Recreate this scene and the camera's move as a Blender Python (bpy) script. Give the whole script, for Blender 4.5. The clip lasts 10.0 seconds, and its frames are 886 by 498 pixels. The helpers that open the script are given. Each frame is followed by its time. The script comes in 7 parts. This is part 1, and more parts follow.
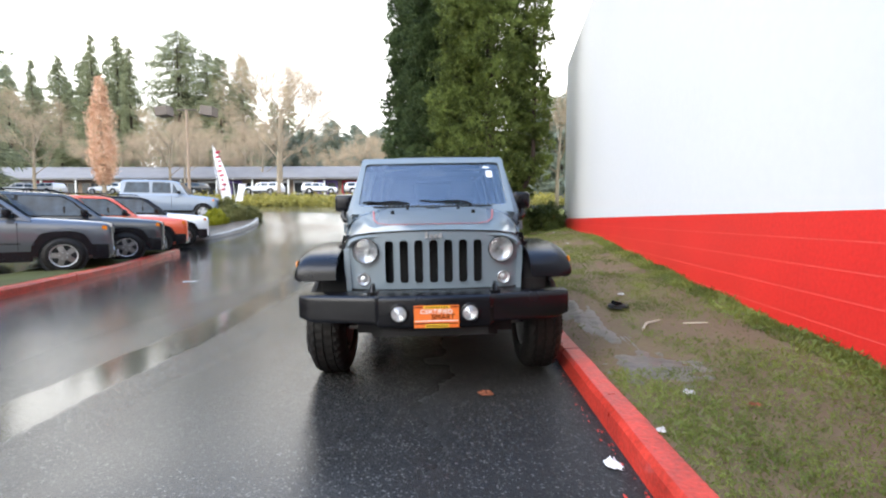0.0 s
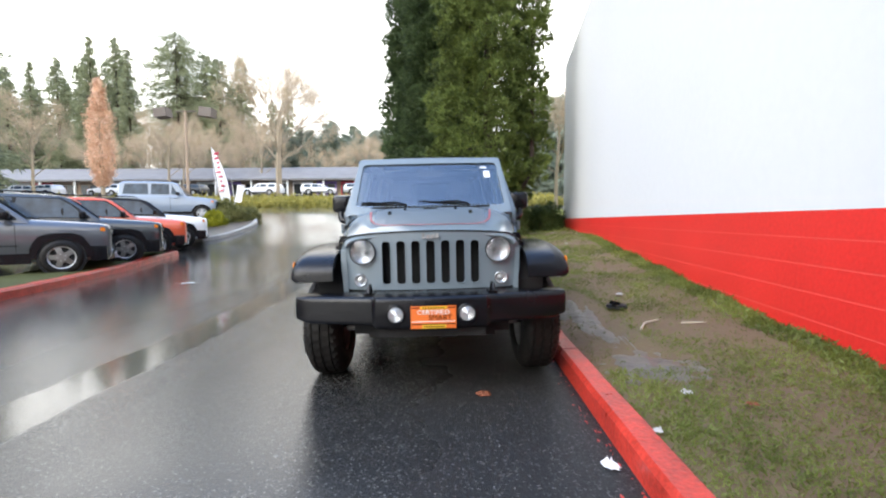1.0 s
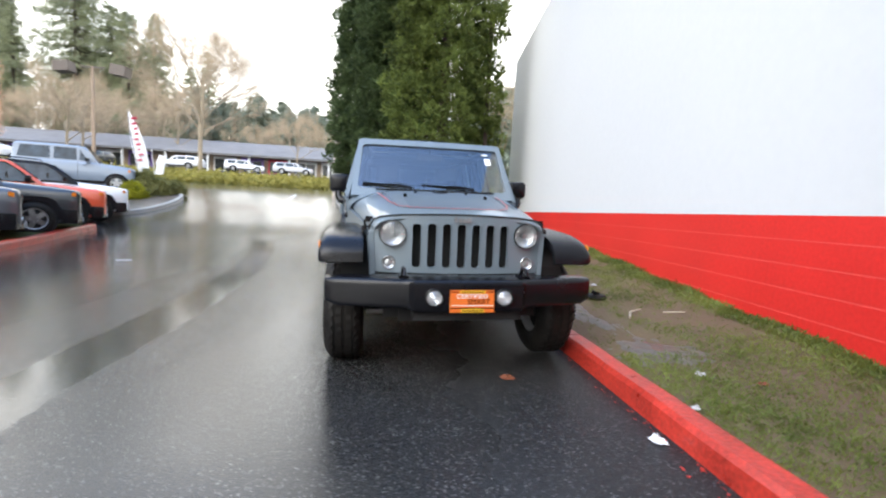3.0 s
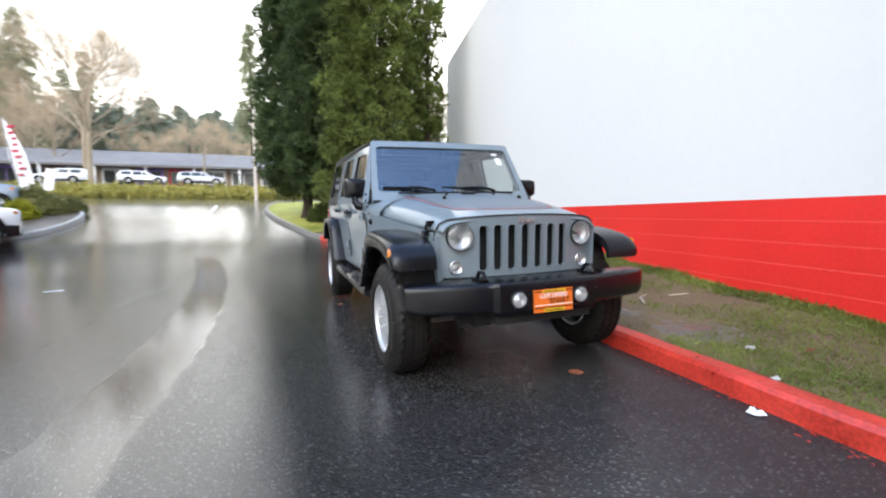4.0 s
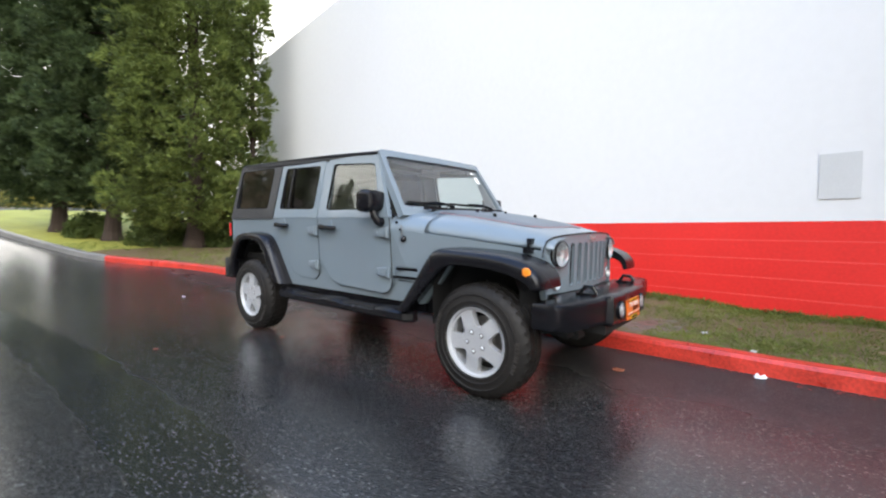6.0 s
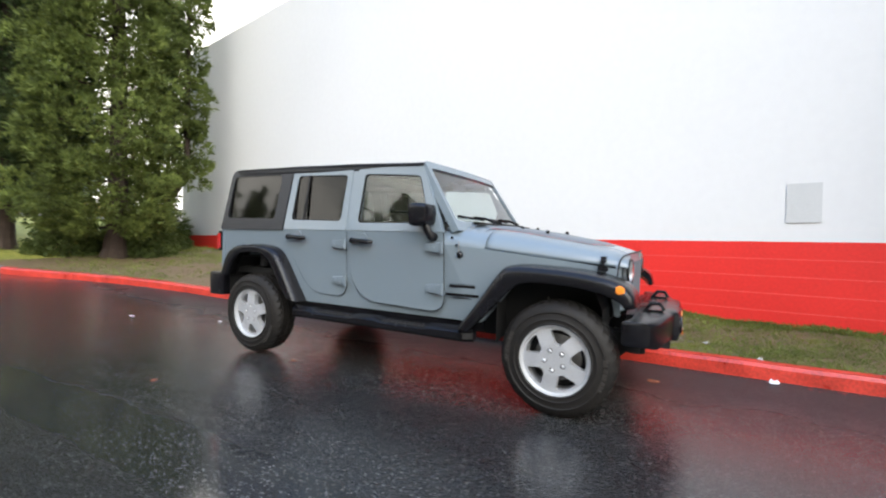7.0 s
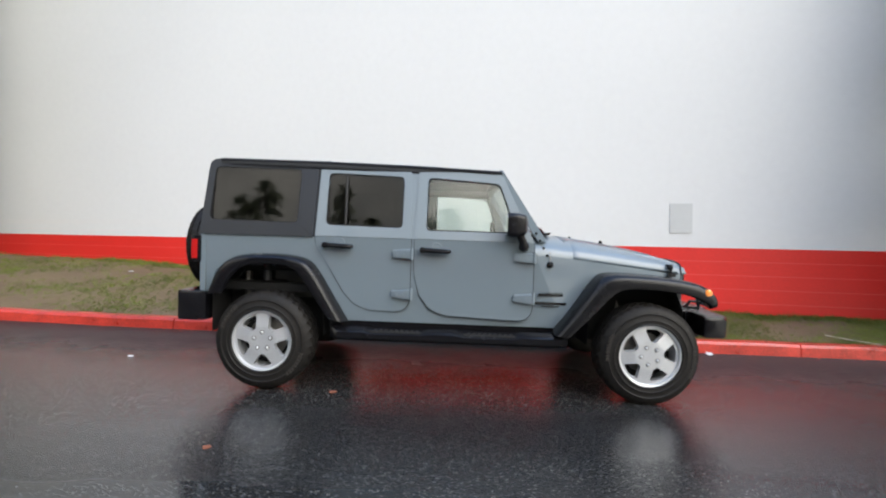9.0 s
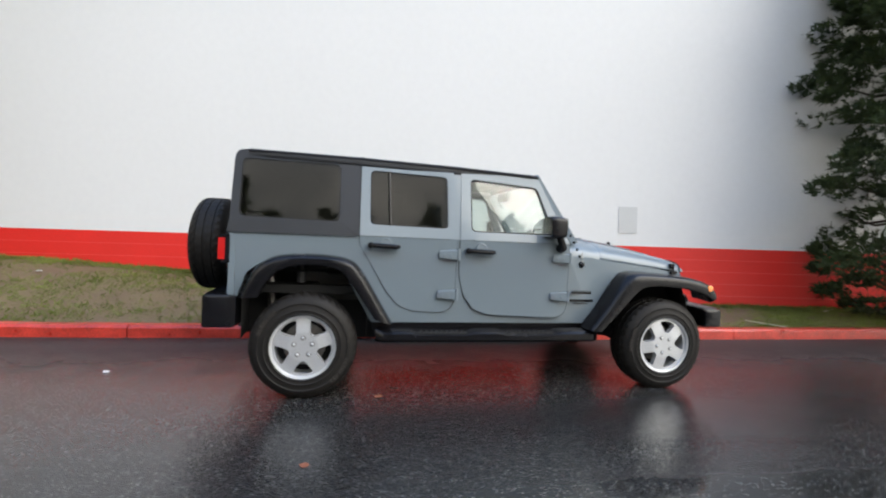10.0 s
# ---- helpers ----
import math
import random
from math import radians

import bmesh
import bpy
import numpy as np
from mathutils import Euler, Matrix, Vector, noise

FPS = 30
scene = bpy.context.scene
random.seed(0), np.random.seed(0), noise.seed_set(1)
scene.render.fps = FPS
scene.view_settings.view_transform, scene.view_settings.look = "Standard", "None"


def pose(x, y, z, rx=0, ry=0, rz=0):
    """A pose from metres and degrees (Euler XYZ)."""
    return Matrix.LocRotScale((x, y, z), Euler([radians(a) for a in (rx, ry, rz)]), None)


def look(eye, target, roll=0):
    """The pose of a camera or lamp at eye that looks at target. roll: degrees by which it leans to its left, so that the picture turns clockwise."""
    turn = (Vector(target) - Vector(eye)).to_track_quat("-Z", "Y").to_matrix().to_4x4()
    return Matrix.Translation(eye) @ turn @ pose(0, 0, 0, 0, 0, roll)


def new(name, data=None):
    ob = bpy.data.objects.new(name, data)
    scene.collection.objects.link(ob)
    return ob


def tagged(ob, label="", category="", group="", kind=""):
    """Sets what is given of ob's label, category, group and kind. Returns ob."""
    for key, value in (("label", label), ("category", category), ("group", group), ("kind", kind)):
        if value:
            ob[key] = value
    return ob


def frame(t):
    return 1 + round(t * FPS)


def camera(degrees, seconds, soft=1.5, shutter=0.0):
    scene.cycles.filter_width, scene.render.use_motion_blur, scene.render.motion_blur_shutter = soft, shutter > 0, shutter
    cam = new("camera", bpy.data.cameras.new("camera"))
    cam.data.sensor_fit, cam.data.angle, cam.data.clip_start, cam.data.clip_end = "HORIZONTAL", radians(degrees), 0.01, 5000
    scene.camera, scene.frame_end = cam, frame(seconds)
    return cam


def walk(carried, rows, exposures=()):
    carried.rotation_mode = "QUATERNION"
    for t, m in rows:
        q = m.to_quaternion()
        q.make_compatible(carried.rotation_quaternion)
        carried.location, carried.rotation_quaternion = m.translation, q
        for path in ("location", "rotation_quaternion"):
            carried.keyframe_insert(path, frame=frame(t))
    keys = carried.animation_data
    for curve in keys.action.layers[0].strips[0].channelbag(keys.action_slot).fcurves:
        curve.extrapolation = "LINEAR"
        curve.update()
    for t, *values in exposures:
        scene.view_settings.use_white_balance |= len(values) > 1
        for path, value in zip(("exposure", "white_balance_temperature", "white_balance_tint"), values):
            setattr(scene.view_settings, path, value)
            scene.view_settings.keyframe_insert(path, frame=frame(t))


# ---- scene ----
cam = camera(90.3, 10.0, 2.1, 0.5)
METRES, EYE, TILT, LEAN, TURN = 8.27, 1.165, -3.75, -0.05, 2.0
ROWS = [
    (0.0, 0.0, 0.0, 0.0, 0.0, 0.0, -0.0),
    (0.5, 0.001, -0.0004, -0.0002, -0.23, -0.03, 0.15),
    (1.0, 0.0021, 0.0007, 0.0, -0.06, 0.06, 0.22),
    (1.5, 0.0025, 0.0015, -0.0012, -0.61, 0.41, 0.03),
    (2.0, -0.0057, 0.0039, -0.0024, 0.5, -0.18, -1.26),
    (2.5, -0.0359, 0.0046, -0.0044, -4.19, -1.17, -2.91),
    (4.0, -0.1916, 0.0492, -0.0052, -19.79, -0.93, 1.48),
    (4.5, -0.2455, 0.082, -0.0054, -28.21, -0.55, 0.66),
    (5.0, -0.3008, 0.1113, -0.0049, -36.67, -1.04, 0.51),
    (5.5, -0.3481, 0.1569, -0.0011, -42.76, -1.39, 1.83),
    (6.0, -0.3945, 0.2064, 0.0051, -49.46, 0.18, 2.39),
    (7.5, -0.4795, 0.3799, 0.0194, -66.48, 1.06, 2.21),
    (8.0, -0.4987, 0.4456, 0.0251, -73.88, 0.63, 2.88),
    (8.5, -0.5154, 0.5093, 0.0298, -79.85, -0.39, 2.06),
    (9.0, -0.5211, 0.5776, 0.0371, -87.1, -0.12, 2.45),
    (9.5, -0.5263, 0.6444, 0.043, -93.98, -0.72, 2.15),
    (10.0, -0.5179, 0.713, 0.0487, -100.1, -1.39, 1.99),
]
walk(cam, [(t, pose(0, 0, EYE, TILT, LEAN, TURN) @ pose(METRES * x, METRES * y, METRES * z, 90 + pitch, roll, yaw)) for t, x, y, z, yaw, pitch, roll in ROWS],
     exposures=[(0.0, 0.56, 6500, 8.0), (4.5, 0.44, 6500, 7.5), (6.0, 0.46, 6650, 8.0), (7.5, 0.50, 6900, 7.0), (8.5, 0.33, 6950, 7.0), (10.0, 0.22, 6950, 7.0)])

# ---- world, sun ----
world = bpy.data.worlds.new("sky_world")
scene.world = world
world.use_nodes = True
wn = world.node_tree
wn.nodes.clear()
w_out = wn.nodes.new("ShaderNodeOutputWorld")
w_bg = wn.nodes.new("ShaderNodeBackground")
w_sky = wn.nodes.new("ShaderNodeTexSky")
w_sky.sky_type = "NISHITA"
w_sky.sun_disc = False
SUN_EL, SUN_AZ = 36.0, 221.0
w_sky.sun_elevation, w_sky.sun_rotation = radians(SUN_EL), radians(SUN_AZ)
w_sky.dust_density, w_sky.air_density = 0.6, 1.0
w_co = wn.nodes.new("ShaderNodeTexCoord")
w_sep = wn.nodes.new("ShaderNodeSeparateXYZ")
w_noise = wn.nodes.new("ShaderNodeTexNoise")
w_noise.inputs["Scale"].default_value, w_noise.inputs["Detail"].default_value = 2.1, 6.0
w_ramp = wn.nodes.new("ShaderNodeMapRange")
w_ramp.interpolation_type = "SMOOTHSTEP"
w_ramp.inputs["From Min"].default_value, w_ramp.inputs["From Max"].default_value = 0.56, 0.70
w_haze = wn.nodes.new("ShaderNodeMapRange")
w_haze.interpolation_type = "SMOOTHSTEP"
w_haze.inputs["From Min"].default_value, w_haze.inputs["From Max"].default_value = 0.78, 0.44
w_max = wn.nodes.new("ShaderNodeMath")
w_max.operation = "MAXIMUM"
w_mix = wn.nodes.new("ShaderNodeMix")
w_mix.data_type = "RGBA"
w_grey = wn.nodes.new("ShaderNodeTexNoise")
w_grey.inputs["Scale"].default_value, w_grey.inputs["Detail"].default_value, w_grey.inputs["Distortion"].default_value = 4.2, 5.0, 0.4
w_cloud = wn.nodes.new("ShaderNodeValToRGB")
w_cloud.color_ramp.elements[0].position, w_cloud.color_ramp.elements[0].color = 0.36, (7.6, 7.7, 7.8, 1)
w_cloud.color_ramp.elements[1].position, w_cloud.color_ramp.elements[1].color = 0.60, (14.6, 14.2, 13.7, 1)
wn.links.new(w_co.outputs["Generated"], w_grey.inputs["Vector"])
wn.links.new(w_grey.outputs["Fac"], w_cloud.inputs["Fac"])
wn.links.new(w_cloud.outputs["Color"], w_mix.inputs["B"])
wn.links.new(w_co.outputs["Generated"], w_noise.inputs["Vector"])
wn.links.new(w_co.outputs["Generated"], w_sep.inputs["Vector"])
wn.links.new(w_noise.outputs["Fac"], w_ramp.inputs["Value"])
wn.links.new(w_sep.outputs["Z"], w_haze.inputs["Value"])
wn.links.new(w_ramp.outputs["Result"], w_max.inputs[0])
wn.links.new(w_haze.outputs["Result"], w_max.inputs[1])
wn.links.new(w_max.outputs[0], w_mix.inputs["Factor"])
w_gain = wn.nodes.new("ShaderNodeVectorMath")
w_gain.operation = "MULTIPLY"
w_gain.inputs[1].default_value = (3.5, 3.75, 4.1)
wn.links.new(w_sky.outputs["Color"], w_gain.inputs[0])
wn.links.new(w_gain.outputs["Vector"], w_mix.inputs["A"])
wn.links.new(w_mix.outputs["Result"], w_bg.inputs["Color"])
w_bg.inputs["Strength"].default_value = 0.175
wn.links.new(w_bg.outputs["Background"], w_out.inputs["Surface"])

sun = new("sun", bpy.data.lights.new("sun", "SUN"))
sun.data.energy, sun.data.angle, sun.data.color = 2.45, radians(52), (1.0, 0.97, 0.93)
sun_dir = Vector((math.cos(radians(SUN_EL)) * math.sin(radians(SUN_AZ)), math.cos(radians(SUN_EL)) * math.cos(radians(SUN_AZ)), math.sin(radians(SUN_EL))))
sun.matrix_world = look(sun_dir * 50, (0, 0, 0))


# ---- materials ----
def material(name, col, rough=0.6, metal=0.0, var=0.12, scale=3.0, fine=60.0, bump=0.0, col2=None, coat=0.0, vary=0.0, rvar=0.0, spec=0.5):
    """Principled surface with colour drift at two scales, roughness drift and fine relief."""
    m = bpy.data.materials.new(name)
    m.use_nodes = True
    nt = m.node_tree
    b = nt.nodes["Principled BSDF"]
    co = nt.nodes.new("ShaderNodeTexCoord")
    n1 = nt.nodes.new("ShaderNodeTexNoise")
    n1.inputs["Scale"].default_value, n1.inputs["Detail"].default_value = scale, 5
    n2 = nt.nodes.new("ShaderNodeTexNoise")
    n2.inputs["Scale"].default_value, n2.inputs["Detail"].default_value = fine, 3
    nt.links.new(co.outputs["Object"], n1.inputs["Vector"])
    nt.links.new(co.outputs["Object"], n2.inputs["Vector"])
    add = nt.nodes.new("ShaderNodeMath")
    add.operation = "ADD"
    nt.links.new(n1.outputs["Fac"], add.inputs[0])
    nt.links.new(n2.outputs["Fac"], add.inputs[1])
    rng = nt.nodes.new("ShaderNodeMapRange")
    rng.inputs["From Min"].default_value, rng.inputs["From Max"].default_value = 0.65, 1.35
    nt.links.new(add.outputs[0], rng.inputs["Value"])
    mix = nt.nodes.new("ShaderNodeMix")
    mix.data_type = "RGBA"
    c2 = col2 or tuple(min(1, c * (1 + var)) for c in col)
    c1 = tuple(c * (1 - var) for c in col) if col2 is None else col
    mix.inputs["A"].default_value, mix.inputs["B"].default_value = (*c1, 1), (*c2, 1)
    nt.links.new(rng.outputs["Result"], mix.inputs["Factor"])
    last = mix.outputs["Result"]
    if vary:
        inf = nt.nodes.new("ShaderNodeObjectInfo")
        hsv = nt.nodes.new("ShaderNodeHueSaturation")
        r2 = nt.nodes.new("ShaderNodeMapRange")
        r2.inputs["To Min"].default_value, r2.inputs["To Max"].default_value = 1 - vary, 1 + vary
        nt.links.new(inf.outputs["Random"], r2.inputs["Value"])
        nt.links.new(r2.outputs["Result"], hsv.inputs["Value"])
        nt.links.new(last, hsv.inputs["Color"])
        last = hsv.outputs["Color"]
    nt.links.new(last, b.inputs["Base Color"])
    b.inputs["Roughness"].default_value, b.inputs["Metallic"].default_value = rough, metal
    b.inputs["Coat Weight"].default_value = coat
    b.inputs["Specular IOR Level"].default_value = spec
    b.inputs["Coat Roughness"].default_value = 0.04
    if rvar:
        r3 = nt.nodes.new("ShaderNodeMapRange")
        r3.inputs["To Min"].default_value, r3.inputs["To Max"].default_value = max(0.02, rough - rvar), min(1, rough + rvar)
        nt.links.new(n1.outputs["Fac"], r3.inputs["Value"])
        nt.links.new(r3.outputs["Result"], b.inputs["Roughness"])
    if bump:
        bp = nt.nodes.new("ShaderNodeBump")
        bp.inputs["Strength"].default_value, bp.inputs["Distance"].default_value = bump, 0.01
        nt.links.new(n2.outputs["Fac"], bp.inputs["Height"])
        nt.links.new(bp.outputs["Normal"], b.inputs["Normal"])
    return m


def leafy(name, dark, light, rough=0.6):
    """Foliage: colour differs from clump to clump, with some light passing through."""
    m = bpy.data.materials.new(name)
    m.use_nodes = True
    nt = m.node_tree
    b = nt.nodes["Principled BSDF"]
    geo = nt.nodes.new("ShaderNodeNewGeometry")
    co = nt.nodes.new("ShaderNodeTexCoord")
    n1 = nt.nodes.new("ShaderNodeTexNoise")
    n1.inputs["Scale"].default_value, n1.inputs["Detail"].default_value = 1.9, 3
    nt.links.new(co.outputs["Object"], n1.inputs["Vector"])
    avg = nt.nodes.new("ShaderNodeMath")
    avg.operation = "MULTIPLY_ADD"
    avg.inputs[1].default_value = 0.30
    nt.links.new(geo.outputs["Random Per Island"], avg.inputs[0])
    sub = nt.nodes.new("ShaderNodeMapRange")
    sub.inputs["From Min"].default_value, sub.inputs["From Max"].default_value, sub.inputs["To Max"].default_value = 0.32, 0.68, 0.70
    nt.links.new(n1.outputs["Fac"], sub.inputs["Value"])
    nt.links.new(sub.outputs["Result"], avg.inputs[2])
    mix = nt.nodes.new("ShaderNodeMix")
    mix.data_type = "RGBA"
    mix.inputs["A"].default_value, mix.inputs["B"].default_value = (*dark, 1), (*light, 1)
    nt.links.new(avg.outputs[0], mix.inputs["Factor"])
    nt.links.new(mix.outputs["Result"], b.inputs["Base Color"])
    b.inputs["Roughness"].default_value = rough
    b.inputs["Specular IOR Level"].default_value = 0.25
    tr = nt.nodes.new("ShaderNodeBsdfTranslucent")
    nt.links.new(mix.outputs["Result"], tr.inputs["Color"])
    ms = nt.nodes.new("ShaderNodeMixShader")
    ms.inputs["Fac"].default_value = 0.3
    nt.links.new(b.outputs["BSDF"], ms.inputs[1])
    nt.links.new(tr.outputs["BSDF"], ms.inputs[2])
    nt.links.new(ms.outputs["Shader"], nt.nodes["Material Output"].inputs["Surface"])
    return m


def asphalt_material():
    """Wet asphalt: dark stones, damp film of uneven gloss, puddles with a smooth face."""
    m = bpy.data.materials.new("wet_asphalt")
    m.use_nodes = True
    nt = m.node_tree
    b = nt.nodes["Principled BSDF"]
    N = nt.nodes.new
    L = nt.links.new
    co = N("ShaderNodeTexCoord")
    big = N("ShaderNodeTexNoise")
    big.inputs["Scale"].default_value, big.inputs["Detail"].default_value, big.inputs["Distortion"].default_value = 0.32, 5, 0.4
    mp = N("ShaderNodeMapping")
    mp.inputs["Scale"].default_value = (1.4, 0.55, 1)
    mp.inputs["Rotation"].default_value = (0, 0, radians(14))
    L(co.outputs["Object"], mp.inputs["Vector"])
    L(mp.outputs["Vector"], big.inputs["Vector"])
    stone = N("ShaderNodeTexVoronoi")
    stone.inputs["Scale"].default_value = 125
    L(co.outputs["Object"], stone.inputs["Vector"])
    fine = N("ShaderNodeTexNoise")
    fine.inputs["Scale"].default_value, fine.inputs["Detail"].default_value = 130, 4
    L(co.outputs["Object"], fine.inputs["Vector"])
    # stones: each cell its own grey
    sep = N("ShaderNodeSeparateColor")
    L(stone.outputs["Color"], sep.inputs["Color"])
    ramp = N("ShaderNodeValToRGB")
    e = ramp.color_ramp.elements
    e[0].position, e[0].color = 0.0, (0.012, 0.012, 0.0120, 1)
    e[1].position, e[1].color = 0.90, (0.030, 0.030, 0.0290, 1)
    e2 = e.new(0.985)
    e2.color = (0.15, 0.147, 0.140, 1)
    L(sep.outputs["Red"], ramp.inputs["Fac"])
    pud = N("ShaderNodeMapRange")
    pud.interpolation_type = "SMOOTHSTEP"
    pud.inputs["From Min"].default_value, pud.inputs["From Max"].default_value = 0.44, 0.78
    L(big.outputs["Fac"], pud.inputs["Value"])
    # a worn wheel track that holds water, running up the lane
    xyz = N("ShaderNodeSeparateXYZ")
    L(co.outputs["Object"], xyz.inputs["Vector"])

    def calc(op, a, b):
        n = N("ShaderNodeMath")
        n.operation = op
        for k, v in enumerate((a, b)):
            if isinstance(v, (int, float)):
                n.inputs[k].default_value = v
            else:
                L(v, n.inputs[k])
        return n.outputs[0]

    rag = N("ShaderNodeTexNoise")
    rag.inputs["Scale"].default_value, rag.inputs["Detail"].default_value = 2.6, 6
    L(co.outputs["Object"], rag.inputs["Vector"])
    dy = calc("MAXIMUM", calc("SUBTRACT", xyz.outputs["Y"], 3.5), 0.0)
    off = calc("ADD", calc("ADD", xyz.outputs["X"], 2.64), calc("MULTIPLY", calc("MULTIPLY", dy, dy), 0.0165))
    side = calc("ADD", calc("ABSOLUTE", off, 0.0), calc("MULTIPLY", calc("SUBTRACT", rag.outputs["Fac"], 0.5), 0.16))
    far_end = calc("MAXIMUM", calc("SUBTRACT", calc("ABSOLUTE", calc("SUBTRACT", xyz.outputs["Y"], 6.4), 0.0), 5.0), 0.0)
    track = N("ShaderNodeMapRange")
    track.interpolation_type = "SMOOTHSTEP"
    track.inputs["From Min"].default_value, track.inputs["From Max"].default_value = 0.28, 0.21
    L(calc("ADD", side, far_end), track.inputs["Value"])
    both = N("ShaderNodeMath")
    both.operation = "MAXIMUM"
    film = N("ShaderNodeMapRange")
    film.interpolation_type = "SMOOTHSTEP"
    film.inputs["From Min"].default_value, film.inputs["From Max"].default_value, film.inputs["To Max"].default_value = -0.9, -4.2, 0.95
    L(calc("ADD", xyz.outputs["X"], calc("MULTIPLY", calc("SUBTRACT", big.outputs["Fac"], 0.5), 3.0)), film.inputs["Value"])
    L(calc("MAXIMUM", pud.outputs["Result"], film.outputs["Result"]), both.inputs[0])
    L(track.outputs["Result"], both.inputs[1])
    # the strip along the kerb holds less water than the open lane
    drier = N("ShaderNodeMapRange")
    drier.interpolation_type = "SMOOTHSTEP"
    drier.inputs["From Min"].default_value, drier.inputs["From Max"].default_value = -1.0, 0.4
    drier.inputs["To Min"].default_value, drier.inputs["To Max"].default_value = 1.0, 0.28
    L(calc("ADD", xyz.outputs["X"], calc("MULTIPLY", calc("SUBTRACT", rag.outputs["Fac"], 0.5), 0.8)), drier.inputs["Value"])
    dry = calc("SUBTRACT", 1.0, drier.outputs["Result"])
    cr = N("ShaderNodeMix")
    L(both.outputs[0], cr.inputs["Factor"])
    cr.inputs["A"].default_value = 0.145
    cr.inputs["B"].default_value = 0.085
    smooth = N("ShaderNodeMix")
    L(track.outputs["Result"], smooth.inputs["Factor"])
    L(calc("ADD", cr.outputs["Result"], calc("MULTIPLY", dry, 0.28)), smooth.inputs["A"])
    smooth.inputs["B"].default_value = 0.035
    L(smooth.outputs["Result"], b.inputs["Coat Roughness"])
    ripple = N("ShaderNodeTexNoise")
    ripple.inputs["Scale"].default_value, ripple.inputs["Detail"].default_value, ripple.inputs["Distortion"].default_value = 34.0, 3, 0.6
    mr = N("ShaderNodeMapping")
    mr.inputs["Scale"].default_value = (1.0, 1.4, 1)
    L(co.outputs["Object"], mr.inputs["Vector"])
    L(mr.outputs["Vector"], ripple.inputs["Vector"])
    mixc = N("ShaderNodeMix")
    mixc.data_type = "RGBA"
    mixc.inputs["B"].default_value = (0.011, 0.011, 0.012, 1)
    half = N("ShaderNodeMath")
    half.operation = "MULTIPLY"
    half.inputs[1].default_value = 0.6
    L(pud.outputs["Result"], half.inputs[0])
    L(half.outputs[0], mixc.inputs["Factor"])
    L(ramp.outputs["Color"], mixc.inputs["A"])
    pale = N("ShaderNodeMix")
    pale.data_type = "RGBA"
    pale.inputs["B"].default_value = (0.036, 0.036, 0.0355, 1)
    L(calc("MULTIPLY", dry, 0.35), pale.inputs["Factor"])
    L(mixc.outputs["Result"], pale.inputs["A"])
    L(pale.outputs["Result"], b.inputs["Base Color"])
    rr = N("ShaderNodeMapRange")
    rr.inputs["To Min"].default_value, rr.inputs["To Max"].default_value = 0.55, 0.20
    b.inputs["Coat IOR"].default_value = 1.49
    L(drier.outputs["Result"], b.inputs["Coat Weight"])
    L(both.outputs[0], rr.inputs["Value"])
    L(rr.outputs["Result"], b.inputs["Roughness"])
    b.inputs["Specular IOR Level"].default_value = 0.05
    hs = N("ShaderNodeMath")
    hs.operation = "ADD"
    L(stone.outputs["Distance"], hs.inputs[0])
    L(fine.outputs["Fac"], hs.inputs[1])
    st = N("ShaderNodeMapRange")
    st.inputs["To Min"].default_value, st.inputs["To Max"].default_value = 0.95, 0.20
    L(both.outputs[0], st.inputs["Value"])
    bp = N("ShaderNodeBump")
    bp.inputs["Distance"].default_value = 0.004
    L(st.outputs["Result"], bp.inputs["Strength"])
    L(hs.outputs[0], bp.inputs["Height"])
    L(bp.outputs["Normal"], b.inputs["Normal"])
    st2 = N("ShaderNodeMapRange")
    st2.inputs["To Min"].default_value, st2.inputs["To Max"].default_value = 0.22, 0.085
    L(both.outputs[0], st2.inputs["Value"])
    bp2 = N("ShaderNodeBump")
    bp2.inputs["Distance"].default_value = 0.004
    L(calc("MULTIPLY", st2.outputs["Result"], calc("SUBTRACT", 1.0, calc("MULTIPLY", track.outputs["Result"], 0.6))), bp2.inputs["Strength"])
    L(calc("ADD", hs.outputs[0], calc("MULTIPLY", ripple.outputs["Fac"], calc("MULTIPLY", both.outputs[0], 1.3))), bp2.inputs["Height"])
    L(bp2.outputs["Normal"], b.inputs["Coat Normal"])
    return m


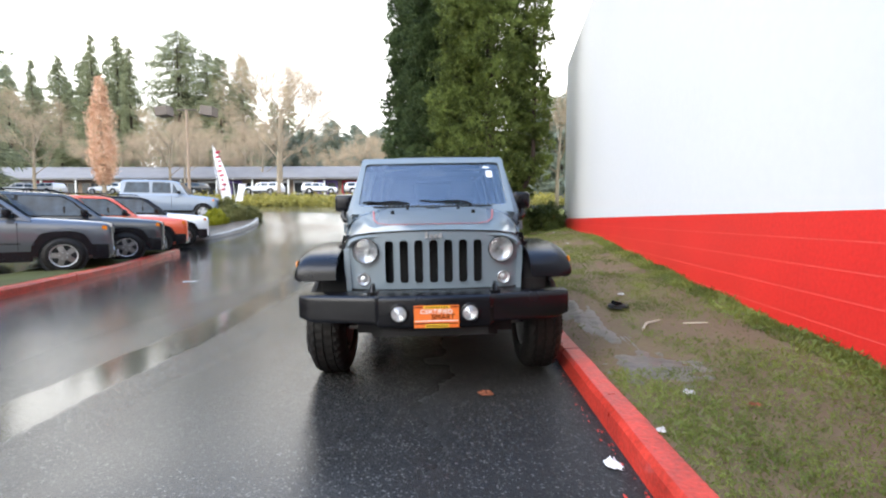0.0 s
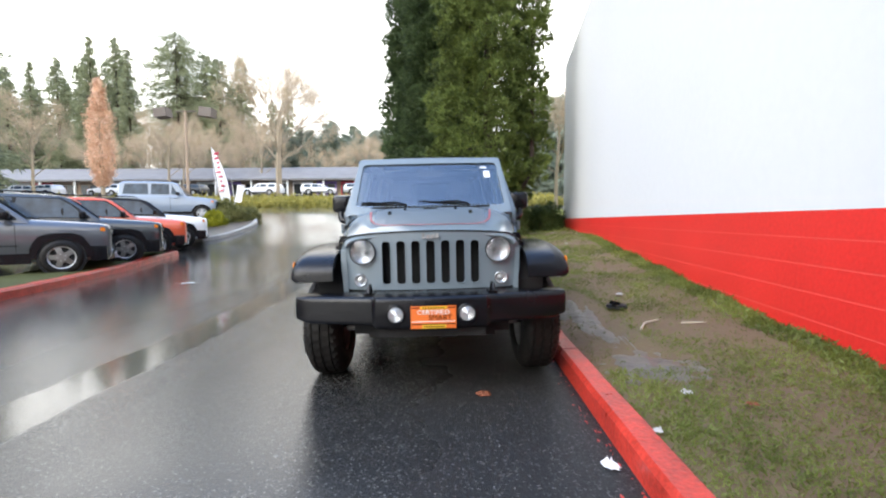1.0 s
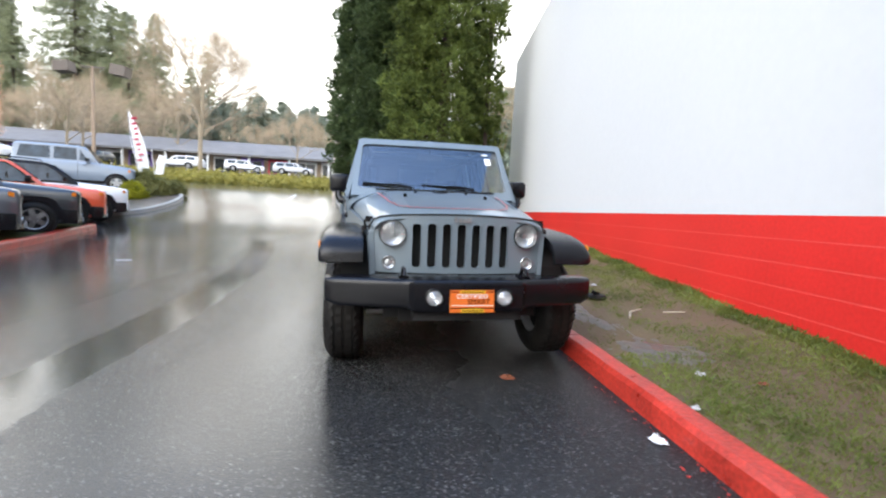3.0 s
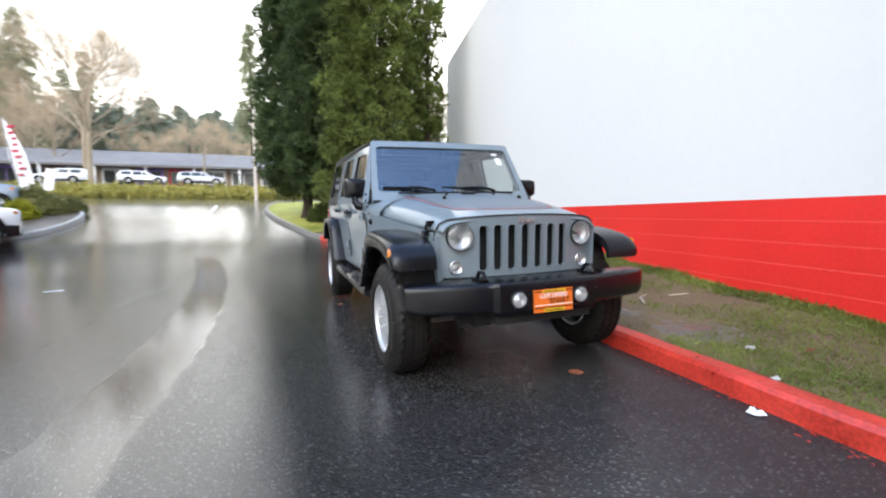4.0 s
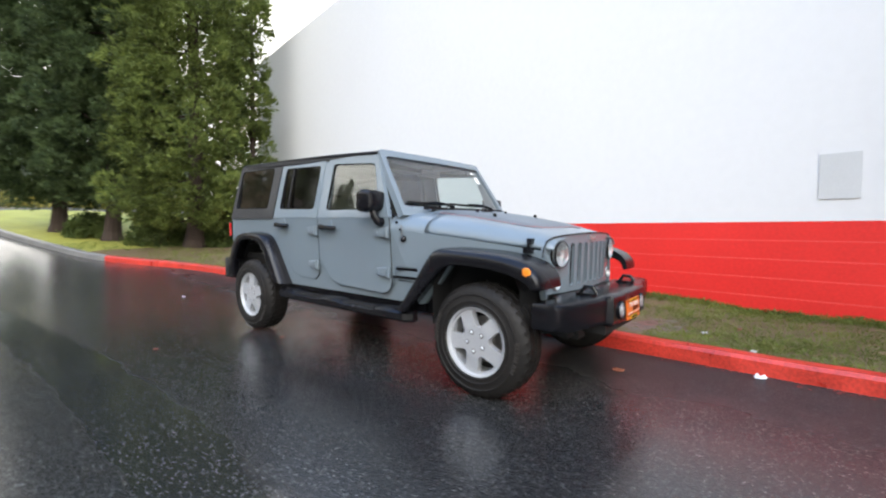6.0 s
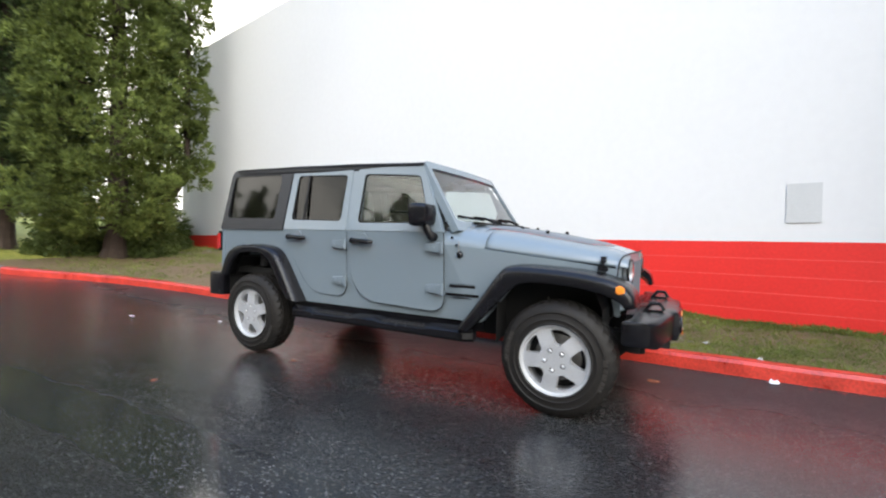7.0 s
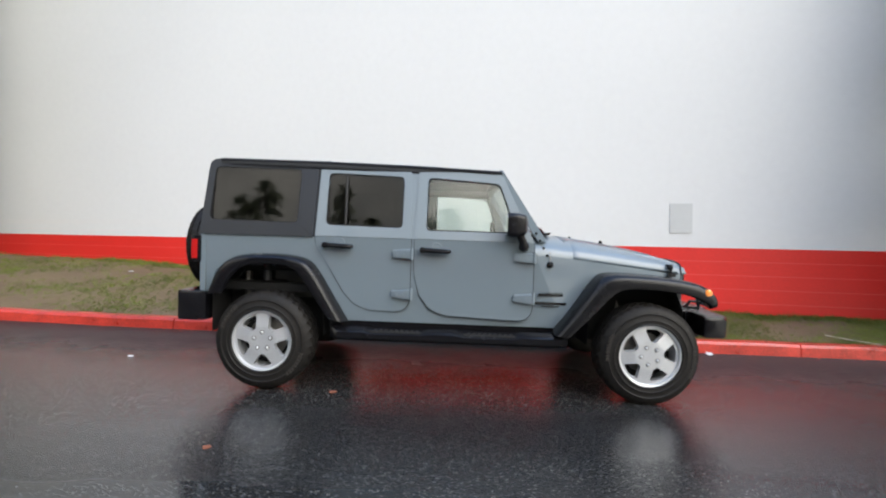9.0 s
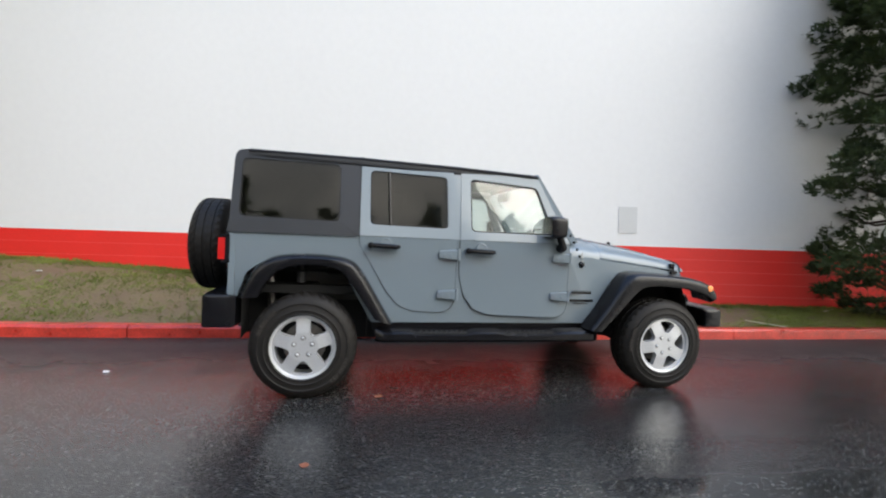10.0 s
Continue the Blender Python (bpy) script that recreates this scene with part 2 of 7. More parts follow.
def glass_material(name, tint, rough=0.0, alpha=0.5):
    """Thin car glass: clear gloss over a tinted see-through sheet."""
    m = bpy.data.materials.new(name)
    m.use_nodes = True
    nt = m.node_tree
    nt.nodes.remove(nt.nodes["Principled BSDF"])
    gl = nt.nodes.new("ShaderNodeBsdfGlossy")
    lw = nt.nodes.new("ShaderNodeLayerWeight")
    lw.inputs["Blend"].default_value = 0.5
    pw = nt.nodes.new("ShaderNodeMath")
    pw.operation = "POWER"
    pw.inputs[1].default_value = 4.0
    gl.inputs["Roughness"].default_value = rough
    tr = nt.nodes.new("ShaderNodeBsdfTransparent")
    tr.inputs["Color"].default_value = (*tint, 1)
    fr = nt.nodes.new("ShaderNodeMapRange")
    f0 = ((alpha - 1) / (alpha + 1)) ** 2 * 1.6
    fr.inputs["To Min"].default_value = f0
    nt.links.new(lw.outputs["Facing"], pw.inputs[0])
    nt.links.new(pw.outputs[0], fr.inputs["Value"])
    ms = nt.nodes.new("ShaderNodeMixShader")
    nt.links.new(fr.outputs["Result"], ms.inputs["Fac"])
    nt.links.new(tr.outputs["BSDF"], ms.inputs[1])
    nt.links.new(gl.outputs["BSDF"], ms.inputs[2])
    nt.links.new(ms.outputs["Shader"], nt.nodes["Material Output"].inputs["Surface"])
    return m


ASPHALT = asphalt_material()
WALL_WHITE = material("white_paint_on_masonry", (0.68, 0.683, 0.68), 0.55, var=0.022, scale=0.35, fine=9, bump=0.04)
WALL_RED = material("red_paint_on_masonry", (0.70, 0.026, 0.021), 0.42, var=0.10, scale=1.2, fine=30, bump=0.15)
JOINT_RED = material("red_paint_in_joint", (0.76, 0.10, 0.085), 0.5, var=0.10, scale=2, fine=30)
PLATE_GREY = material("painted_grey_steel", (0.54, 0.55, 0.545), 0.5, var=0.05)
KERB_RED = material("worn_red_kerb_paint", (0.43, 0.036, 0.023), 0.32, var=0.45, scale=5, fine=45, bump=0.25, rvar=0.12)
KERB_GREY = material("wet_concrete", (0.145, 0.141, 0.133), 0.4, var=0.3, scale=3, fine=40, bump=0.2)
KERB_PALE = material("pale_concrete", (0.34, 0.325, 0.30), 0.5, var=0.2, scale=3, fine=40, bump=0.2)
LAWN = material("lawn_soil", (0.118, 0.074, 0.050), 0.8, scale=1.4, fine=22, bump=0.8, col2=(0.140, 0.108, 0.052), spec=0.25)
VERGE = material("damp_verge_grass", (0.050, 0.050, 0.018), 0.9, scale=3.5, fine=45, bump=0.9, col2=(0.085, 0.090, 0.030), spec=0.2)
# far lawn: a patch of sunlight painted in as brighter yellow-green
LAWN_SUNLIT = material("sunlit_mown_lawn", (0.28, 0.28, 0.048), 0.85, var=0.25, scale=1.5, fine=30, bump=0.4)
FIELD = material("rough_field", (0.07, 0.08, 0.03), 0.9, var=0.3, scale=0.1, fine=3)
BARK = material("brown_bark", (0.040, 0.026, 0.019), 0.9, var=0.35, scale=4, fine=30, bump=0.8)
BARK_PALE = material("pale_bark", (0.31, 0.25, 0.175), 0.85, var=0.25, scale=3, fine=20, bump=0.3)
TWIG = material("tan_twigs", (0.52, 0.40, 0.27), 0.85, var=0.25, scale=0.6, fine=8)
# near-black to light green: shaded gaps and lit sprays put into the leaf colour
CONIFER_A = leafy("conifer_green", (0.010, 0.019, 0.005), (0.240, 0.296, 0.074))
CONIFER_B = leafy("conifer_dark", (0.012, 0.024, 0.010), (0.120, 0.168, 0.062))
# fir leaves paled in colour to stand in for distance haze
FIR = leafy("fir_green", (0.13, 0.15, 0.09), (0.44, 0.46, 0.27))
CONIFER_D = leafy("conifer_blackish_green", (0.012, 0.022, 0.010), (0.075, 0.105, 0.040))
# far firs: air haze mixed into a paler, greyer leaf colour
FIR_FAR = leafy("hazed_far_fir_green", (0.14, 0.18, 0.145), (0.36, 0.40, 0.30))
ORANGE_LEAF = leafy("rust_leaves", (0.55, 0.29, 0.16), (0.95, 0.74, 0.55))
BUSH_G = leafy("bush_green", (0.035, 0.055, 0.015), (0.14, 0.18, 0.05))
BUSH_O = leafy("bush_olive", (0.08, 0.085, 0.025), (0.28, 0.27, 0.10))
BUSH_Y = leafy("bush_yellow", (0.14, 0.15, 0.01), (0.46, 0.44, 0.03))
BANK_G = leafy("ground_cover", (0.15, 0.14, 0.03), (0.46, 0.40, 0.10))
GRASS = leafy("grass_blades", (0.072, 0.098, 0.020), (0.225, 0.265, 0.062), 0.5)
METAL_BROWN = material("brown_painted_steel", (0.11, 0.085, 0.07), 0.5, var=0.1)
POLE_TAN = material("weathered_pole", (0.33, 0.24, 0.17), 0.7, var=0.15, scale=3)
POLE_WHITE = material("galvanised_pole", (0.55, 0.47, 0.41), 0.5, var=0.1)
ROOF_GREY = material("grey_shingle_roof", (0.20, 0.19, 0.185), 0.95, var=0.15, scale=0.6, fine=6)
SHOP_BRICK = material("tan_brick_front", (0.32, 0.24, 0.18), 0.8, var=0.15, scale=0.5, fine=6)
SHOP_WHITE = material("white_trim_paint", (0.75, 0.75, 0.74), 0.5, var=0.04)
SHOP_RED = material("red_shop_paint", (0.55, 0.03, 0.06), 0.5, var=0.1)
SHOP_PURPLE = material("purple_shop_paint", (0.22, 0.14, 0.42), 0.5, var=0.1)
SHOP_GLASS = material("shop_glass", (0.05, 0.055, 0.06), 0.08, var=0.2)
PAPER = material("white_paper", (0.66, 0.66, 0.67), 0.6, var=0.05)
STICK = material("bleached_stick", (0.42, 0.36, 0.27), 0.8, var=0.15)
DEAD_LEAF = material("dead_leaf", (0.19, 0.062, 0.03), 0.7, var=0.25)
LINE_WHITE = material("worn_white_line", (0.55, 0.55, 0.54), 0.4, var=0.25, scale=6, fine=60)
MUD = material("wet_mud", (0.105, 0.085, 0.066), 0.42, var=0.3, scale=4, fine=30, bump=0.4, rvar=0.18, spec=0.45)


# ---- mesh helpers ----
def mesh_of(name, verts, faces, mat, smooth=False):
    me = bpy.data.meshes.new(name)
    me.from_pydata([tuple(v) for v in verts], [], [tuple(f) for f in faces])
    me.update()
    me.materials.append(mat)
    if smooth:
        me.polygons.foreach_set("use_smooth", [True] * len(me.polygons))
    return me


def put(name, verts, faces, mat, parent=None, label="", smooth=False):
    ob = new(name, mesh_of(name, verts, faces, mat, smooth))
    if parent:
        ob.parent = parent
    if label:
        ob["label"] = label
    return ob


def part(name, bm, mat, parent=None, label="", smooth=False, bevel=0.0, segs=2):
    """Links a bmesh as one mesh object under a thing or part."""
    me = bpy.data.meshes.new(name)
    if bevel:
        bmesh.ops.bevel(bm, geom=[e for e in bm.edges if len(e.link_faces) == 2 and e.calc_face_angle(0) > 0.5], offset=bevel, segments=segs, affect="EDGES", clamp_overlap=True)
    bmesh.ops.recalc_face_normals(bm, faces=bm.faces)
    bm.to_mesh(me)
    bm.free()
    me.materials.append(mat)
    if smooth:
        me.polygons.foreach_set("use_smooth", [True] * len(me.polygons))
        me.set_sharp_from_angle(angle=radians(35))
    ob = new(name, me)
    if parent:
        ob.parent = parent
    if label:
        ob["label"] = label
    return ob


def thing(name, m, label, category, group="", kind=""):
    ob = new(name)
    ob.matrix_world = m
    return tagged(ob, label, category, group, kind)


def box(bm, x0, x1, y0, y1, z0, z1, m=None):
    c = [(x, y, z) for x in (x0, x1) for y in (y0, y1) for z in (z0, z1)]
    vs = [bm.verts.new(Vector(p) if m is None else m @ Vector(p)) for p in c]
    for f in ((0, 1, 3, 2), (4, 6, 7, 5), (0, 4, 5, 1), (2, 3, 7, 6), (0, 2, 6, 4), (1, 5, 7, 3)):
        bm.faces.new([vs[i] for i in f])
    return bm


def tube(bm, pts, rads, sides=8, cap=True):
    """A tube through points with a radius each."""
    rings = []
    for i, p in enumerate(pts):
        p = Vector(p)
        a = Vector(pts[max(0, i - 1)])
        b = Vector(pts[min(len(pts) - 1, i + 1)])
        d = (b - a).normalized()
        u = d.orthogonal().normalized() if i == 0 else (rings[-1][1] - d * rings[-1][1].dot(d)).normalized()
        v = d.cross(u)
        r = rads[i] if isinstance(rads, (list, tuple)) else rads
        ring = [bm.verts.new(p + (u * math.cos(6.28318 * k / sides) + v * math.sin(6.28318 * k / sides)) * r) for k in range(sides)]
        rings.append((ring, u))
    for (a, _), (b, _) in zip(rings, rings[1:]):
        for k in range(sides):
            bm.faces.new((a[k], a[(k + 1) % sides], b[(k + 1) % sides], b[k]))
    if cap:
        bm.faces.new(rings[0][0][::-1])
        bm.faces.new(rings[-1][0])
    return bm


def lathe(bm, prof, sides=32, axis="x", m=None, closed=False, caps=True, tread=()):
    """Turns a profile of (along, radius) round an axis."""
    rings = []
    for i, (a, r0) in enumerate(prof):
        ring = []
        for k in range(sides):
            t = 2 * math.pi * k / sides
            r = r0 - (0.011 if i in tread and (k + i) % 3 == 0 else 0.0)
            p = Vector((a, r * math.cos(t), r * math.sin(t)))
            if axis == "z":
                p = Vector((p.y, p.z, p.x))
            if axis == "y":
                p = Vector((p.y, p.x, p.z))
            ring.append(bm.verts.new(p if m is None else m @ p))
        rings.append(ring)
    pairs = list(zip(rings, rings[1:])) + ([(rings[-1], rings[0])] if closed else [])
    for a, b in pairs:
        for k in range(sides):
            bm.faces.new((a[k], a[(k + 1) % sides], b[(k + 1) % sides], b[k]))
    if not closed and caps:
        bm.faces.new(rings[0][::-1])
        bm.faces.new(rings[-1])
    return bm


rng = np.random.default_rng(7)


def leaves(name, centres, size, count, spread, mat, parent, long=2.2, up=0.0, outward=None):
    """Clumps of small pointed leaves: count three-sided blades round each centre, each clump one connected island."""
    c = np.asarray(centres, float)
    n = len(c)
    k = count
    d = rng.normal(size=(n, k, 3))
    d /= np.linalg.norm(d, axis=2, keepdims=True)
    d[:, :, 2] += up
    if outward is not None:
        d += outward[:, None, :] * 0.9
    d /= np.linalg.norm(d, axis=2, keepdims=True)
    s = rng.normal(size=(n, k, 3))
    s = np.cross(d, s)
    s /= np.linalg.norm(s, axis=2, keepdims=True) + 1e-9
    sz = size * rng.uniform(0.6, 1.35, (n, k, 1))
    root = c[:, None, :] + rng.normal(size=(n, k, 3)) * spread * 0.35
    p0 = root - s * sz * 0.5
    p1 = root + s * sz * 0.5
    p2 = root + d * sz * long
    v = np.stack([p0, p1, p2], axis=2).reshape(-1, 3)
    me = bpy.data.meshes.new(name)
    nt = n * k
    me.vertices.add(nt * 3)
    me.vertices.foreach_set("co", v.ravel())
    me.loops.add(nt * 3)
    me.loops.foreach_set("vertex_index", np.arange(nt * 3, dtype=np.int32))
    me.polygons.add(nt)
    me.polygons.foreach_set("loop_start", np.arange(0, nt * 3, 3, dtype=np.int32))
    me.update(calc_edges=True)
    me.materials.append(mat)
    ob = new(name, me)
    if parent:
        ob.parent = parent
    return ob


# ---- terrain ----
RY = [-400, 1, 3.4, 6.3, 8.5, 10, 14.6, 18, 20.5, 24, 30, 33, 37, 54, 75, 110, 2000]
RZ = [0, 0, 0.000, 0.022, 0.032, 0.05, 0.31, 0.68, 1.05, 1.5, 2.05, 2.2, 2.75, 4.3, 5.7, 8.0, 10.0]


def road_z(x, y):
    """Height of the paved ground: a level lane that climbs to the cross street and the lot above it."""
    x, y = np.asarray(x, float), np.asarray(y, float)
    z = sum(np.interp(y + o, RY, RZ) for o in (-0.9, -0.45, 0, 0.45, 0.9)) / 5
    z = z + 0.002 * np.clip(x + 1.07, 0, 2.2)
    z = z + np.clip((-x - 3) / 5.5, 0, 1) * np.interp(y, [8, 11, 13, 15.5, 20, 24, 30], [0, 0.0, -0.06, -0.12, 0.04, 0.08, 0.0])
    return z


LY = [-60, 1, 2.5, 4.4, 5.9, 8.8, 10.5, 11.8, 14.6, 17, 19, 21, 24, 40]
LZ = [0.27, 0.27, 0.27, 0.34, 0.43, 0.60, 0.72, 0.77, 0.80, 0.85, 1.10, 1.35, 1.7, 2.4]
KERB = [(0.82, -40), (0.82, 6.0), (0.81, 9.0), (0.68, 10.6), (0.34, 12.0), (-0.30, 13.4), (-1.26, 14.9), (-2.0, 17.6), (-2.9, 20.3), (-3.3, 23.0), (-2.9, 25.6), (-1.4, 27.6), (1.5, 28.8), (30, 30.0)]


def smooth_line(pts, step):
    """Evenly spaced points on a rounded line through pts."""
    p = np.array(pts, float)
    for _ in range(3):
        q = [p[0]]
        for a, b in zip(p, p[1:]):
            q += [a * 0.75 + b * 0.25, a * 0.25 + b * 0.75]
        q.append(p[-1])
        p = np.array(q)
    d = np.r_[0, np.cumsum(np.linalg.norm(np.diff(p, axis=0), axis=1))]
    s = np.arange(0, d[-1], step)
    return np.stack([np.interp(s, d, p[:, i]) for i in range(2)], axis=1)


KLINE = smooth_line(KERB, 0.25)


def wall_x(y):
    """The building's long face, which runs a little askew to the kerb."""
    return 2.215 + 0.115 * np.asarray(y, float)


def kerb_x(y):
    """The lane-side x of the kerb, up to its corner."""
    k = KLINE[: int(np.argmax(KLINE[:, 1] > 23))]
    return np.interp(y, k[:, 1], k[:, 0])


def lawn_z(x, y):
    """Height of the lawn between the kerb and the wall."""
    x, y = np.asarray(x, float), np.asarray(y, float)
    kx = kerb_x(y) + 0.18
    zk = road_z(kx, y) + 0.112
    zw = np.interp(y, LY, LZ)
    t = np.clip((x - kx) / (wall_x(y) - kx), 0, 1.0)
    return zk + (zw - zk) * t ** 0.8


def sheet(name, xs, ys, fz, mat, keep=None, parent=None, smooth=True):
    X, Y = np.meshgrid(xs, ys)
    Z = fz(X, Y)
    nx, ny = len(xs), len(ys)
    v = np.stack([X, Y, Z], 2).reshape(-1, 3)
    f = []
    for j in range(ny - 1):
        for i in range(nx - 1):
            if keep is None or keep((xs[i] + xs[i + 1]) / 2, (ys[j] + ys[j + 1]) / 2):
                a = j * nx + i
                f.append((a, a + 1, a + nx + 1, a + nx))
    return put(name, v, f, mat, parent, smooth=smooth)


xs = np.r_[-1500, -700, -300, -160, np.arange(-110, -14, 4), np.arange(-14, 6, 0.5), np.arange(6, 60, 4), 90, 160, 300, 700, 1500]
ys = np.r_[-1500, -600, -250, -100, -50, -25, np.arange(-12, 38, 0.5), np.arange(38, 120, 4), 160, 300, 700, 1500]
ground = sheet("ground", xs, ys, road_z, ASPHALT)
ground.data.materials.append(FIELD)
for p in ground.data.polygons:
    if p.center.y > 90 or p.center.y < -40 or abs(p.center.x) > 100:
        p.material_index = 1
tagged(ground, "wet dark asphalt lane climbing to a cross street", "ground", kind="structure")


def kerb_strip(name, line, w, h, mat, label, z_of=road_z, lift=0.0):
    """A kerb as separate cast stones along a line, chamfered, each about 1.8 m long."""
    root = new(name)
    tagged(root, label, "kerb", kind="structure")
    d = np.gradient(line, axis=0)
    d /= np.linalg.norm(d, axis=1, keepdims=True)
    nrm = np.stack([d[:, 1], -d[:, 0]], 1)
    prof = [(0.0, -0.06), (0.012, h - 0.03), (0.035, h), (w - 0.015, h + 0.004), (w, h - 0.012), (w, -0.06)]
    per = max(2, int(round(2.4 / np.linalg.norm(line[1] - line[0]))))
    for s in range(0, len(line) - 1, per):
        idx = list(range(s, min(s + per, len(line) - 1) + 1))
        if len(idx) < 2:
            continue
        bm = bmesh.new()
        rings = []
        for q, i in enumerate(idx):
            shift = 0.006 if q == 0 else (-0.006 if q == len(idx) - 1 else 0)
            base = line[i] + d[i] * shift
            z = float(z_of(base[0] - nrm[i][0] * 0.05, base[1])) + lift
            rings.append([bm.verts.new((base[0] + nrm[i][0] * a, base[1] + nrm[i][1] * a, z + b + 0.003 * math.sin(i * 1.7))) for a, b in prof])
        for a, b in zip(rings, rings[1:]):
            for k in range(len(prof) - 1):
                bm.faces.new((a[k], b[k], b[k + 1], a[k + 1]))
        bm.faces.new(rings[0])
        bm.faces.new(rings[-1][::-1])
        part("kerb_stone", bm, mat, root)
    return root


n_red = int(np.argmax(KLINE[:, 1] > 14.6))
n_0 = int(np.argmax(KLINE[:, 1] > -9.15))
kerb_strip("kerb_red", KLINE[n_0:n_red + 1], 0.165, 0.135, KERB_RED, "worn red-painted concrete kerb along the lawn")
kerb_strip("kerb_grey", KLINE[n_red:-40], 0.15, 0.14, KERB_GREY, "wet grey concrete kerb round the lawn corner")

lawn_xs = np.r_[np.arange(-4, 5.01, 0.1), np.arange(5.5, 30, 1.0)]
lawn_ys = np.r_[-60, -30, np.arange(-12, 16, 0.15), np.arange(16, 29.4, 0.4)]


def lawn_height(x, y):
    bumps = 0.02 * np.sin(x * 3.1 + y * 1.3) * np.sin(y * 2.3 - x) + 0.012 * np.sin(x * 9 + 2 * y) * np.sin(y * 7.3)
    return lawn_z(x, y) + bumps


def on_lawn(x, y):
    if y > 27.2:
        return x > np.interp(y, [27.2, 28.6, 29.2], [-1.6, 1.2, 14]) + 0.2
    kx = kerb_x(min(y, 22.9)) if y < 23 else np.interp(y, [23, 25.6, 27.2], [-3.3, -2.9, -1.6])
    return x > kx + 0.10 and not (x > wall_x(y) + 0.35 and y < 17.6)


lawn = sheet("lawn", lawn_xs, lawn_ys, lawn_height, LAWN, on_lawn)
tagged(lawn, "patchy winter lawn with bare muddy soil beside the wall", "lawn", kind="structure")
# beyond y 15.5 the lawn takes the colour with sunlight painted in
lawn.data.materials.append(LAWN_SUNLIT)
for p in lawn.data.polygons:
    if p.center.y > 15.5:
        p.material_index = 1

# ---- painted masonry building ----
WY0, WY1, WTOP, BAND = -24.0, 18.2, 7.2, 1.232
ASKEW = math.atan(0.115)
building = thing("building", pose(2.215, 0, 0, 0, 0, -math.degrees(ASKEW)), "windowless masonry building, white above a red painted base", "building", kind="structure")
bm = bmesh.new()
box(bm, 0, 14, WY0, WY1, BAND, WTOP)
part("wall_upper", bm, WALL_WHITE, building, "white painted masonry")
bm = bmesh.new()
box(bm, 0.004, 13.99, WY0 + 0.004, WY1 - 0.004, -0.3, BAND)
part("wall_core", bm, JOINT_RED, building)
bm = bmesh.new()
box(bm, 0.0, 14.0, WY0, WY1, WTOP, WTOP + 0.06)
part("roof_edge", bm, SHOP_WHITE, building, "white metal roof edge")
COURSE = 0.2
zt = BAND
row = 0
while zt > -0.1:
    z1, z0 = zt - (0.0 if row == 0 else 0.005), zt - COURSE + 0.005
    bm = bmesh.new()
    box(bm, 0.001, 0.005, WY0, WY1 + 0.002, z0, z1)
    box(bm, 0.004, 14, WY1 - 0.004, WY1 + 0.006, z0, z1)
    part("course", bm, WALL_RED, building)
    zt -= COURSE
    row += 1
bm = bmesh.new()
box(bm, -0.012, 0.002, 1.515, 1.825, 1.445, 1.885)
plate = part("access_plate", bm, PLATE_GREY, building, "pale grey access plate on the wall", bevel=0.03)


# ---- trees ----
def plumes(r, c, a, size, m, flat, lift):
    """Clumps over the upper and outer side of one rounded spray at each centre c, facing a round the trunk."""
    out = np.stack([np.cos(a), np.sin(a), np.full(len(a), lift)], 1)
    out /= np.linalg.norm(out, axis=1, keepdims=True)
    d = r.normal(size=(len(c), m, 3)) + out[:, None, :] * 0.85
    d /= np.linalg.norm(d, axis=2, keepdims=True)
    sz = size * r.uniform(0.6, 1.25, (len(c), 1, 1)) * r.uniform(0.55, 1.0, (len(c), m, 1)) ** 0.6
    stretch = 1 + 0.55 * np.clip((d * out[:, None, :]).sum(2, keepdims=True), 0, 1)
    p = c[:, None, :] + d * sz * stretch * np.array([1, 1, flat])
    return p.reshape(-1, 3), (d * np.array([1, 1, flat]) + out[:, None, :] * 0.5).reshape(-1, 3)


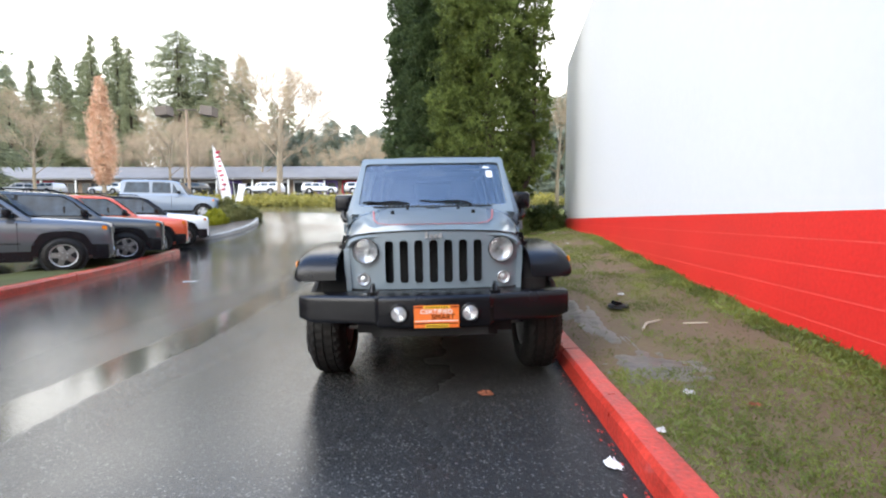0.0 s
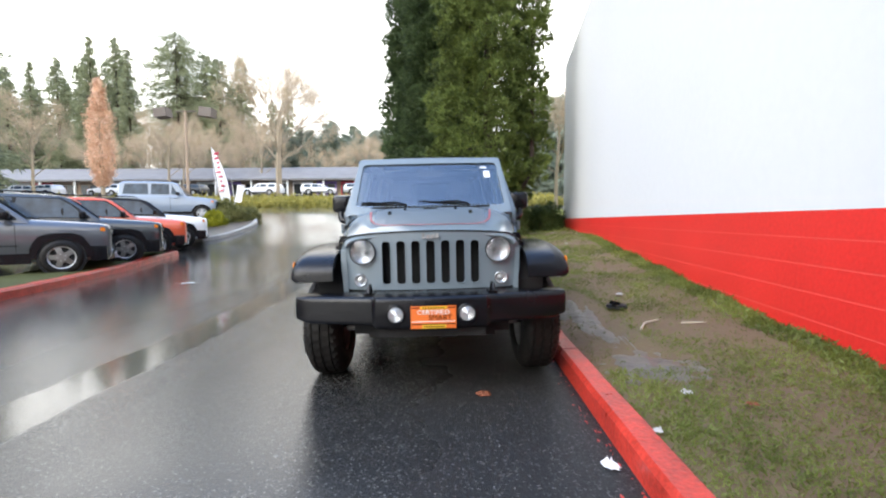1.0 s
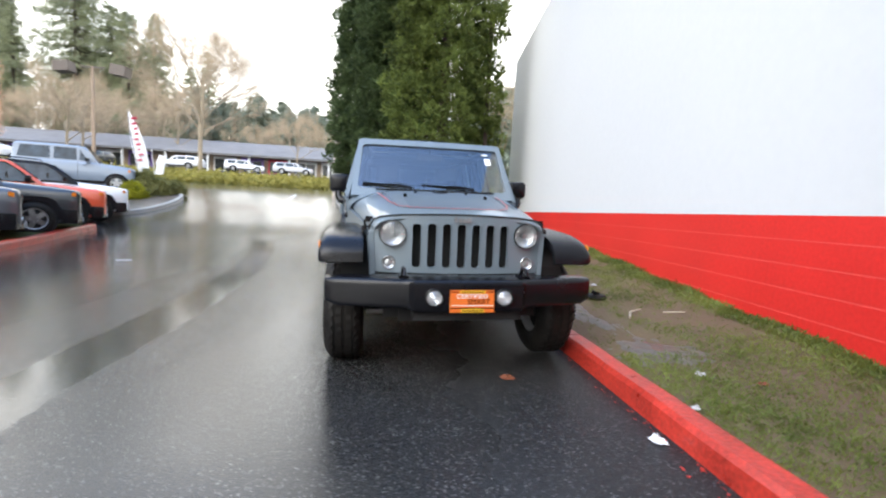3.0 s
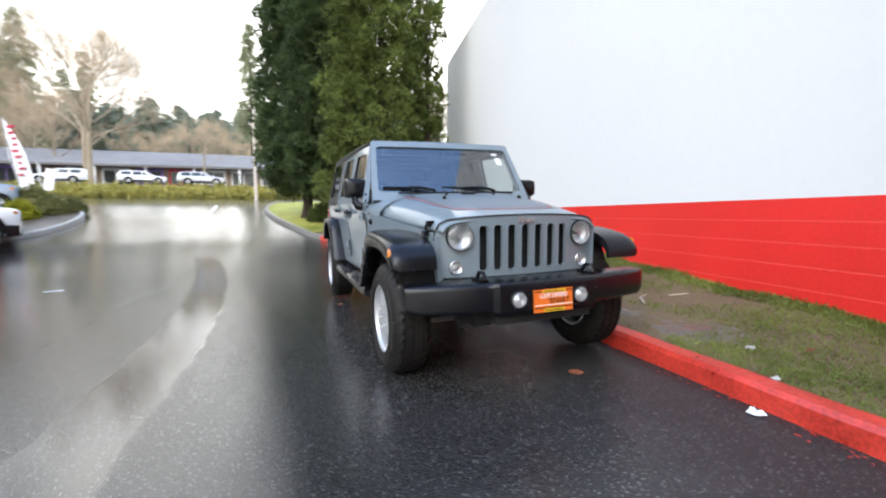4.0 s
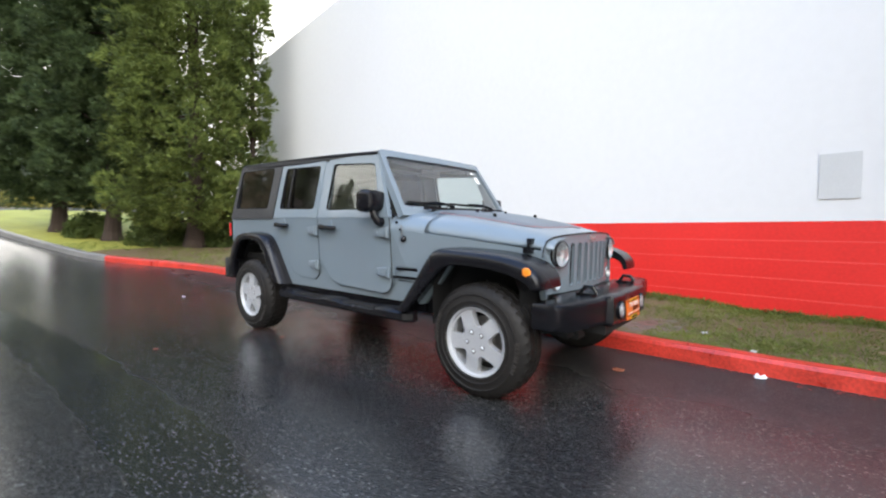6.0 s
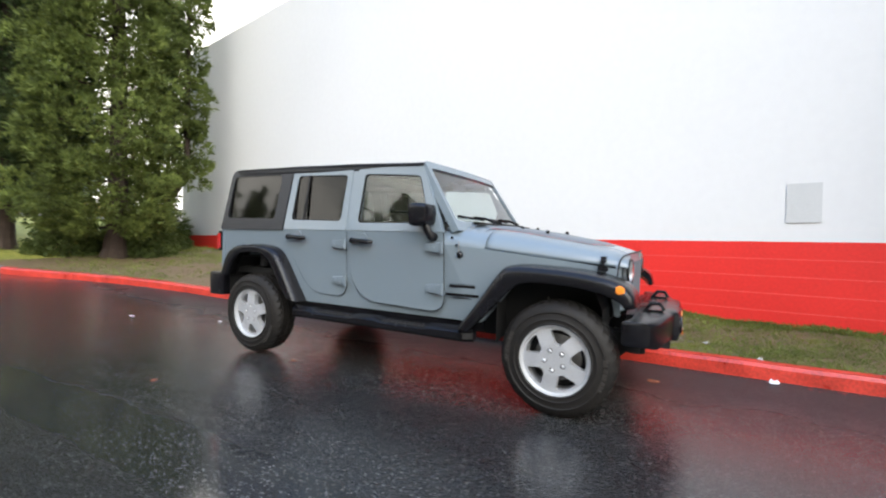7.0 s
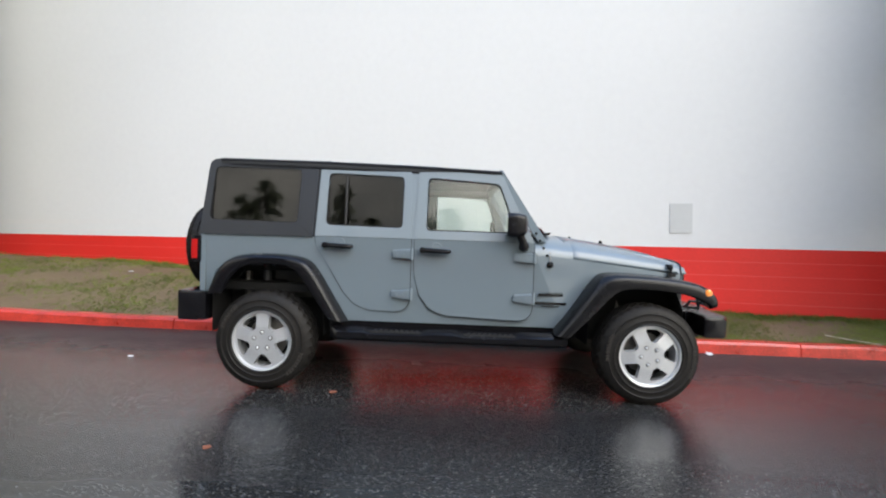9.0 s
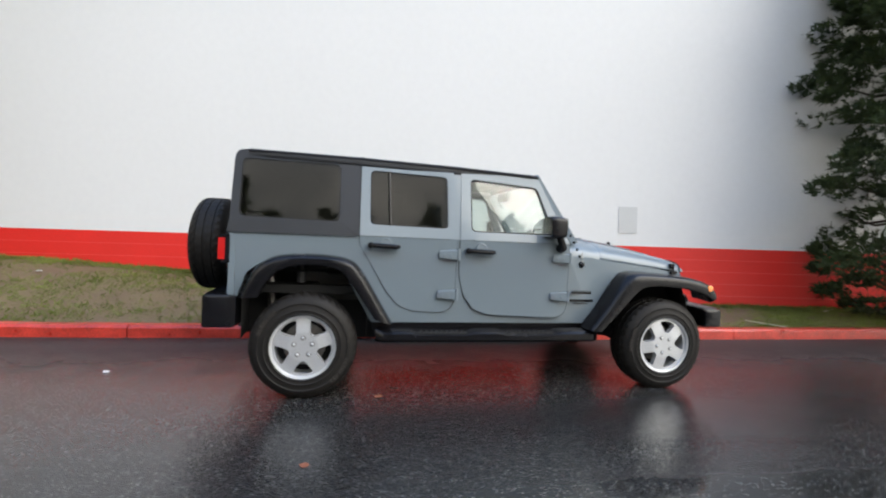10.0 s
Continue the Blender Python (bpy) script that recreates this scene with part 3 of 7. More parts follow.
def conifer(name, x, y, z, height, radius, mat, label, bottom, count, size, leaf, tip, seed, flat=0.7, lift=0.35, gaps=0.0, side=None, limb_r=0.035):
    """A conifer: tapered trunk, limbs that leave it and turn up, and a rounded spray of leaves at every limb's end."""
    r = np.random.default_rng(seed)
    root = thing(name, pose(x, y, z), label, "tree")
    bm = bmesh.new()
    hs = [-0.15, 0.1, 0.5, 1.5, height * 0.5, height * 0.95]
    tube(bm, [(0.04 * math.sin(h), 0.03 * math.cos(2 * h), h) for h in hs], [radius * 0.19, radius * 0.145, radius * 0.12, radius * 0.11, radius * 0.07, 0.02], 12)
    part("trunk", bm, BARK, root, "ridged brown trunk")

    def radius_at(h, a):
        t = np.clip((h - bottom) / (height - bottom), 0, 1)
        prof = np.minimum(1, (t + 0.012) / 0.075) ** 0.5 * (1 - (1 - tip) * t ** 1.5)
        lump = 1 + 0.08 * np.sin(a * 3 + h * 1.7 + seed) + 0.07 * np.sin(a * 5 - h * 2.9)
        if side is not None:
            away = (a - side + np.pi) % (2 * np.pi) - np.pi
            lump = lump * (1 - 0.56 * np.exp(-(away / 0.62) ** 2))
        return radius * prof * lump

    # outer sprays in a loose spiral, so that dark gaps stay between them
    k = np.arange(count)
    h = bottom + (height - bottom) * ((k + r.uniform(0, 1, count)) / count) ** 0.95
    a = (k * 2.39996 + r.normal(0, 0.25, count)) % (2 * np.pi)
    rad = radius_at(h, a) * r.uniform(0.72, 1.02, count)
    if gaps:
        keep = np.sin(a * 2 + h * 1.35 + seed) + 0.6 * np.sin(h * 4.1 - a) > -1.6 + 2.0 * gaps
        h, a, rad = h[keep], a[keep], rad[keep]
    c = np.stack([rad * np.cos(a), rad * np.sin(a), h - 0.05 * rad], 1)
    for i in range(0, len(h), max(1, len(h) // 70)):
        p = Vector(c[i])
        bm = bmesh.new()
        tube(bm, [(0, 0, max(0.3, p.z - 0.12 * rad[i])), (p.x * 0.55, p.y * 0.55, p.z - 0.20 * rad[i]), tuple(p)], [limb_r, limb_r * 0.7, 0.008], 5, False)
        part("limb", bm, BARK, root)
    pts, out = plumes(r, c, a, size, 64, flat, lift)
    # inner foliage, small and sparse
    n = int(count * 0.78)
    h = bottom + 0.15 + (height - bottom) * r.random(n)
    a = r.uniform(0, 2 * np.pi, n)
    rad = radius_at(h, a) * r.uniform(0.35, 0.72, n)
    q, o = plumes(r, np.stack([rad * np.cos(a), rad * np.sin(a), h], 1), a, size * 0.95, int(30 * (1 - 0.8 * gaps)), flat, lift)
    pts, out = np.concatenate([pts, q]), np.concatenate([out, o])
    if side is not None:
        # a second slim leader outside the gap
        n = 120
        h = 1.7 + (height * 0.8 - 1.7) * ((np.arange(n) + r.random(n)) / n)
        a = r.uniform(0, 2 * np.pi, n)
        rr = 0.30 * (1 - 0.4 * h / height) * r.uniform(0.5, 1.0, n)
        sx, sy = 1.46 * math.cos(side), 1.46 * math.sin(side)
        q, o = plumes(r, np.stack([sx + rr * np.cos(a), sy + rr * np.sin(a), h], 1), a, size * 0.72, 50, flat, lift)
        pts, out = np.concatenate([pts, q]), np.concatenate([out, o])
        bm = bmesh.new()
        tube(bm, [(0, 0, 0.8), (sx * 0.6, sy * 0.6, 1.0), (sx, sy, 2.0), (sx, sy, height * 0.5), (sx * 0.95, sy * 0.95, height * 0.8)], [0.09, 0.085, 0.075, 0.05, 0.015], 8)
        part("side_stem", bm, BARK, root)
    leaves("crown", pts, leaf, 6, 0.05, mat, root, 3.0, 0.25, out)
    return root


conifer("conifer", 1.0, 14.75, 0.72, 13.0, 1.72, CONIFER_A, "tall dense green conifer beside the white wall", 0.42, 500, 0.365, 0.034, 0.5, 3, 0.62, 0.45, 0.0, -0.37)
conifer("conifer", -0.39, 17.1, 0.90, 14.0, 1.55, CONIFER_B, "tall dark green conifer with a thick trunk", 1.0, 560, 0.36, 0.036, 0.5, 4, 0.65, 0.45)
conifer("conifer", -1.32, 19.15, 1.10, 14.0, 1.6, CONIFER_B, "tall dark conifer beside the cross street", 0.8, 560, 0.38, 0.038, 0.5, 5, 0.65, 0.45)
conifer("conifer", 1.02, -2.42, 0.2, 7.5, 1.60, CONIFER_D, "open dark green conifer close to the painted wall", 0.15, 310, 0.27, 0.031, 0.40, 6, 0.40, 0.22, 0.40, None, 0.03)


def grow(bm, p, d, length, r, depth, rg, spread, ends):
    """One limb and its forks."""
    q = p + d * length * 0.5 + Vector(rg.normal(0, 0.04 * length, 3))
    e = p + d * length
    tube(bm, [p, q, e], [r, r * 0.8, r * 0.6], 6 if r > 0.04 else 4, False)
    if depth == 0:
        ends.append(tuple(e))
        ends.append(tuple(q))
        return
    for _ in range(3 if depth > 1 else 4):
        k = rg.uniform(0.45, 1.0)
        s = Vector(rg.normal(0, spread, 3))
        nd = (d + s + Vector((0, 0, 0.16))).normalized()
        grow(bm, p + d * length * k, nd, length * rg.uniform(0.55, 0.78), r * 0.52, depth - 1, rg, spread, ends)


def bare_tree(x, y, z, height, seed, label, leaf=None, thick=0.8, fine=False):
    """A leafless tree: trunk, forking limbs, and a haze of fine twigs at their ends."""
    rg = np.random.default_rng(seed)
    root = thing("bare_tree", pose(x, y, z), label, "tree")
    bm = bmesh.new()
    ends = []
    th = height * 0.24
    tube(bm, [(0, 0, -0.3), (0, 0, th), (0.02 * height, 0, height * 0.62)], [height * 0.02 * thick, height * 0.016 * thick, height * 0.008], 8)
    for i in range(9):
        a = i * 2.4 + rg.uniform(-0.3, 0.3)
        f = i / 9
        el = 0.75 + 0.8 * f
        d = Vector((math.cos(a), math.sin(a), el)).normalized()
        grow(bm, Vector((0.02 * height * f, 0, th + height * 0.38 * f)), d, height * (0.30 - 0.10 * f), height * 0.0048, 3 if fine else 2, rg, 0.45, ends)
    part("trunk", bm, BARK_PALE, root)
    leaves("twig_haze", ends, height * 0.0013, 8 if fine else 20, height * 0.05, leaf or TWIG, root, 52.0, 0.5)
    return root


def fir(x, y, z, height, radius, seed, mat=FIR, bare=0.12, power=0.8, size=0.17, dens=1.0):
    """A tall ragged fir: straight trunk and whorls of drooping boughs with gaps, ending in a thin leader."""
    rg = np.random.default_rng(seed)
    root = thing("fir_tree", pose(x, y, z), "tall ragged fir behind the shops, green paled as by haze", "tree", "firs behind the shops")
    bm = bmesh.new()
    tube(bm, [(0, 0, -1), (0, 0, height * 0.5), (0, 0, height)], [height * 0.011, height * 0.008, 0.03], 7)
    cs = []
    out = []
    h = height * bare
    while h < height * 0.985:
        t = (h / height - bare) / (1 - bare)
        rr = radius * (1 - t) ** power * min(1.0, 0.55 + 1.6 * t) * rg.uniform(0.7, 1.15) + 0.12
        for k in range(7):
            if rg.random() < 0.22:
                continue
            a = rg.uniform(0, 6.28)
            rk = rr * rg.uniform(0.55, 1.15)
            tip = np.array([rk * math.cos(a), rk * math.sin(a), h - 0.22 * rk])
            tube(bm, [(0, 0, h), tuple(tip)], [0.05, 0.015], 3, False)
            n = 2 + int(rk * 3.0 * dens)
            for s in np.linspace(0.25, 1.0, n):
                cs.append(np.array([0, 0, h]) * (1 - s) + tip * s + rg.normal(0, 0.05 + 0.05 * rk, 3) - (0, 0, 0.10))
                out.append((math.cos(a), math.sin(a), -0.45))
        h += (height * 0.0145 + 0.12) / (0.5 + 0.5 * dens)
    part("trunk", bm, BARK, root)
    leaves("crown", cs, size * (0.56 if dens == 1.0 else 0.92), 11 if dens == 1.0 else 5, 0.45, mat, root, 5.6 if dens == 1.0 else 4.6, -0.15, np.array(out) * 1.3)
    return root


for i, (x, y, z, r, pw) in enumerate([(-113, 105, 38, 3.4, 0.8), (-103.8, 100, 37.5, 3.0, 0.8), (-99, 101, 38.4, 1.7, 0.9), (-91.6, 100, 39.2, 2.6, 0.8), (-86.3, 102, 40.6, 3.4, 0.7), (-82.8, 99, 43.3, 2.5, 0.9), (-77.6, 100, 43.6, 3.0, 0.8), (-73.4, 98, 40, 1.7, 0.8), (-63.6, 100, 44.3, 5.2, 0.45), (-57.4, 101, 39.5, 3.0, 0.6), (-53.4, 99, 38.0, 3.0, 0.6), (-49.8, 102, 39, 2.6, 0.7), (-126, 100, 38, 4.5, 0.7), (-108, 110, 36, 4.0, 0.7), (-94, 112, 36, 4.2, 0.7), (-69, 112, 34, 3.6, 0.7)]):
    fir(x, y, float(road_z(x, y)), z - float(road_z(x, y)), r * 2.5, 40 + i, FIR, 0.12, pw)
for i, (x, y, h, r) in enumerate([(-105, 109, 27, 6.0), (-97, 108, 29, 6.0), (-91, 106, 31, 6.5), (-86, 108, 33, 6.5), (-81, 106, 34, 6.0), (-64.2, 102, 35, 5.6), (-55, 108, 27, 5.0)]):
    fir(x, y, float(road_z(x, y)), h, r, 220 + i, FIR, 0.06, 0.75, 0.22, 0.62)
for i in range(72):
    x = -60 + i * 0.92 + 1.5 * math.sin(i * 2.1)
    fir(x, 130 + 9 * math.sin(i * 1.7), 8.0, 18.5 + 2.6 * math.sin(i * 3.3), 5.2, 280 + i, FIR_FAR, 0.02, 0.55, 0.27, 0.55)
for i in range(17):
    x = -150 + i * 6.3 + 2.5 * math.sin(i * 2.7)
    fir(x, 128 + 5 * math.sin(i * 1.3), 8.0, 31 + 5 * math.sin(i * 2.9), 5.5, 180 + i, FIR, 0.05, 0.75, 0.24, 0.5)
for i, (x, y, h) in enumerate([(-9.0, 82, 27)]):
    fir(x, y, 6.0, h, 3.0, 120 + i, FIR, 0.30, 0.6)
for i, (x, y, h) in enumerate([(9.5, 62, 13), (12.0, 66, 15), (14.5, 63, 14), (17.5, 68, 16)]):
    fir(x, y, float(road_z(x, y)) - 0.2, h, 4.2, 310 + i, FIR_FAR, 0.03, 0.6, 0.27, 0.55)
# trees on the lot's far side, which the car's windows mirror
for i in range(21):
    y = -26 + 4.1 * i
    fir(-60 - 0.10 * max(0, y) + 2.5 * math.sin(i * 2.3), y, 1.0, 25.5 + 0.12 * max(0, y) + 3.2 * math.sin(i * 1.9) + 1.5 * math.sin(i * 4.7), 6.0, 140 + i, FIR, 0.05, 0.5, 0.24, 0.5)
for i, (x, y, h, r) in enumerate([(-50, -38, 16, 4.5), (-40, -48, 16, 4), (6, -60, 18, 4.5)]):
    fir(x, y, 1.0, h, r, 170 + i, FIR, 0.05, 0.8, 0.24, 0.5)

for x, y, h, s, lab in [(-36.3, 36.8, 9.3, 11, "spreading leafless tree by the parking lot"), (-29.2, 44.0, 9.0, 12, "slim leafless tree behind the lamp post"), (-17.0, 41.5, 13.4, 13, "tall pale leafless tree above the hedge bank"), (-12.4, 59.7, 8.5, 14, "spreading leafless tree before the shops"), (-25.5, 63, 20.0, 27, "tall tan leafless poplar behind the shops"), (-44, 70, 13, 15, "leafless tree in front of the firs"), (-34, 76, 13, 16, "leafless tree in front of the firs"), (5.4, 24.5, 7.5, 19, "leafless tree beyond the wall's corner")]:
    bare_tree(x, y, float(road_z(x, y)) if x < 0 else 1.6, h, s, lab, fine=True)
for i in range(12):
    x = -73 + i * 3.1
    bare_tree(x, 86 + 5 * math.sin(i * 2.2), 6.3, 12.5 + 2 * math.sin(i * 1.9), 60 + i, "brown leafless wood edge behind the shops")

for i in range(9):
    x = -34 + i * 3.6 + 1.2 * math.sin(i * 2.4)
    bare_tree(x, 104 + 4 * math.sin(i * 1.8), 7.5, 11.5 + 1.8 * math.sin(i * 2.7), 90 + i, "brown leafless wood edge behind the shops")

# rust-leaved columnar tree
oak = thing("columnar_oak", pose(-25.5, 31.1, float(road_z(-25.5, 31.1))), "narrow tree with withered rust-brown leaves", "tree")
bm = bmesh.new()
tube(bm, [(0, 0, -0.3), (0, 0, 3), (0, 0, 8.5)], [0.16, 0.12, 0.03], 8)
part("trunk", bm, BARK_PALE, oak)
t = rng.random(1500) ** 1.15
a = rng.uniform(0, 6.28, 1500)
rad = 1.18 * np.sin(np.pi * np.clip(t * 0.95 + 0.05, 0, 1)) ** 0.85 * (1.05 - 0.62 * t) * rng.uniform(0.4, 1.0, 1500) * (1 + 0.18 * np.sin(9 * t + 2 * a) + 0.12 * np.sin(23 * t - a))
leaves("crown", np.stack([rad * np.cos(a), rad * np.sin(a), 1.75 + 7.3 * t], 1), 0.075, 9, 0.35, ORANGE_LEAF, oak, 1.8)


def bush(x, y, r, h, mat, label, n=420, size=0.045, z=None):
    root = thing("bush", pose(x, y, float(road_z(x, y)) + 0.1 if z is None else z), label, "bush")
    bm = bmesh.new()
    for k in range(6):
        tube(bm, [(0, 0, -0.1), (r * 0.5 * math.cos(k), r * 0.5 * math.sin(k), h * 0.6)], [0.02, 0.008], 4, False)
    part("stem", bm, BARK, root)
    a = rng.uniform(0, 6.28, n)
    el = np.arcsin(rng.uniform(-0.1, 1, n))
    q = rng.uniform(0.6, 1.0, n) * (1 + 0.12 * np.sin(3 * a) * np.cos(4 * el))
    leaves("crown", np.stack([r * q * np.cos(el) * np.cos(a), r * q * np.cos(el) * np.sin(a), h * q * np.sin(el) + 0.05], 1), size, 16, 0.14, mat, root, 2.0)
    return root


bush(-10.75, 19.2, 0.45, 0.62, BUSH_Y, "round yellow-green bush on the kerbed island")
bush(-10.3, 20.3, 0.55, 0.68, BUSH_O, "low olive bush on the kerbed island")
bush(-11.3, 21.2, 0.6, 0.9, BUSH_O, "olive green bush on the kerbed island")
bush(-9.95, 20.9, 0.42, 0.5, BUSH_O, "olive green bush on the kerbed island")
for x, y, r, h in [(3.0, 16.6, 0.8, 0.9), (3.5, 17.5, 0.8, 1.0), (2.4, 17.2, 0.8, 0.9), (1.7, 16.0, 0.7, 0.7)]:
    bush(x, y, r, h, BUSH_G, "straggly green shrub at the wall's corner", 420, 0.04, float(lawn_z(x, y)) - 0.05)
for x, y, r, h in ((0.45, 16.0, 0.75, 0.95), (1.75, 14.5, 0.55, 0.85), (-0.75, 18.2, 0.6, 0.7)):
    bush(x, y, r, h, BUSH_G, "dark straggly shrub under the conifers", 420, 0.04, float(lawn_z(x, y)) - 0.05)

# ground cover on the bank beyond the cross street
bank = new("bank_planting")
tagged(bank, "yellow-green ground cover on the bank beyond the street", "ground cover", kind="stuff")
n = 6000
bx = rng.uniform(-40, 8, n)
by = rng.uniform(32.2, 37.5, n)
leaves("cover", np.stack([bx, by, road_z(bx, by) + rng.uniform(0.0, 0.35, n)], 1), 0.12, 9, 0.5, BANK_G, bank, 1.8, 0.5)

# ---- left lot: kerb, verge, island ----
LK = smooth_line([(-5.4, 0.5), (-6.6, 6.2), (-7.45, 9.6), (-8.2, 12.7)], 0.25)
kerb_strip("kerb_lot", LK[::-1], 0.15, 0.15, KERB_RED, "red-painted kerb along the parked cars")



vv, vf = [], []
vl = LK[2:]
vd = np.gradient(vl, axis=0)
vd /= np.linalg.norm(vd, axis=1, keepdims=True)
COLS = 11
for i, (p, d) in enumerate(zip(vl, vd)):
    for k in range(COLS):
        o = 0.11 + 0.14 * k
        x, y = p[0] - d[1] * o, p[1] + d[0] * o
        vv.append((x, y, float(road_z(x, y)) + (0.13 if k < COLS - 1 else -0.02) + 0.010 * math.sin(9 * x) * math.sin(8 * y)))
for i in range(len(vl) - 1):
    for k in range(COLS - 1):
        j = i * COLS + k
        vf.append((j, j + 1, j + COLS + 1, j + COLS))
verge = put("verge", vv, vf, VERGE, smooth=True)
tagged(verge, "narrow mown grass verge behind the red kerb", "lawn", kind="structure")
IK = smooth_line([(-14.5, 16.0), (-10.6, 15.9), (-9.4, 16.2), (-9.0, 18.0), (-9.1, 19.9), (-9.8, 21.3), (-12, 22.0), (-15, 22.4)], 0.25)
kerb_strip("kerb_island", IK[::-1], 0.15, 0.15, KERB_PALE, "pale concrete kerb round the planted island")
isl = sheet("island_soil", np.arange(-14.5, -8.9, 0.2), np.arange(16.0, 22.2, 0.2), lambda x, y: road_z(x, y) + 0.12, MUD, lambda x, y: 16.1 < y < 21.9 and x < np.interp(y, [16.0, 16.5, 18, 20, 21.3, 22], [-10.4, -9.45, -9.2, -9.3, -10, -12]))
tagged(isl, "dark mulch bed on the kerbed island", "soil", kind="structure")

# lamp post with two box lamps
lp = thing("lamp_post", pose(-20.0, 32.3, float(road_z(-20.0, 32.3))), "tall weathered pole with two brown box lamps", "lamp post")
bm = bmesh.new()
tube(bm, [(0, 0, -0.3), (0, 0, 7.1)], [0.12, 0.09], 12)
part("pole", bm, POLE_TAN, lp)
bm = bmesh.new()
box(bm, -0.75, 0.75, -0.04, 0.04, 7.02, 7.1)
part("arm", bm, METAL_BROWN, lp)
for s in (-1, 1):
    bm = bmesh.new()
    box(bm, s * 0.82 - 0.46, s * 0.82 + 0.46, -0.4, 0.4, 6.75, 7.40, pose(s * 0.55, 0, -0.05, 0, s * 7, 0) @ pose(-s * 0.55, 0, 0))
    part("lamp_head", bm, METAL_BROWN, lp, bevel=0.12)

# slim pole by the corner
up = thing("utility_pole", pose(-4.25, 30.6, float(road_z(-4.25, 30.6))), "slim pale metal pole beside the street", "pole")
bm = bmesh.new()
tube(bm, [(0, 0, -0.3), (0, 0, 5.4)], [0.10, 0.085], 10)
part("shaft", bm, POLE_WHITE, up)

# banners
FLAG_W = material("white_banner_cloth", (0.78, 0.77, 0.76), 0.8, var=0.05)
FLAG_R = material("red_banner_print", (0.50, 0.05, 0.09), 0.8, var=0.1)


def banner(x, y, z, h, w, lean, turn, marks):
    root = thing("feather_banner", pose(x, y, z, 0, lean, turn), "white feather banner with red print on a pole", "banner")
    bm = bmesh.new()
    tube(bm, [(0, 0, -0.2), (0, 0, h * 0.6), (0.06 * h, 0, h)], [0.02, 0.015, 0.008], 6)
    part("pole", bm, SHOP_WHITE, root)
    vs, fs = [], []
    for i in range(13):
        t = i / 12
        zz = h * (0.12 + 0.88 * t)
        ww = w * (1 - t ** 4) * (0.75 + 0.25 * math.sin(math.pi * t))
        vs += [(0.02 + 0.06 * h * t * t, 0.01 * math.sin(5 * t), zz), (0.03 + 0.06 * h * t * t + ww, 0.05 * math.sin(7 * t), zz - 0.1)]
    fs = [(2 * i, 2 * i + 1, 2 * i + 3, 2 * i + 2) for i in range(12)]
    put("cloth", vs, fs, FLAG_W, root)
    for k in range(marks):
        t = 0.25 + 0.6 * k / max(1, marks - 1)
        zz = h * (0.12 + 0.88 * t)
        bm = bmesh.new()
        x0 = 0.06 + 0.06 * h * t * t
        box(bm, x0 + w * 0.25 * abs(math.sin(k * 2.3)), x0 + w * (0.35 + 0.25 * abs(math.sin(k * 1.7))), -0.05, 0.06, zz, zz + h * (0.02 + 0.025 * abs(math.sin(k * 3.1))))
        part("print", bm, FLAG_R, root)
    return root


banner(-12.6, 23.6, float(road_z(-12.6, 23.6)), 3.7, 0.50, -13, 10, 9)
flag = thing("small_flag", pose(-11.95, 23.5, float(road_z(-11.95, 23.5)), 0, -6, 0), "small plain white flag on a short pole", "flag")
bm = bmesh.new()
tube(bm, [(0, 0, -0.2), (0, 0, 1.9)], 0.014, 6)
part("pole", bm, SHOP_WHITE, flag)
vs = [(0.01 + 0.40 * u + 0.25 * v, 0.06 * math.sin(5 * u + 2 * v), 0.70 + 0.9 * v - 0.16 * u + 0.10 * u * u) for v in np.linspace(0, 1, 7) for u in np.linspace(0, 1, 7)]
put("cloth", vs, [(7 * j + i, 7 * j + i + 1, 7 * j + i + 8, 7 * j + i + 7) for j in range(6) for i in range(6)], FLAG_W, flag, smooth=True)

# ---- shop row beyond the street ----
shops = thing("shop_row", pose(-60, 74, 5.6), "long low shop row with a grey shingle roof", "building")
bm = bmesh.new()
box(bm, -60, 58, 0, 14, -1, 2.7)
part("wall", bm, SHOP_BRICK, shops, "tan brick shop front")
bm = bmesh.new()
vs = [bm.verts.new(p) for p in [(-62, -2.2, 2.55), (60, -2.2, 2.55), (60, 7, 5.4), (-62, 7, 5.4), (60, 16, 2.55), (-62, 16, 2.55), (-62, -2.2, 2.25), (60, -2.2, 2.25)]]
for f in ((0, 1, 2, 3), (3, 2, 4, 5), (6, 7, 1, 0), (0, 3, 5), (1, 4, 2)):
    bm.faces.new([vs[i] for i in f])
part("roof", bm, ROOF_GREY, shops, "grey shingle roof")
SHOPMATS = [SHOP_WHITE, SHOP_BRICK, SHOP_RED, SHOP_PURPLE, SHOP_WHITE, SHOP_WHITE, SHOP_BRICK]
for i in range(28):
    x0 = -58 + i * 4.1
    bm = bmesh.new()
    box(bm, x0, x0 + 3.4, -0.12, 0.05, -0.2, 2.2)
    w = part("window", bm, SHOPMATS[(i * 5 + i // 3) % 7], shops)
    bm = bmesh.new()
    box(bm, x0 + 0.25, x0 + 1.6, -0.16, -0.1, 0.1, 1.8)
    box(bm, x0 + 1.8, x0 + 3.1, -0.16, -0.1, -0.1, 1.8)
    part("pane", bm, SHOP_GLASS, w)
for x in range(-58, 58, 6):
    bm = bmesh.new()
    box(bm, x - 0.12, x + 0.12, -2.0, -1.76, -1, 2.3)
    part("post", bm, SHOP_WHITE, shops)

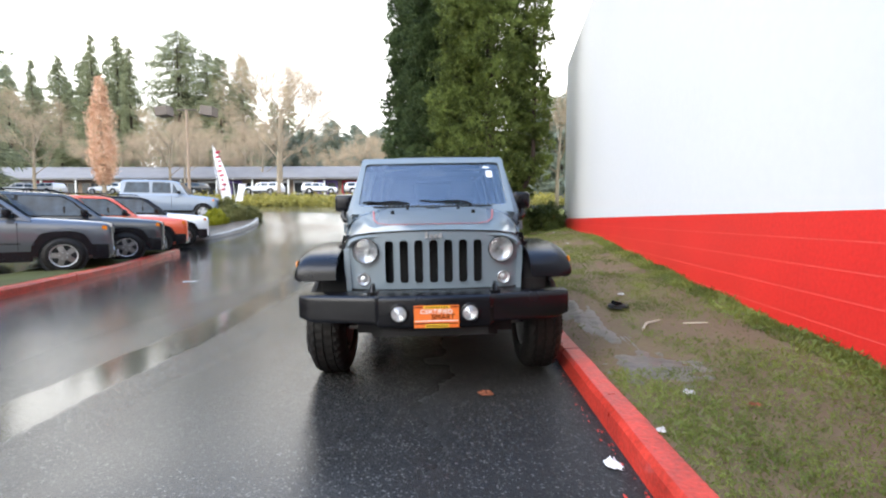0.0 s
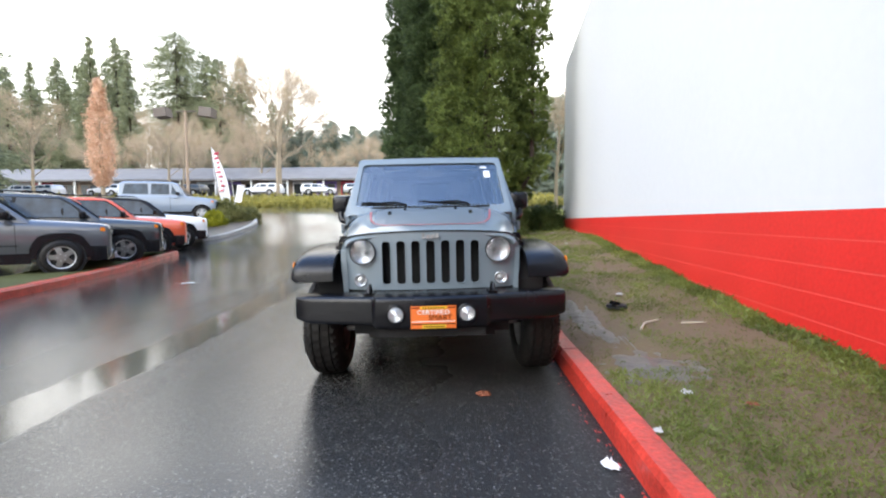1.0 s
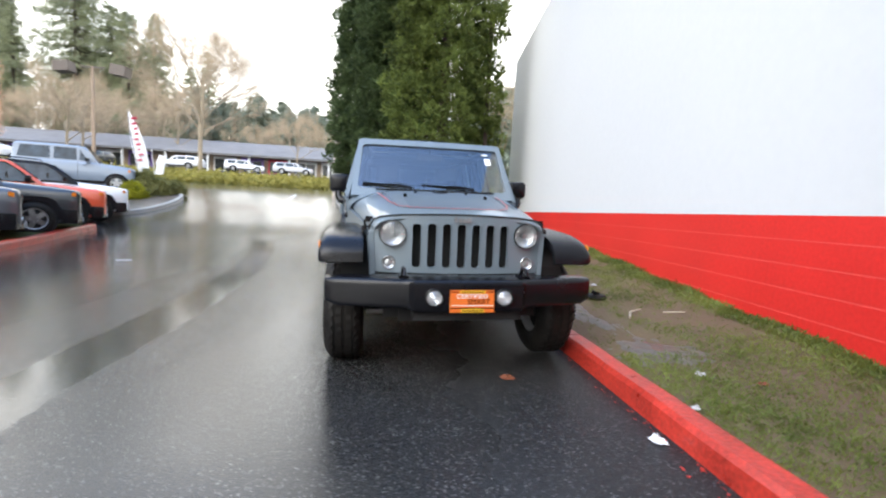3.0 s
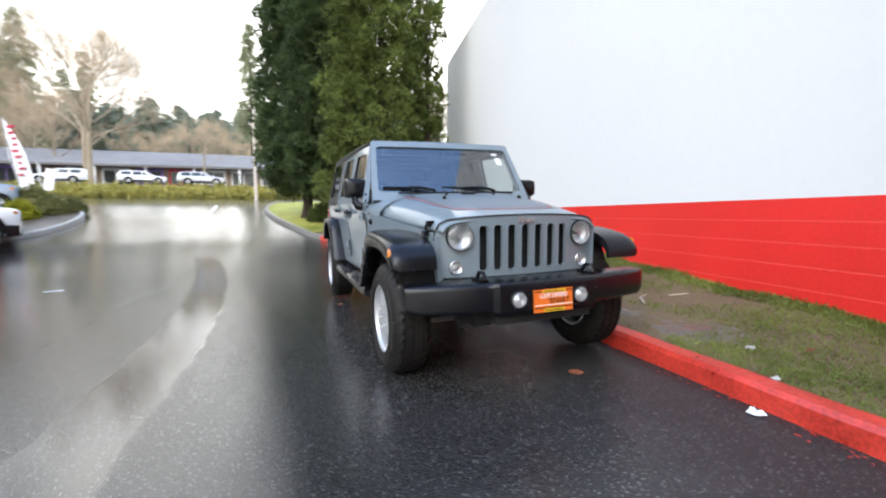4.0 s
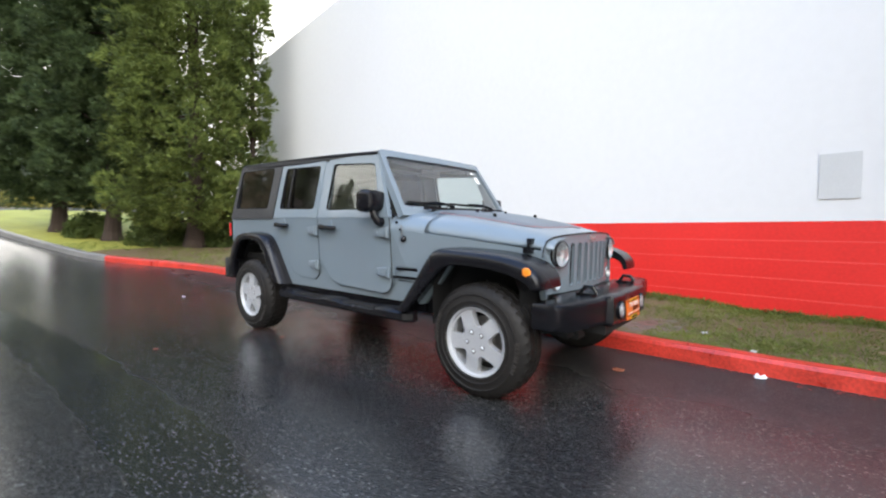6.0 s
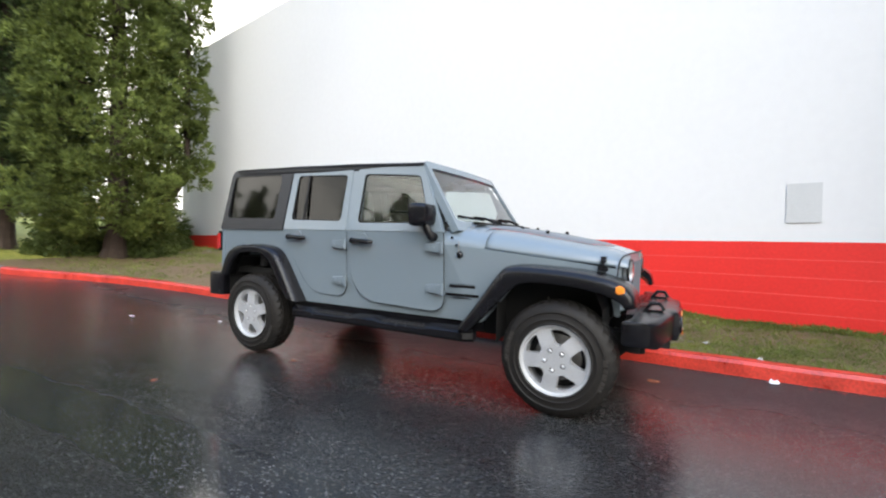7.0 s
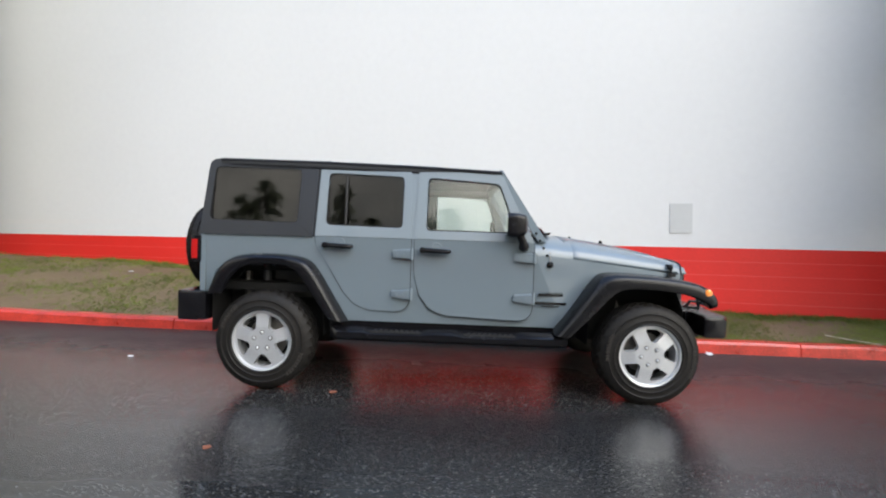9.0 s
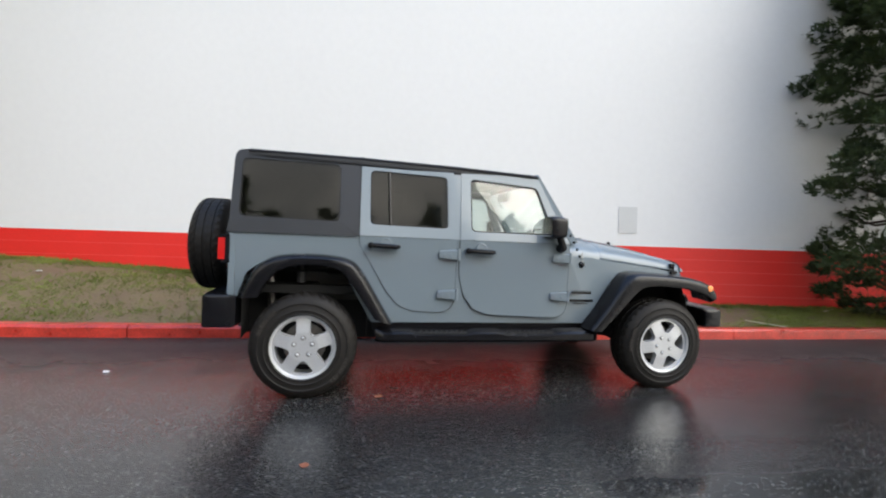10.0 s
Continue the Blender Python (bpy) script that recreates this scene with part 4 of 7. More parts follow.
# painted marks on the lane
def mark(x0, y0, x1, y1, w, label="worn white paint line on the asphalt"):
    d = Vector((x1 - x0, y1 - y0)).normalized()
    nx, ny = -d.y * w / 2, d.x * w / 2
    vs, fs = [], []
    n = max(2, int(math.hypot(x1 - x0, y1 - y0) / 0.3))
    for i in range(n + 1):
        t = i / n
        for s in (-1, 1):
            x, y = x0 + (x1 - x0) * t + s * nx, y0 + (y1 - y0) * t + s * ny
            vs.append((x, y, float(road_z(x, y)) + 0.005))
    fs = [(2 * i, 2 * i + 2, 2 * i + 3, 2 * i + 1) for i in range(n)]
    ob = put("road_marking", vs, fs, LINE_WHITE)
    tagged(ob, label, "road marking", kind="structure")


mark(-5.2, 20.5, -5.5, 24.5, 0.14)
mark(-5.05, 7.85, -4.85, 7.95, 0.10)

# drips of red kerb paint on the asphalt
v, f = [], []
rg = np.random.default_rng(5)
for k in range(280):
    y = rg.uniform(-1.0, 9.0)
    r = rg.uniform(0.002, 0.009)
    x = 0.815 - abs(rg.normal(0, 0.045)) - 0.012
    c = len(v)
    nn = 7
    st = rg.uniform(1.0, 3.0)
    for j in range(nn):
        a = 2 * math.pi * j / nn
        q = r * rg.uniform(0.6, 1.2)
        px, py = min(0.818, x + q * math.cos(a)), y + st * q * math.sin(a)
        v.append((px, py, float(road_z(px, py)) + 0.003))
    f.append(tuple(range(c, c + nn)))
tagged(put("paint_drips", v, f, KERB_RED), "red paint drips on the asphalt beside the kerb", "paint drips", kind="stuff")

# ---- vehicle materials and helpers ----
from mathutils.geometry import delaunay_2d_cdt

PAINT = material("grey_blue_car_paint", (0.137, 0.171, 0.195), 0.50, 0.0, var=0.03, scale=1.5, fine=200, coat=0.75, spec=0.3)
BLACK = material("black_moulded_plastic", (0.0055, 0.0055, 0.007), 0.24, var=0.2, scale=6, fine=160, bump=0.08, rvar=0.10, spec=0.26)
PAINT.node_tree.nodes["Principled BSDF"].inputs["Coat Roughness"].default_value = 0.07
HARDTOP = material("charcoal_textured_top", (0.017, 0.018, 0.0205), 0.42, var=0.10, scale=4, fine=220, bump=0.2, spec=0.35)
RUBBER = material("tyre_rubber", (0.008, 0.0078, 0.0076), 0.55, scale=7, fine=38, bump=0.25, col2=(0.0155, 0.0132, 0.0115), rvar=0.15, spec=0.2)
RUBBER_WORN = material("scuffed_tyre_rubber", (0.028, 0.025, 0.022), 0.7, var=0.4, scale=20, fine=80, spec=0.2)
RIM = material("silver_alloy", (0.48, 0.49, 0.505), 0.36, 0.5, var=0.06, scale=6, fine=80)
STEEL = material("brake_steel", (0.22, 0.21, 0.20), 0.45, 0.8, var=0.25, scale=12, fine=60)
SILVERED = material("silvered_lamp", (0.42, 0.43, 0.44), 0.22, 0.6, var=0.25, scale=14, fine=60, bump=0.35)
CHROME = material("chrome", (0.80, 0.81, 0.82), 0.08, 1.0, var=0.02)
DARK = material("dark_underbody", (0.006, 0.006, 0.0065), 0.8, var=0.3, scale=5)
SEAT = material("grey_seat_cloth", (0.06, 0.058, 0.056), 0.9, var=0.12, scale=6, fine=120, bump=0.3)
DARK_GLASS = material("dark_side_glass", (0.030, 0.050, 0.075), 0.03, var=0.5, scale=2.0, fine=5, spec=0.5)
DASH = material("dash_plastic", (0.016, 0.016, 0.018), 0.6, var=0.1)
ORANGE_LENS = material("amber_lens", (0.80, 0.23, 0.02), 0.15, var=0.06, coat=1.0)
RED_LENS = material("red_lens", (0.45, 0.012, 0.012), 0.15, var=0.06, coat=1.0)
PLATE_ORANGE = material("orange_card", (0.62, 0.13, 0.015), 0.45, var=0.05)
PLATE_YELLOW = material("yellow_card", (0.72, 0.42, 0.02), 0.45, var=0.05)
DECAL = material("matte_dark_decal", (0.100, 0.122, 0.138), 0.42, var=0.08)
DECAL_RED = material("red_decal_line", (0.36, 0.075, 0.075), 0.45, var=0.08)
STICKER = material("pale_sticker", (0.70, 0.72, 0.70), 0.5, var=0.04)
GLASS = glass_material("clear_car_glass", (0.90, 0.94, 0.92), 0.0, 1.52)
GLASS_WS = glass_material("windscreen_glass", (0.82, 0.88, 0.88), 0.0, 1.98)
GLASS_DARK = glass_material("privacy_glass", (0.115, 0.12, 0.13), 0.03, 1.36)
GLASS_LENS = glass_material("lamp_lens", (0.92, 0.93, 0.94), 0.0, 1.45)

YC, XC, ZC = 1.464, 4.23, 1.13


def round_poly(pts, r, n=4):
    """A closed outline with its corners rounded; r is one radius or one for each corner."""
    out = []
    N = len(pts)
    for i in range(N):
        p = Vector(pts[i]).to_2d()
        a = (Vector(pts[i - 1]).to_2d() - p)
        b = (Vector(pts[(i + 1) % N]).to_2d() - p)
        ri = r[i] if isinstance(r, (list, tuple)) else r
        ri = min(ri, a.length * 0.45, b.length * 0.45)
        if ri <= 1e-4:
            out += [tuple(p)] * 1
            continue
        s, e = p + a.normalized() * ri, p + b.normalized() * ri
        for k in range(n + 1):
            t = k / n
            q = s * (1 - t) ** 2 + p * 2 * t * (1 - t) + e * t * t
            out.append((q.x, q.y))
    return out


def dense(loop, n=6):
    """Extra points on the long sides of an outline."""
    return [(a[0] + (b[0] - a[0]) * k / n, a[1] + (b[1] - a[1]) * k / n) for a, b in zip(loop, loop[1:] + loop[:1]) for k in range(n if math.hypot(a[0] - b[0], a[1] - b[1]) > 0.2 else 1)]


def plate_bm(outer, holes, fn, back):
    """A sheet of any outline with holes, placed by fn(a, b) and thickened by the offset back."""
    loops = [list(outer)] + [list(h) for h in holes]
    flat, edges = [], []
    for l in loops:
        s = len(flat)
        flat += [Vector((p[0], p[1])) for p in l]
        edges += [(s + i, s + (i + 1) % len(l)) for i in range(len(l))]
    pv, _, pf, _, _, _ = delaunay_2d_cdt(flat, edges, [], 1, 1e-6)

    def inside(p, poly):
        hit = False
        for (x0, y0), (x1, y1) in zip(poly, poly[1:] + poly[:1]):
            if (y0 > p.y) != (y1 > p.y) and p.x < (x1 - x0) * (p.y - y0) / (y1 - y0) + x0:
                hit = not hit
        return hit

    tris = []
    for f in pf:
        c = sum((pv[i] for i in f), Vector((0, 0))) / len(f)
        if inside(c, loops[0]) and not any(inside(c, h) for h in loops[1:]):
            tris.append(f)
    bm = bmesh.new()
    off = Vector(back)
    fr = [bm.verts.new(Vector(fn(p.x, p.y))) for p in pv]
    bk = [bm.verts.new(v.co + off) for v in fr]
    seen = {}
    for t in tris:
        bm.faces.new([fr[i] for i in t])
        bm.faces.new([bk[i] for i in t][::-1])
        for i in range(len(t)):
            e = tuple(sorted((t[i], t[(i + 1) % len(t)])))
            seen[e] = seen.get(e, 0) + 1
    for (p, q), c in seen.items():
        if c == 1:
            bm.faces.new((fr[p], fr[q], bk[q], bk[p]))
    bmesh.ops.delete(bm, geom=[v for v in bm.verts if not v.link_faces], context="VERTS")
    bmesh.ops.recalc_face_normals(bm, faces=bm.faces)
    return bm


def loft_bm(sections, closed=True, caps=True):
    """Skin over rows of points with the same count."""
    bm = bmesh.new()
    rows = [[bm.verts.new(p) for p in s] for s in sections]
    n = len(rows[0])
    for a, b in zip(rows, rows[1:]):
        for k in range(n if closed else n - 1):
            bm.faces.new((a[k], a[(k + 1) % n], b[(k + 1) % n], b[k]))
    if caps and closed:
        bm.faces.new(rows[0][::-1])
        bm.faces.new(rows[-1])
    bmesh.ops.recalc_face_normals(bm, faces=bm.faces)
    return bm


def half_width(y, z):
    """Half the body's width at a place along it and a height: narrow nose, leaning upper half."""
    w = np.interp(y, [-0.42, 0.0, 0.5, 0.87], [0.572, 0.632, 0.725, 0.79])
    if z <= 1.17:
        return float(w + 0.035 * np.clip((z - 0.5) / 0.67, 0, 1))
    return float(w + 0.035 - 0.25 * (z - 1.17))


def on_side(s, proud=0.0, fix=True):
    """Maps an outline drawn on the body's side to the side s (-1 right, 1 left)."""
    def f(y, z):
        w = half_width(y, z)
        k = (XC - w - proud) / (XC - 0.835) if fix else 1.0
        return (s * (w + proud), YC + (y - YC) * k, ZC + (z - ZC) * k)
    return f


def on_pane(s, proud):
    """Glass set a little deeper at its foot than at its head."""
    def f(y, z):
        x, yy, zz = on_side(s, proud)(y, z)
        return (x - s * 0.045 * (1.68 - z), yy, zz)
    return f


def letters(name, body, size, m, mat, parent):
    cu = bpy.data.curves.new(name, "FONT")
    cu.body, cu.size, cu.align_x, cu.align_y, cu.extrude = body, size, "CENTER", "CENTER", 0.0006
    tmp = new("tmp_letters", cu)
    me = bpy.data.meshes.new_from_object(tmp)
    bpy.data.objects.remove(tmp)
    me.transform(m)
    me.materials.append(mat)
    ob = new(name, me)
    ob.parent = parent
    return ob


def wheel(parent, name, m, R=0.381, W=0.266, rimR=0.227, spokes=5, sides=108, face=None, marks=False):
    """A road wheel whose outer face looks along +x of m: tyre with tread blocks, alloy rim, nuts and brake."""
    root = new(name)
    root.parent = parent
    root.matrix_local = m
    h = W / 2
    bm = bmesh.new()
    left = [(-h + 0.02, rimR - 0.01), (-h + 0.004, rimR + 0.01), (-h, rimR + 0.06), (-h + 0.008, R - 0.05), (-h + 0.03, R - 0.016), (-h + 0.050, R - 0.004)]
    ribs = [(-0.52 * h, R - 0.001), (-0.50 * h, R - 0.013), (-0.42 * h, R - 0.013), (-0.40 * h, R), (-0.09 * h, R), (-0.07 * h, R - 0.013), (0.07 * h, R - 0.013), (0.09 * h, R), (0.40 * h, R), (0.42 * h, R - 0.013), (0.50 * h, R - 0.013), (0.52 * h, R - 0.001)]
    right = [(h - 0.050, R - 0.004), (h - 0.03, R - 0.016), (h - 0.008, R - 0.05), (h - 0.005, R - 0.066), (h + 0.002, R - 0.069), (h - 0.002, R - 0.074), (h, rimR + 0.045), (h + 0.003, rimR + 0.041), (h - 0.001, rimR + 0.036), (h - 0.002, rimR + 0.018), (h + 0.003, rimR + 0.012), (h - 0.004, rimR + 0.006), (h - 0.02, rimR - 0.01)]
    prof = left + ribs + right
    lugs = [i for i, (_, q) in enumerate(prof) if q > R - 0.055 and abs(q - (R - 0.013)) > 1e-6]
    lathe(bm, prof, sides, "x", closed=True, tread=lugs)
    part("tyre", bm, RUBBER, root, "black off-road tyre", smooth=True)
    bm = bmesh.new()
    lathe(bm, [(h - 0.006, rimR + 0.006), (h - 0.012, rimR - 0.008), (h - 0.04, rimR - 0.016), (-h + 0.03, rimR - 0.03), (-h + 0.03, rimR - 0.002), (h - 0.03, rimR + 0.002)], 48, "x", closed=True)
    part("rim", bm, RIM, root, "silver alloy rim", smooth=True)
    holes = []
    for k in range(spokes):
        a = 2 * math.pi * (k + 0.5) / spokes + math.pi / 2
        hw_o, hw_i = 0.385, 0.15
        pts = [(0.104 * math.cos(a - hw_i), 0.104 * math.sin(a - hw_i)), (0.198 * math.cos(a - hw_o), 0.198 * math.sin(a - hw_o)), (0.205 * math.cos(a), 0.205 * math.sin(a)), (0.198 * math.cos(a + hw_o), 0.198 * math.sin(a + hw_o)), (0.104 * math.cos(a + hw_i), 0.104 * math.sin(a + hw_i))]
        holes.append(round_poly(pts, [0.012, 0.02, 0.05, 0.02, 0.012], 3))
    outer = [(0.222 * math.cos(2 * math.pi * k / 48), 0.222 * math.sin(2 * math.pi * k / 48)) for k in range(48)]
    bm = plate_bm(outer, holes, lambda a, b: (h - 0.030 + 0.014 * math.sin(min(1, math.hypot(a, b) / 0.2) * math.pi), a, b), (-0.045, 0, 0))
    part("spoke_face", bm, face or RIM, root)
    bm = bmesh.new()
    lathe(bm, [(h - 0.05, 0.040), (h - 0.021, 0.039), (h - 0.016, 0.034), (h - 0.018, 0.026), (h - 0.017, 0.001)], 24, "x")
    part("centre_cap", bm, RIM, root, smooth=True)
    for k in range(5):
        a = 2 * math.pi * k / 5 + math.pi / 2
        bm = bmesh.new()
        at_nut = Matrix.Translation((0, 0.066 * math.cos(a), 0.066 * math.sin(a)))
        lathe(bm, [(h - 0.03, 0.0185), (h - 0.0162, 0.0185), (h - 0.0155, 0.016), (h - 0.0165, 0.001)], 12, "x", at_nut)
        part("lug_pocket", bm, STEEL, root)
        bm = bmesh.new()
        lathe(bm, [(h - 0.03, 0.0118), (h - 0.009, 0.0112), (h - 0.005, 0.006)], 6, "x", at_nut)
        part("lug_nut", bm, RIM, root)
    # raised marks on the sidewall, arcs of short bars
    for mid, n, rad in ((0.95, 8, 0.318), (4.1, 8, 0.318)) if marks else ():
        for k in range(n):
            bm = bmesh.new()
            box(bm, h - 0.012, h + 0.0028, -0.010, 0.010 if k % 3 else 0.004, rad - 0.014, rad + 0.014, Matrix.Rotation(mid + (k - (n - 1) / 2) * 0.085, 4, "X"))
            part("sidewall_mark", bm, RUBBER_WORN, root)
    bm = bmesh.new()
    lathe(bm, [(0.0, 0.155), (0.012, 0.155), (0.014, 0.09), (0.03, 0.06), (0.03, 0.001)], 32, "x")
    part("brake_disc", bm, STEEL, root)
    bm = bmesh.new()
    lathe(bm, [(-0.03, rimR - 0.02), (-0.02, rimR - 0.02)], 32, "x")
    part("inner_shield", bm, DARK, root)
    return root


# ---- the grey-blue four-door off-road car ----
CAR = pose(-0.175, 3.412, 0.040, 0.6, -1.1, 3.15)
car = thing("off_road_car", CAR, "grey-blue four-door off-road car with black hardtop beside the kerb", "car")
REAR = 2.93

BODY_SIDE = [(-0.24, 0.66), (-0.24, 0.95), (-0.22, 0.96), (0.10, 1.00), (0.62, 1.058), (0.80, 1.072), (0.875, 1.078), (0.885, 1.168), (3.44, 1.158), (3.455, 0.72),
             (3.40, 0.66), (3.33, 0.88), (3.22, 0.96), (2.78, 0.965), (2.66, 0.90), (2.44, 0.525), (0.60, 0.525), (0.36, 0.84), (0.26, 0.90), (-0.12, 0.90), (-0.19, 0.82), (-0.21, 0.66)]
for s in (-1, 1):
    bm = plate_bm(round_poly(BODY_SIDE, 0.02, 2), [], on_side(s), (-s * 0.035, 0, 0))
    part("side_panel", bm, PAINT, car)
# floor pan, firewall, wheel wells and frame
bm = bmesh.new()
box(bm, -0.72, 0.72, 0.75, 2.40, 0.50, 0.56)
box(bm, -0.72, 0.72, 2.40, 3.42, 0.72, 0.78)
box(bm, -0.60, 0.60, 0.70, 0.78, 0.50, 1.15)
box(bm, -0.50, 0.50, -0.22, 0.70, 0.50, 0.98)
part("floor_pan", bm, DARK, car, "dark underbody")
for s in (-1, 1):
    bm = bmesh.new()
    box(bm, min(s * 0.30, s * 0.42), max(s * 0.30, s * 0.42), -0.50, 3.45, 0.36, 0.50)
    part("frame_rail", bm, DARK, car)
    for y in (0.0, REAR):
        arch = [(-0.46, 0.40), (-0.46, 0.70), (-0.32, 0.90), (0.32, 0.90), (0.46, 0.70), (0.46, 0.40)]
        xi, q = (0.56, 0.62) if y == 0.0 else (0.48, 1.0)
        arch = [((a * q if a < 0 else a), b) for a, b in arch]
        bm = loft_bm([[(s * xi, y + a, b) for a, b in arch], [(s * 0.80, y + a * 0.96, b - 0.01) for a, b in arch]], closed=False, caps=False)
        vs = [bm.verts.new((s * (xi - 0.01), y + a, b)) for a, b in arch]
        bm.faces.new(vs)
        part("wheel_liner", bm, DARK, car)
for y in (0.0, REAR):
    bm = bmesh.new()
    tube(bm, [(-0.70, y, 0.36), (0.70, y, 0.36)], 0.045, 10)
    lathe(bm, [(-0.13, 0.05), (-0.06, 0.13), (0.06, 0.13), (0.13, 0.05)], 14, "x", Matrix.Translation((0.12, y, 0.345)))
    part("axle", bm, DARK, car)
for s in (-1, 1):
    for y in (0.05, REAR + 0.2):
        bm = bmesh.new()
        tube(bm, [(s * 0.56, y + 0.06, 0.38), (s * 0.50, y + 0.10, 0.85)], [0.03, 0.035], 8)
        part("shock_absorber", bm, STEEL, car)
# plain underbody boxes, added to block light leaking beneath the car
for nm, dims in (("fuel_tank", (-0.36, 0.05, 1.55, 2.55, 0.30, 0.50)), ("transfer_case", (-0.10, 0.28, 0.75, 1.45, 0.29, 0.50)), ("sump", (-0.22, 0.22, 0.02, 0.70, 0.33, 0.55)), ("crossmember", (-0.60, 0.60, 1.46, 1.54, 0.32, 0.40)), ("valance", (-0.52, 0.52, -0.44, -0.38, 0.38, 0.62)), ("silencer", (-0.30, 0.30, 3.16, 3.38, 0.36, 0.52))):
    bm = bmesh.new()
    box(bm, *dims)
    part(nm, bm, DARK, car, bevel=0.03)
bm = bmesh.new()
tube(bm, [(-0.62, -0.22, 0.36), (0.62, -0.22, 0.38)], 0.018, 8)
part("steering_link", bm, STEEL, car)
bm = bmesh.new()
tube(bm, [(-0.3, 2.6, 0.42), (-0.32, 3.2, 0.44), (-0.34, 3.5, 0.42)], 0.03, 10)
part("exhaust", bm, STEEL, car)

for s, side in ((-1, "right"), (1, "left")):
    # front door and rear door: lower skins, upper window frames, panes
    FD = [(0.875, 1.168), (0.875, 0.66), (0.90, 0.60), (0.965, 0.568), (1.54, 0.588), (1.66, 0.632), (1.745, 0.74), (1.787, 0.90), (1.790, 1.168)]
    RD = [(1.815, 1.168), (1.815, 0.70), (1.842, 0.635), (1.905, 0.604), (2.14, 0.610), (2.25, 0.655), (2.335, 0.75), (2.49, 1.0), (2.555, 1.10), (2.560, 1.168)]
    FU = ([(0.875, 1.170), (1.790, 1.170), (1.768, 1.700), (1.135, 1.672)], [(1.005, 1.235), (1.703, 1.235), (1.697, 1.640), (1.150, 1.605)])
    RU = ([(1.815, 1.170), (2.560, 1.170), (2.518, 1.715), (1.826, 1.702)], [(1.885, 1.248), (2.480, 1.256), (2.458, 1.655), (1.877, 1.640)])
    for nm, low, (uo, ui), hz, hy, hinge in (("front_door", FD, FU, 1.085, 1.62, 0.945), ("rear_door", RD, RU, 1.100, 2.37, 1.878)):
        door = new(nm)
        door.parent = car
        bm = plate_bm(round_poly(low, [0.01] + [0.03] * (len(low) - 2) + [0.01], 3), [], on_side(s, 0.006), (-s * 0.03, 0, 0))
        part("door_skin", bm, PAINT, door)
        cy, cz = sum(p[0] for p in low) / len(low), sum(p[1] for p in low) / len(low)
        wide = [(a + 0.0045 * np.sign(a - cy) * min(1, abs(a - cy) * 6), b + (0.0045 * np.sign(b - cz) if b < 1.16 else 0.0)) for a, b in low]
        bm = plate_bm(round_poly(wide, [0.01] + [0.03] * (len(low) - 2) + [0.01], 3), [], on_side(s, 0.002), (-s * 0.004, 0, 0))
        part("door_gap", bm, DARK, door, "dark gap round the door")
        bm = plate_bm(round_poly(uo, [0.005, 0.005, 0.02, 0.03], 4), [round_poly(ui, 0.04, 4)], on_side(s, 0.010), (-s * 0.045, 0, 0))
        part("window_frame", bm, PAINT, door)
        seal = round_poly(ui, 0.04, 4)
        cy, cz = sum(p[0] for p in seal) / len(seal), sum(p[1] for p in seal) / len(seal)
        shrink = [(cy + (a - cy) * 0.965, cz + (b - cz) * 0.955) for a, b in seal]
        bm = plate_bm(seal, [shrink], on_side(s, 0.004), (-s * 0.02, 0, 0))
        part("window_seal", bm, BLACK, door, "black rubber seal")
        bm = plate_bm(shrink, [], on_pane(s, -0.002), (-s * 0.004, 0, 0))
        pane = part("pane", bm, GLASS if nm == "front_door" else GLASS_DARK, door)
        pane.visible_shadow = False
        if nm == "rear_door":
            f = on_side(s, 0.004)
            bm = bmesh.new()
            a, b = f(2.325, 1.25), f(2.318, 1.65)
            tube(bm, [a, b], 0.012, 6)
            part("window_divider", bm, BLACK, door)
        # handle: paddle bar with a round lock at its rear end
        f = on_side(s, 0.016, True)
        bm = bmesh.new()
        p0, p1 = Vector(f(hy - 0.105, hz - 0.004)), Vector(f(hy + 0.105, hz + 0.002))
        o = Vector((s * 0.035, 0, 0))
        tube(bm, [p0 + o * 0.3, p0 + o + Vector((0, 0.03, 0)), p1 + o - Vector((0, 0.03, 0)), p1 + o * 0.3], [0.014, 0.019, 0.019, 0.016], 10)
        lathe(bm, [(0, 0.024), (0.03, 0.024), (0.036, 0.016)], 14, "x", Matrix.Translation(p1) @ (Matrix() if s > 0 else Matrix.Rotation(math.pi, 4, "Z")))
        part("door_handle", bm, BLACK, door, "black paddle handle", smooth=True)
        bm = bmesh.new()
        c = Vector(f(hy - 0.0, hz + 0.018))
        lathe(bm, [(-0.003, 0.045), (0.004, 0.045), (0.006, 0.038), (0.003, 0.03)], 20, "x", Matrix.Translation(c) @ (Matrix() if s > 0 else Matrix.Rotation(math.pi, 4, "Z")))
        part("handle_cup", bm, PAINT, door)
        for k, zz in enumerate((1.055, 0.745)):
            bm = bmesh.new()
            pa = Vector(f(hinge - 0.06, zz))
            ang = Matrix.Translation(pa)
            sec0 = [(0, 0, -0.046), (s * 0.030, 0, -0.040), (s * 0.030, 0, 0.030), (0, 0, 0.040)]
            sec1 = [(0, 0.138, -0.036), (s * 0.013, 0.138, -0.029), (s * 0.013, 0.138, 0.020), (0, 0.138, 0.028)]
            bm = loft_bm([[ang @ Vector(p) for p in sec0], [ang @ Vector(p) for p in sec1]])
            part("hinge", bm, PAINT, door, bevel=0.004)
            bm = bmesh.new()
            tube(bm, [pa + Vector((s * 0.016, -0.012, -0.044)), pa + Vector((s * 0.016, -0.012, 0.044))], 0.013, 10)
            part("hinge_barrel", bm, PAINT, door, smooth=True)
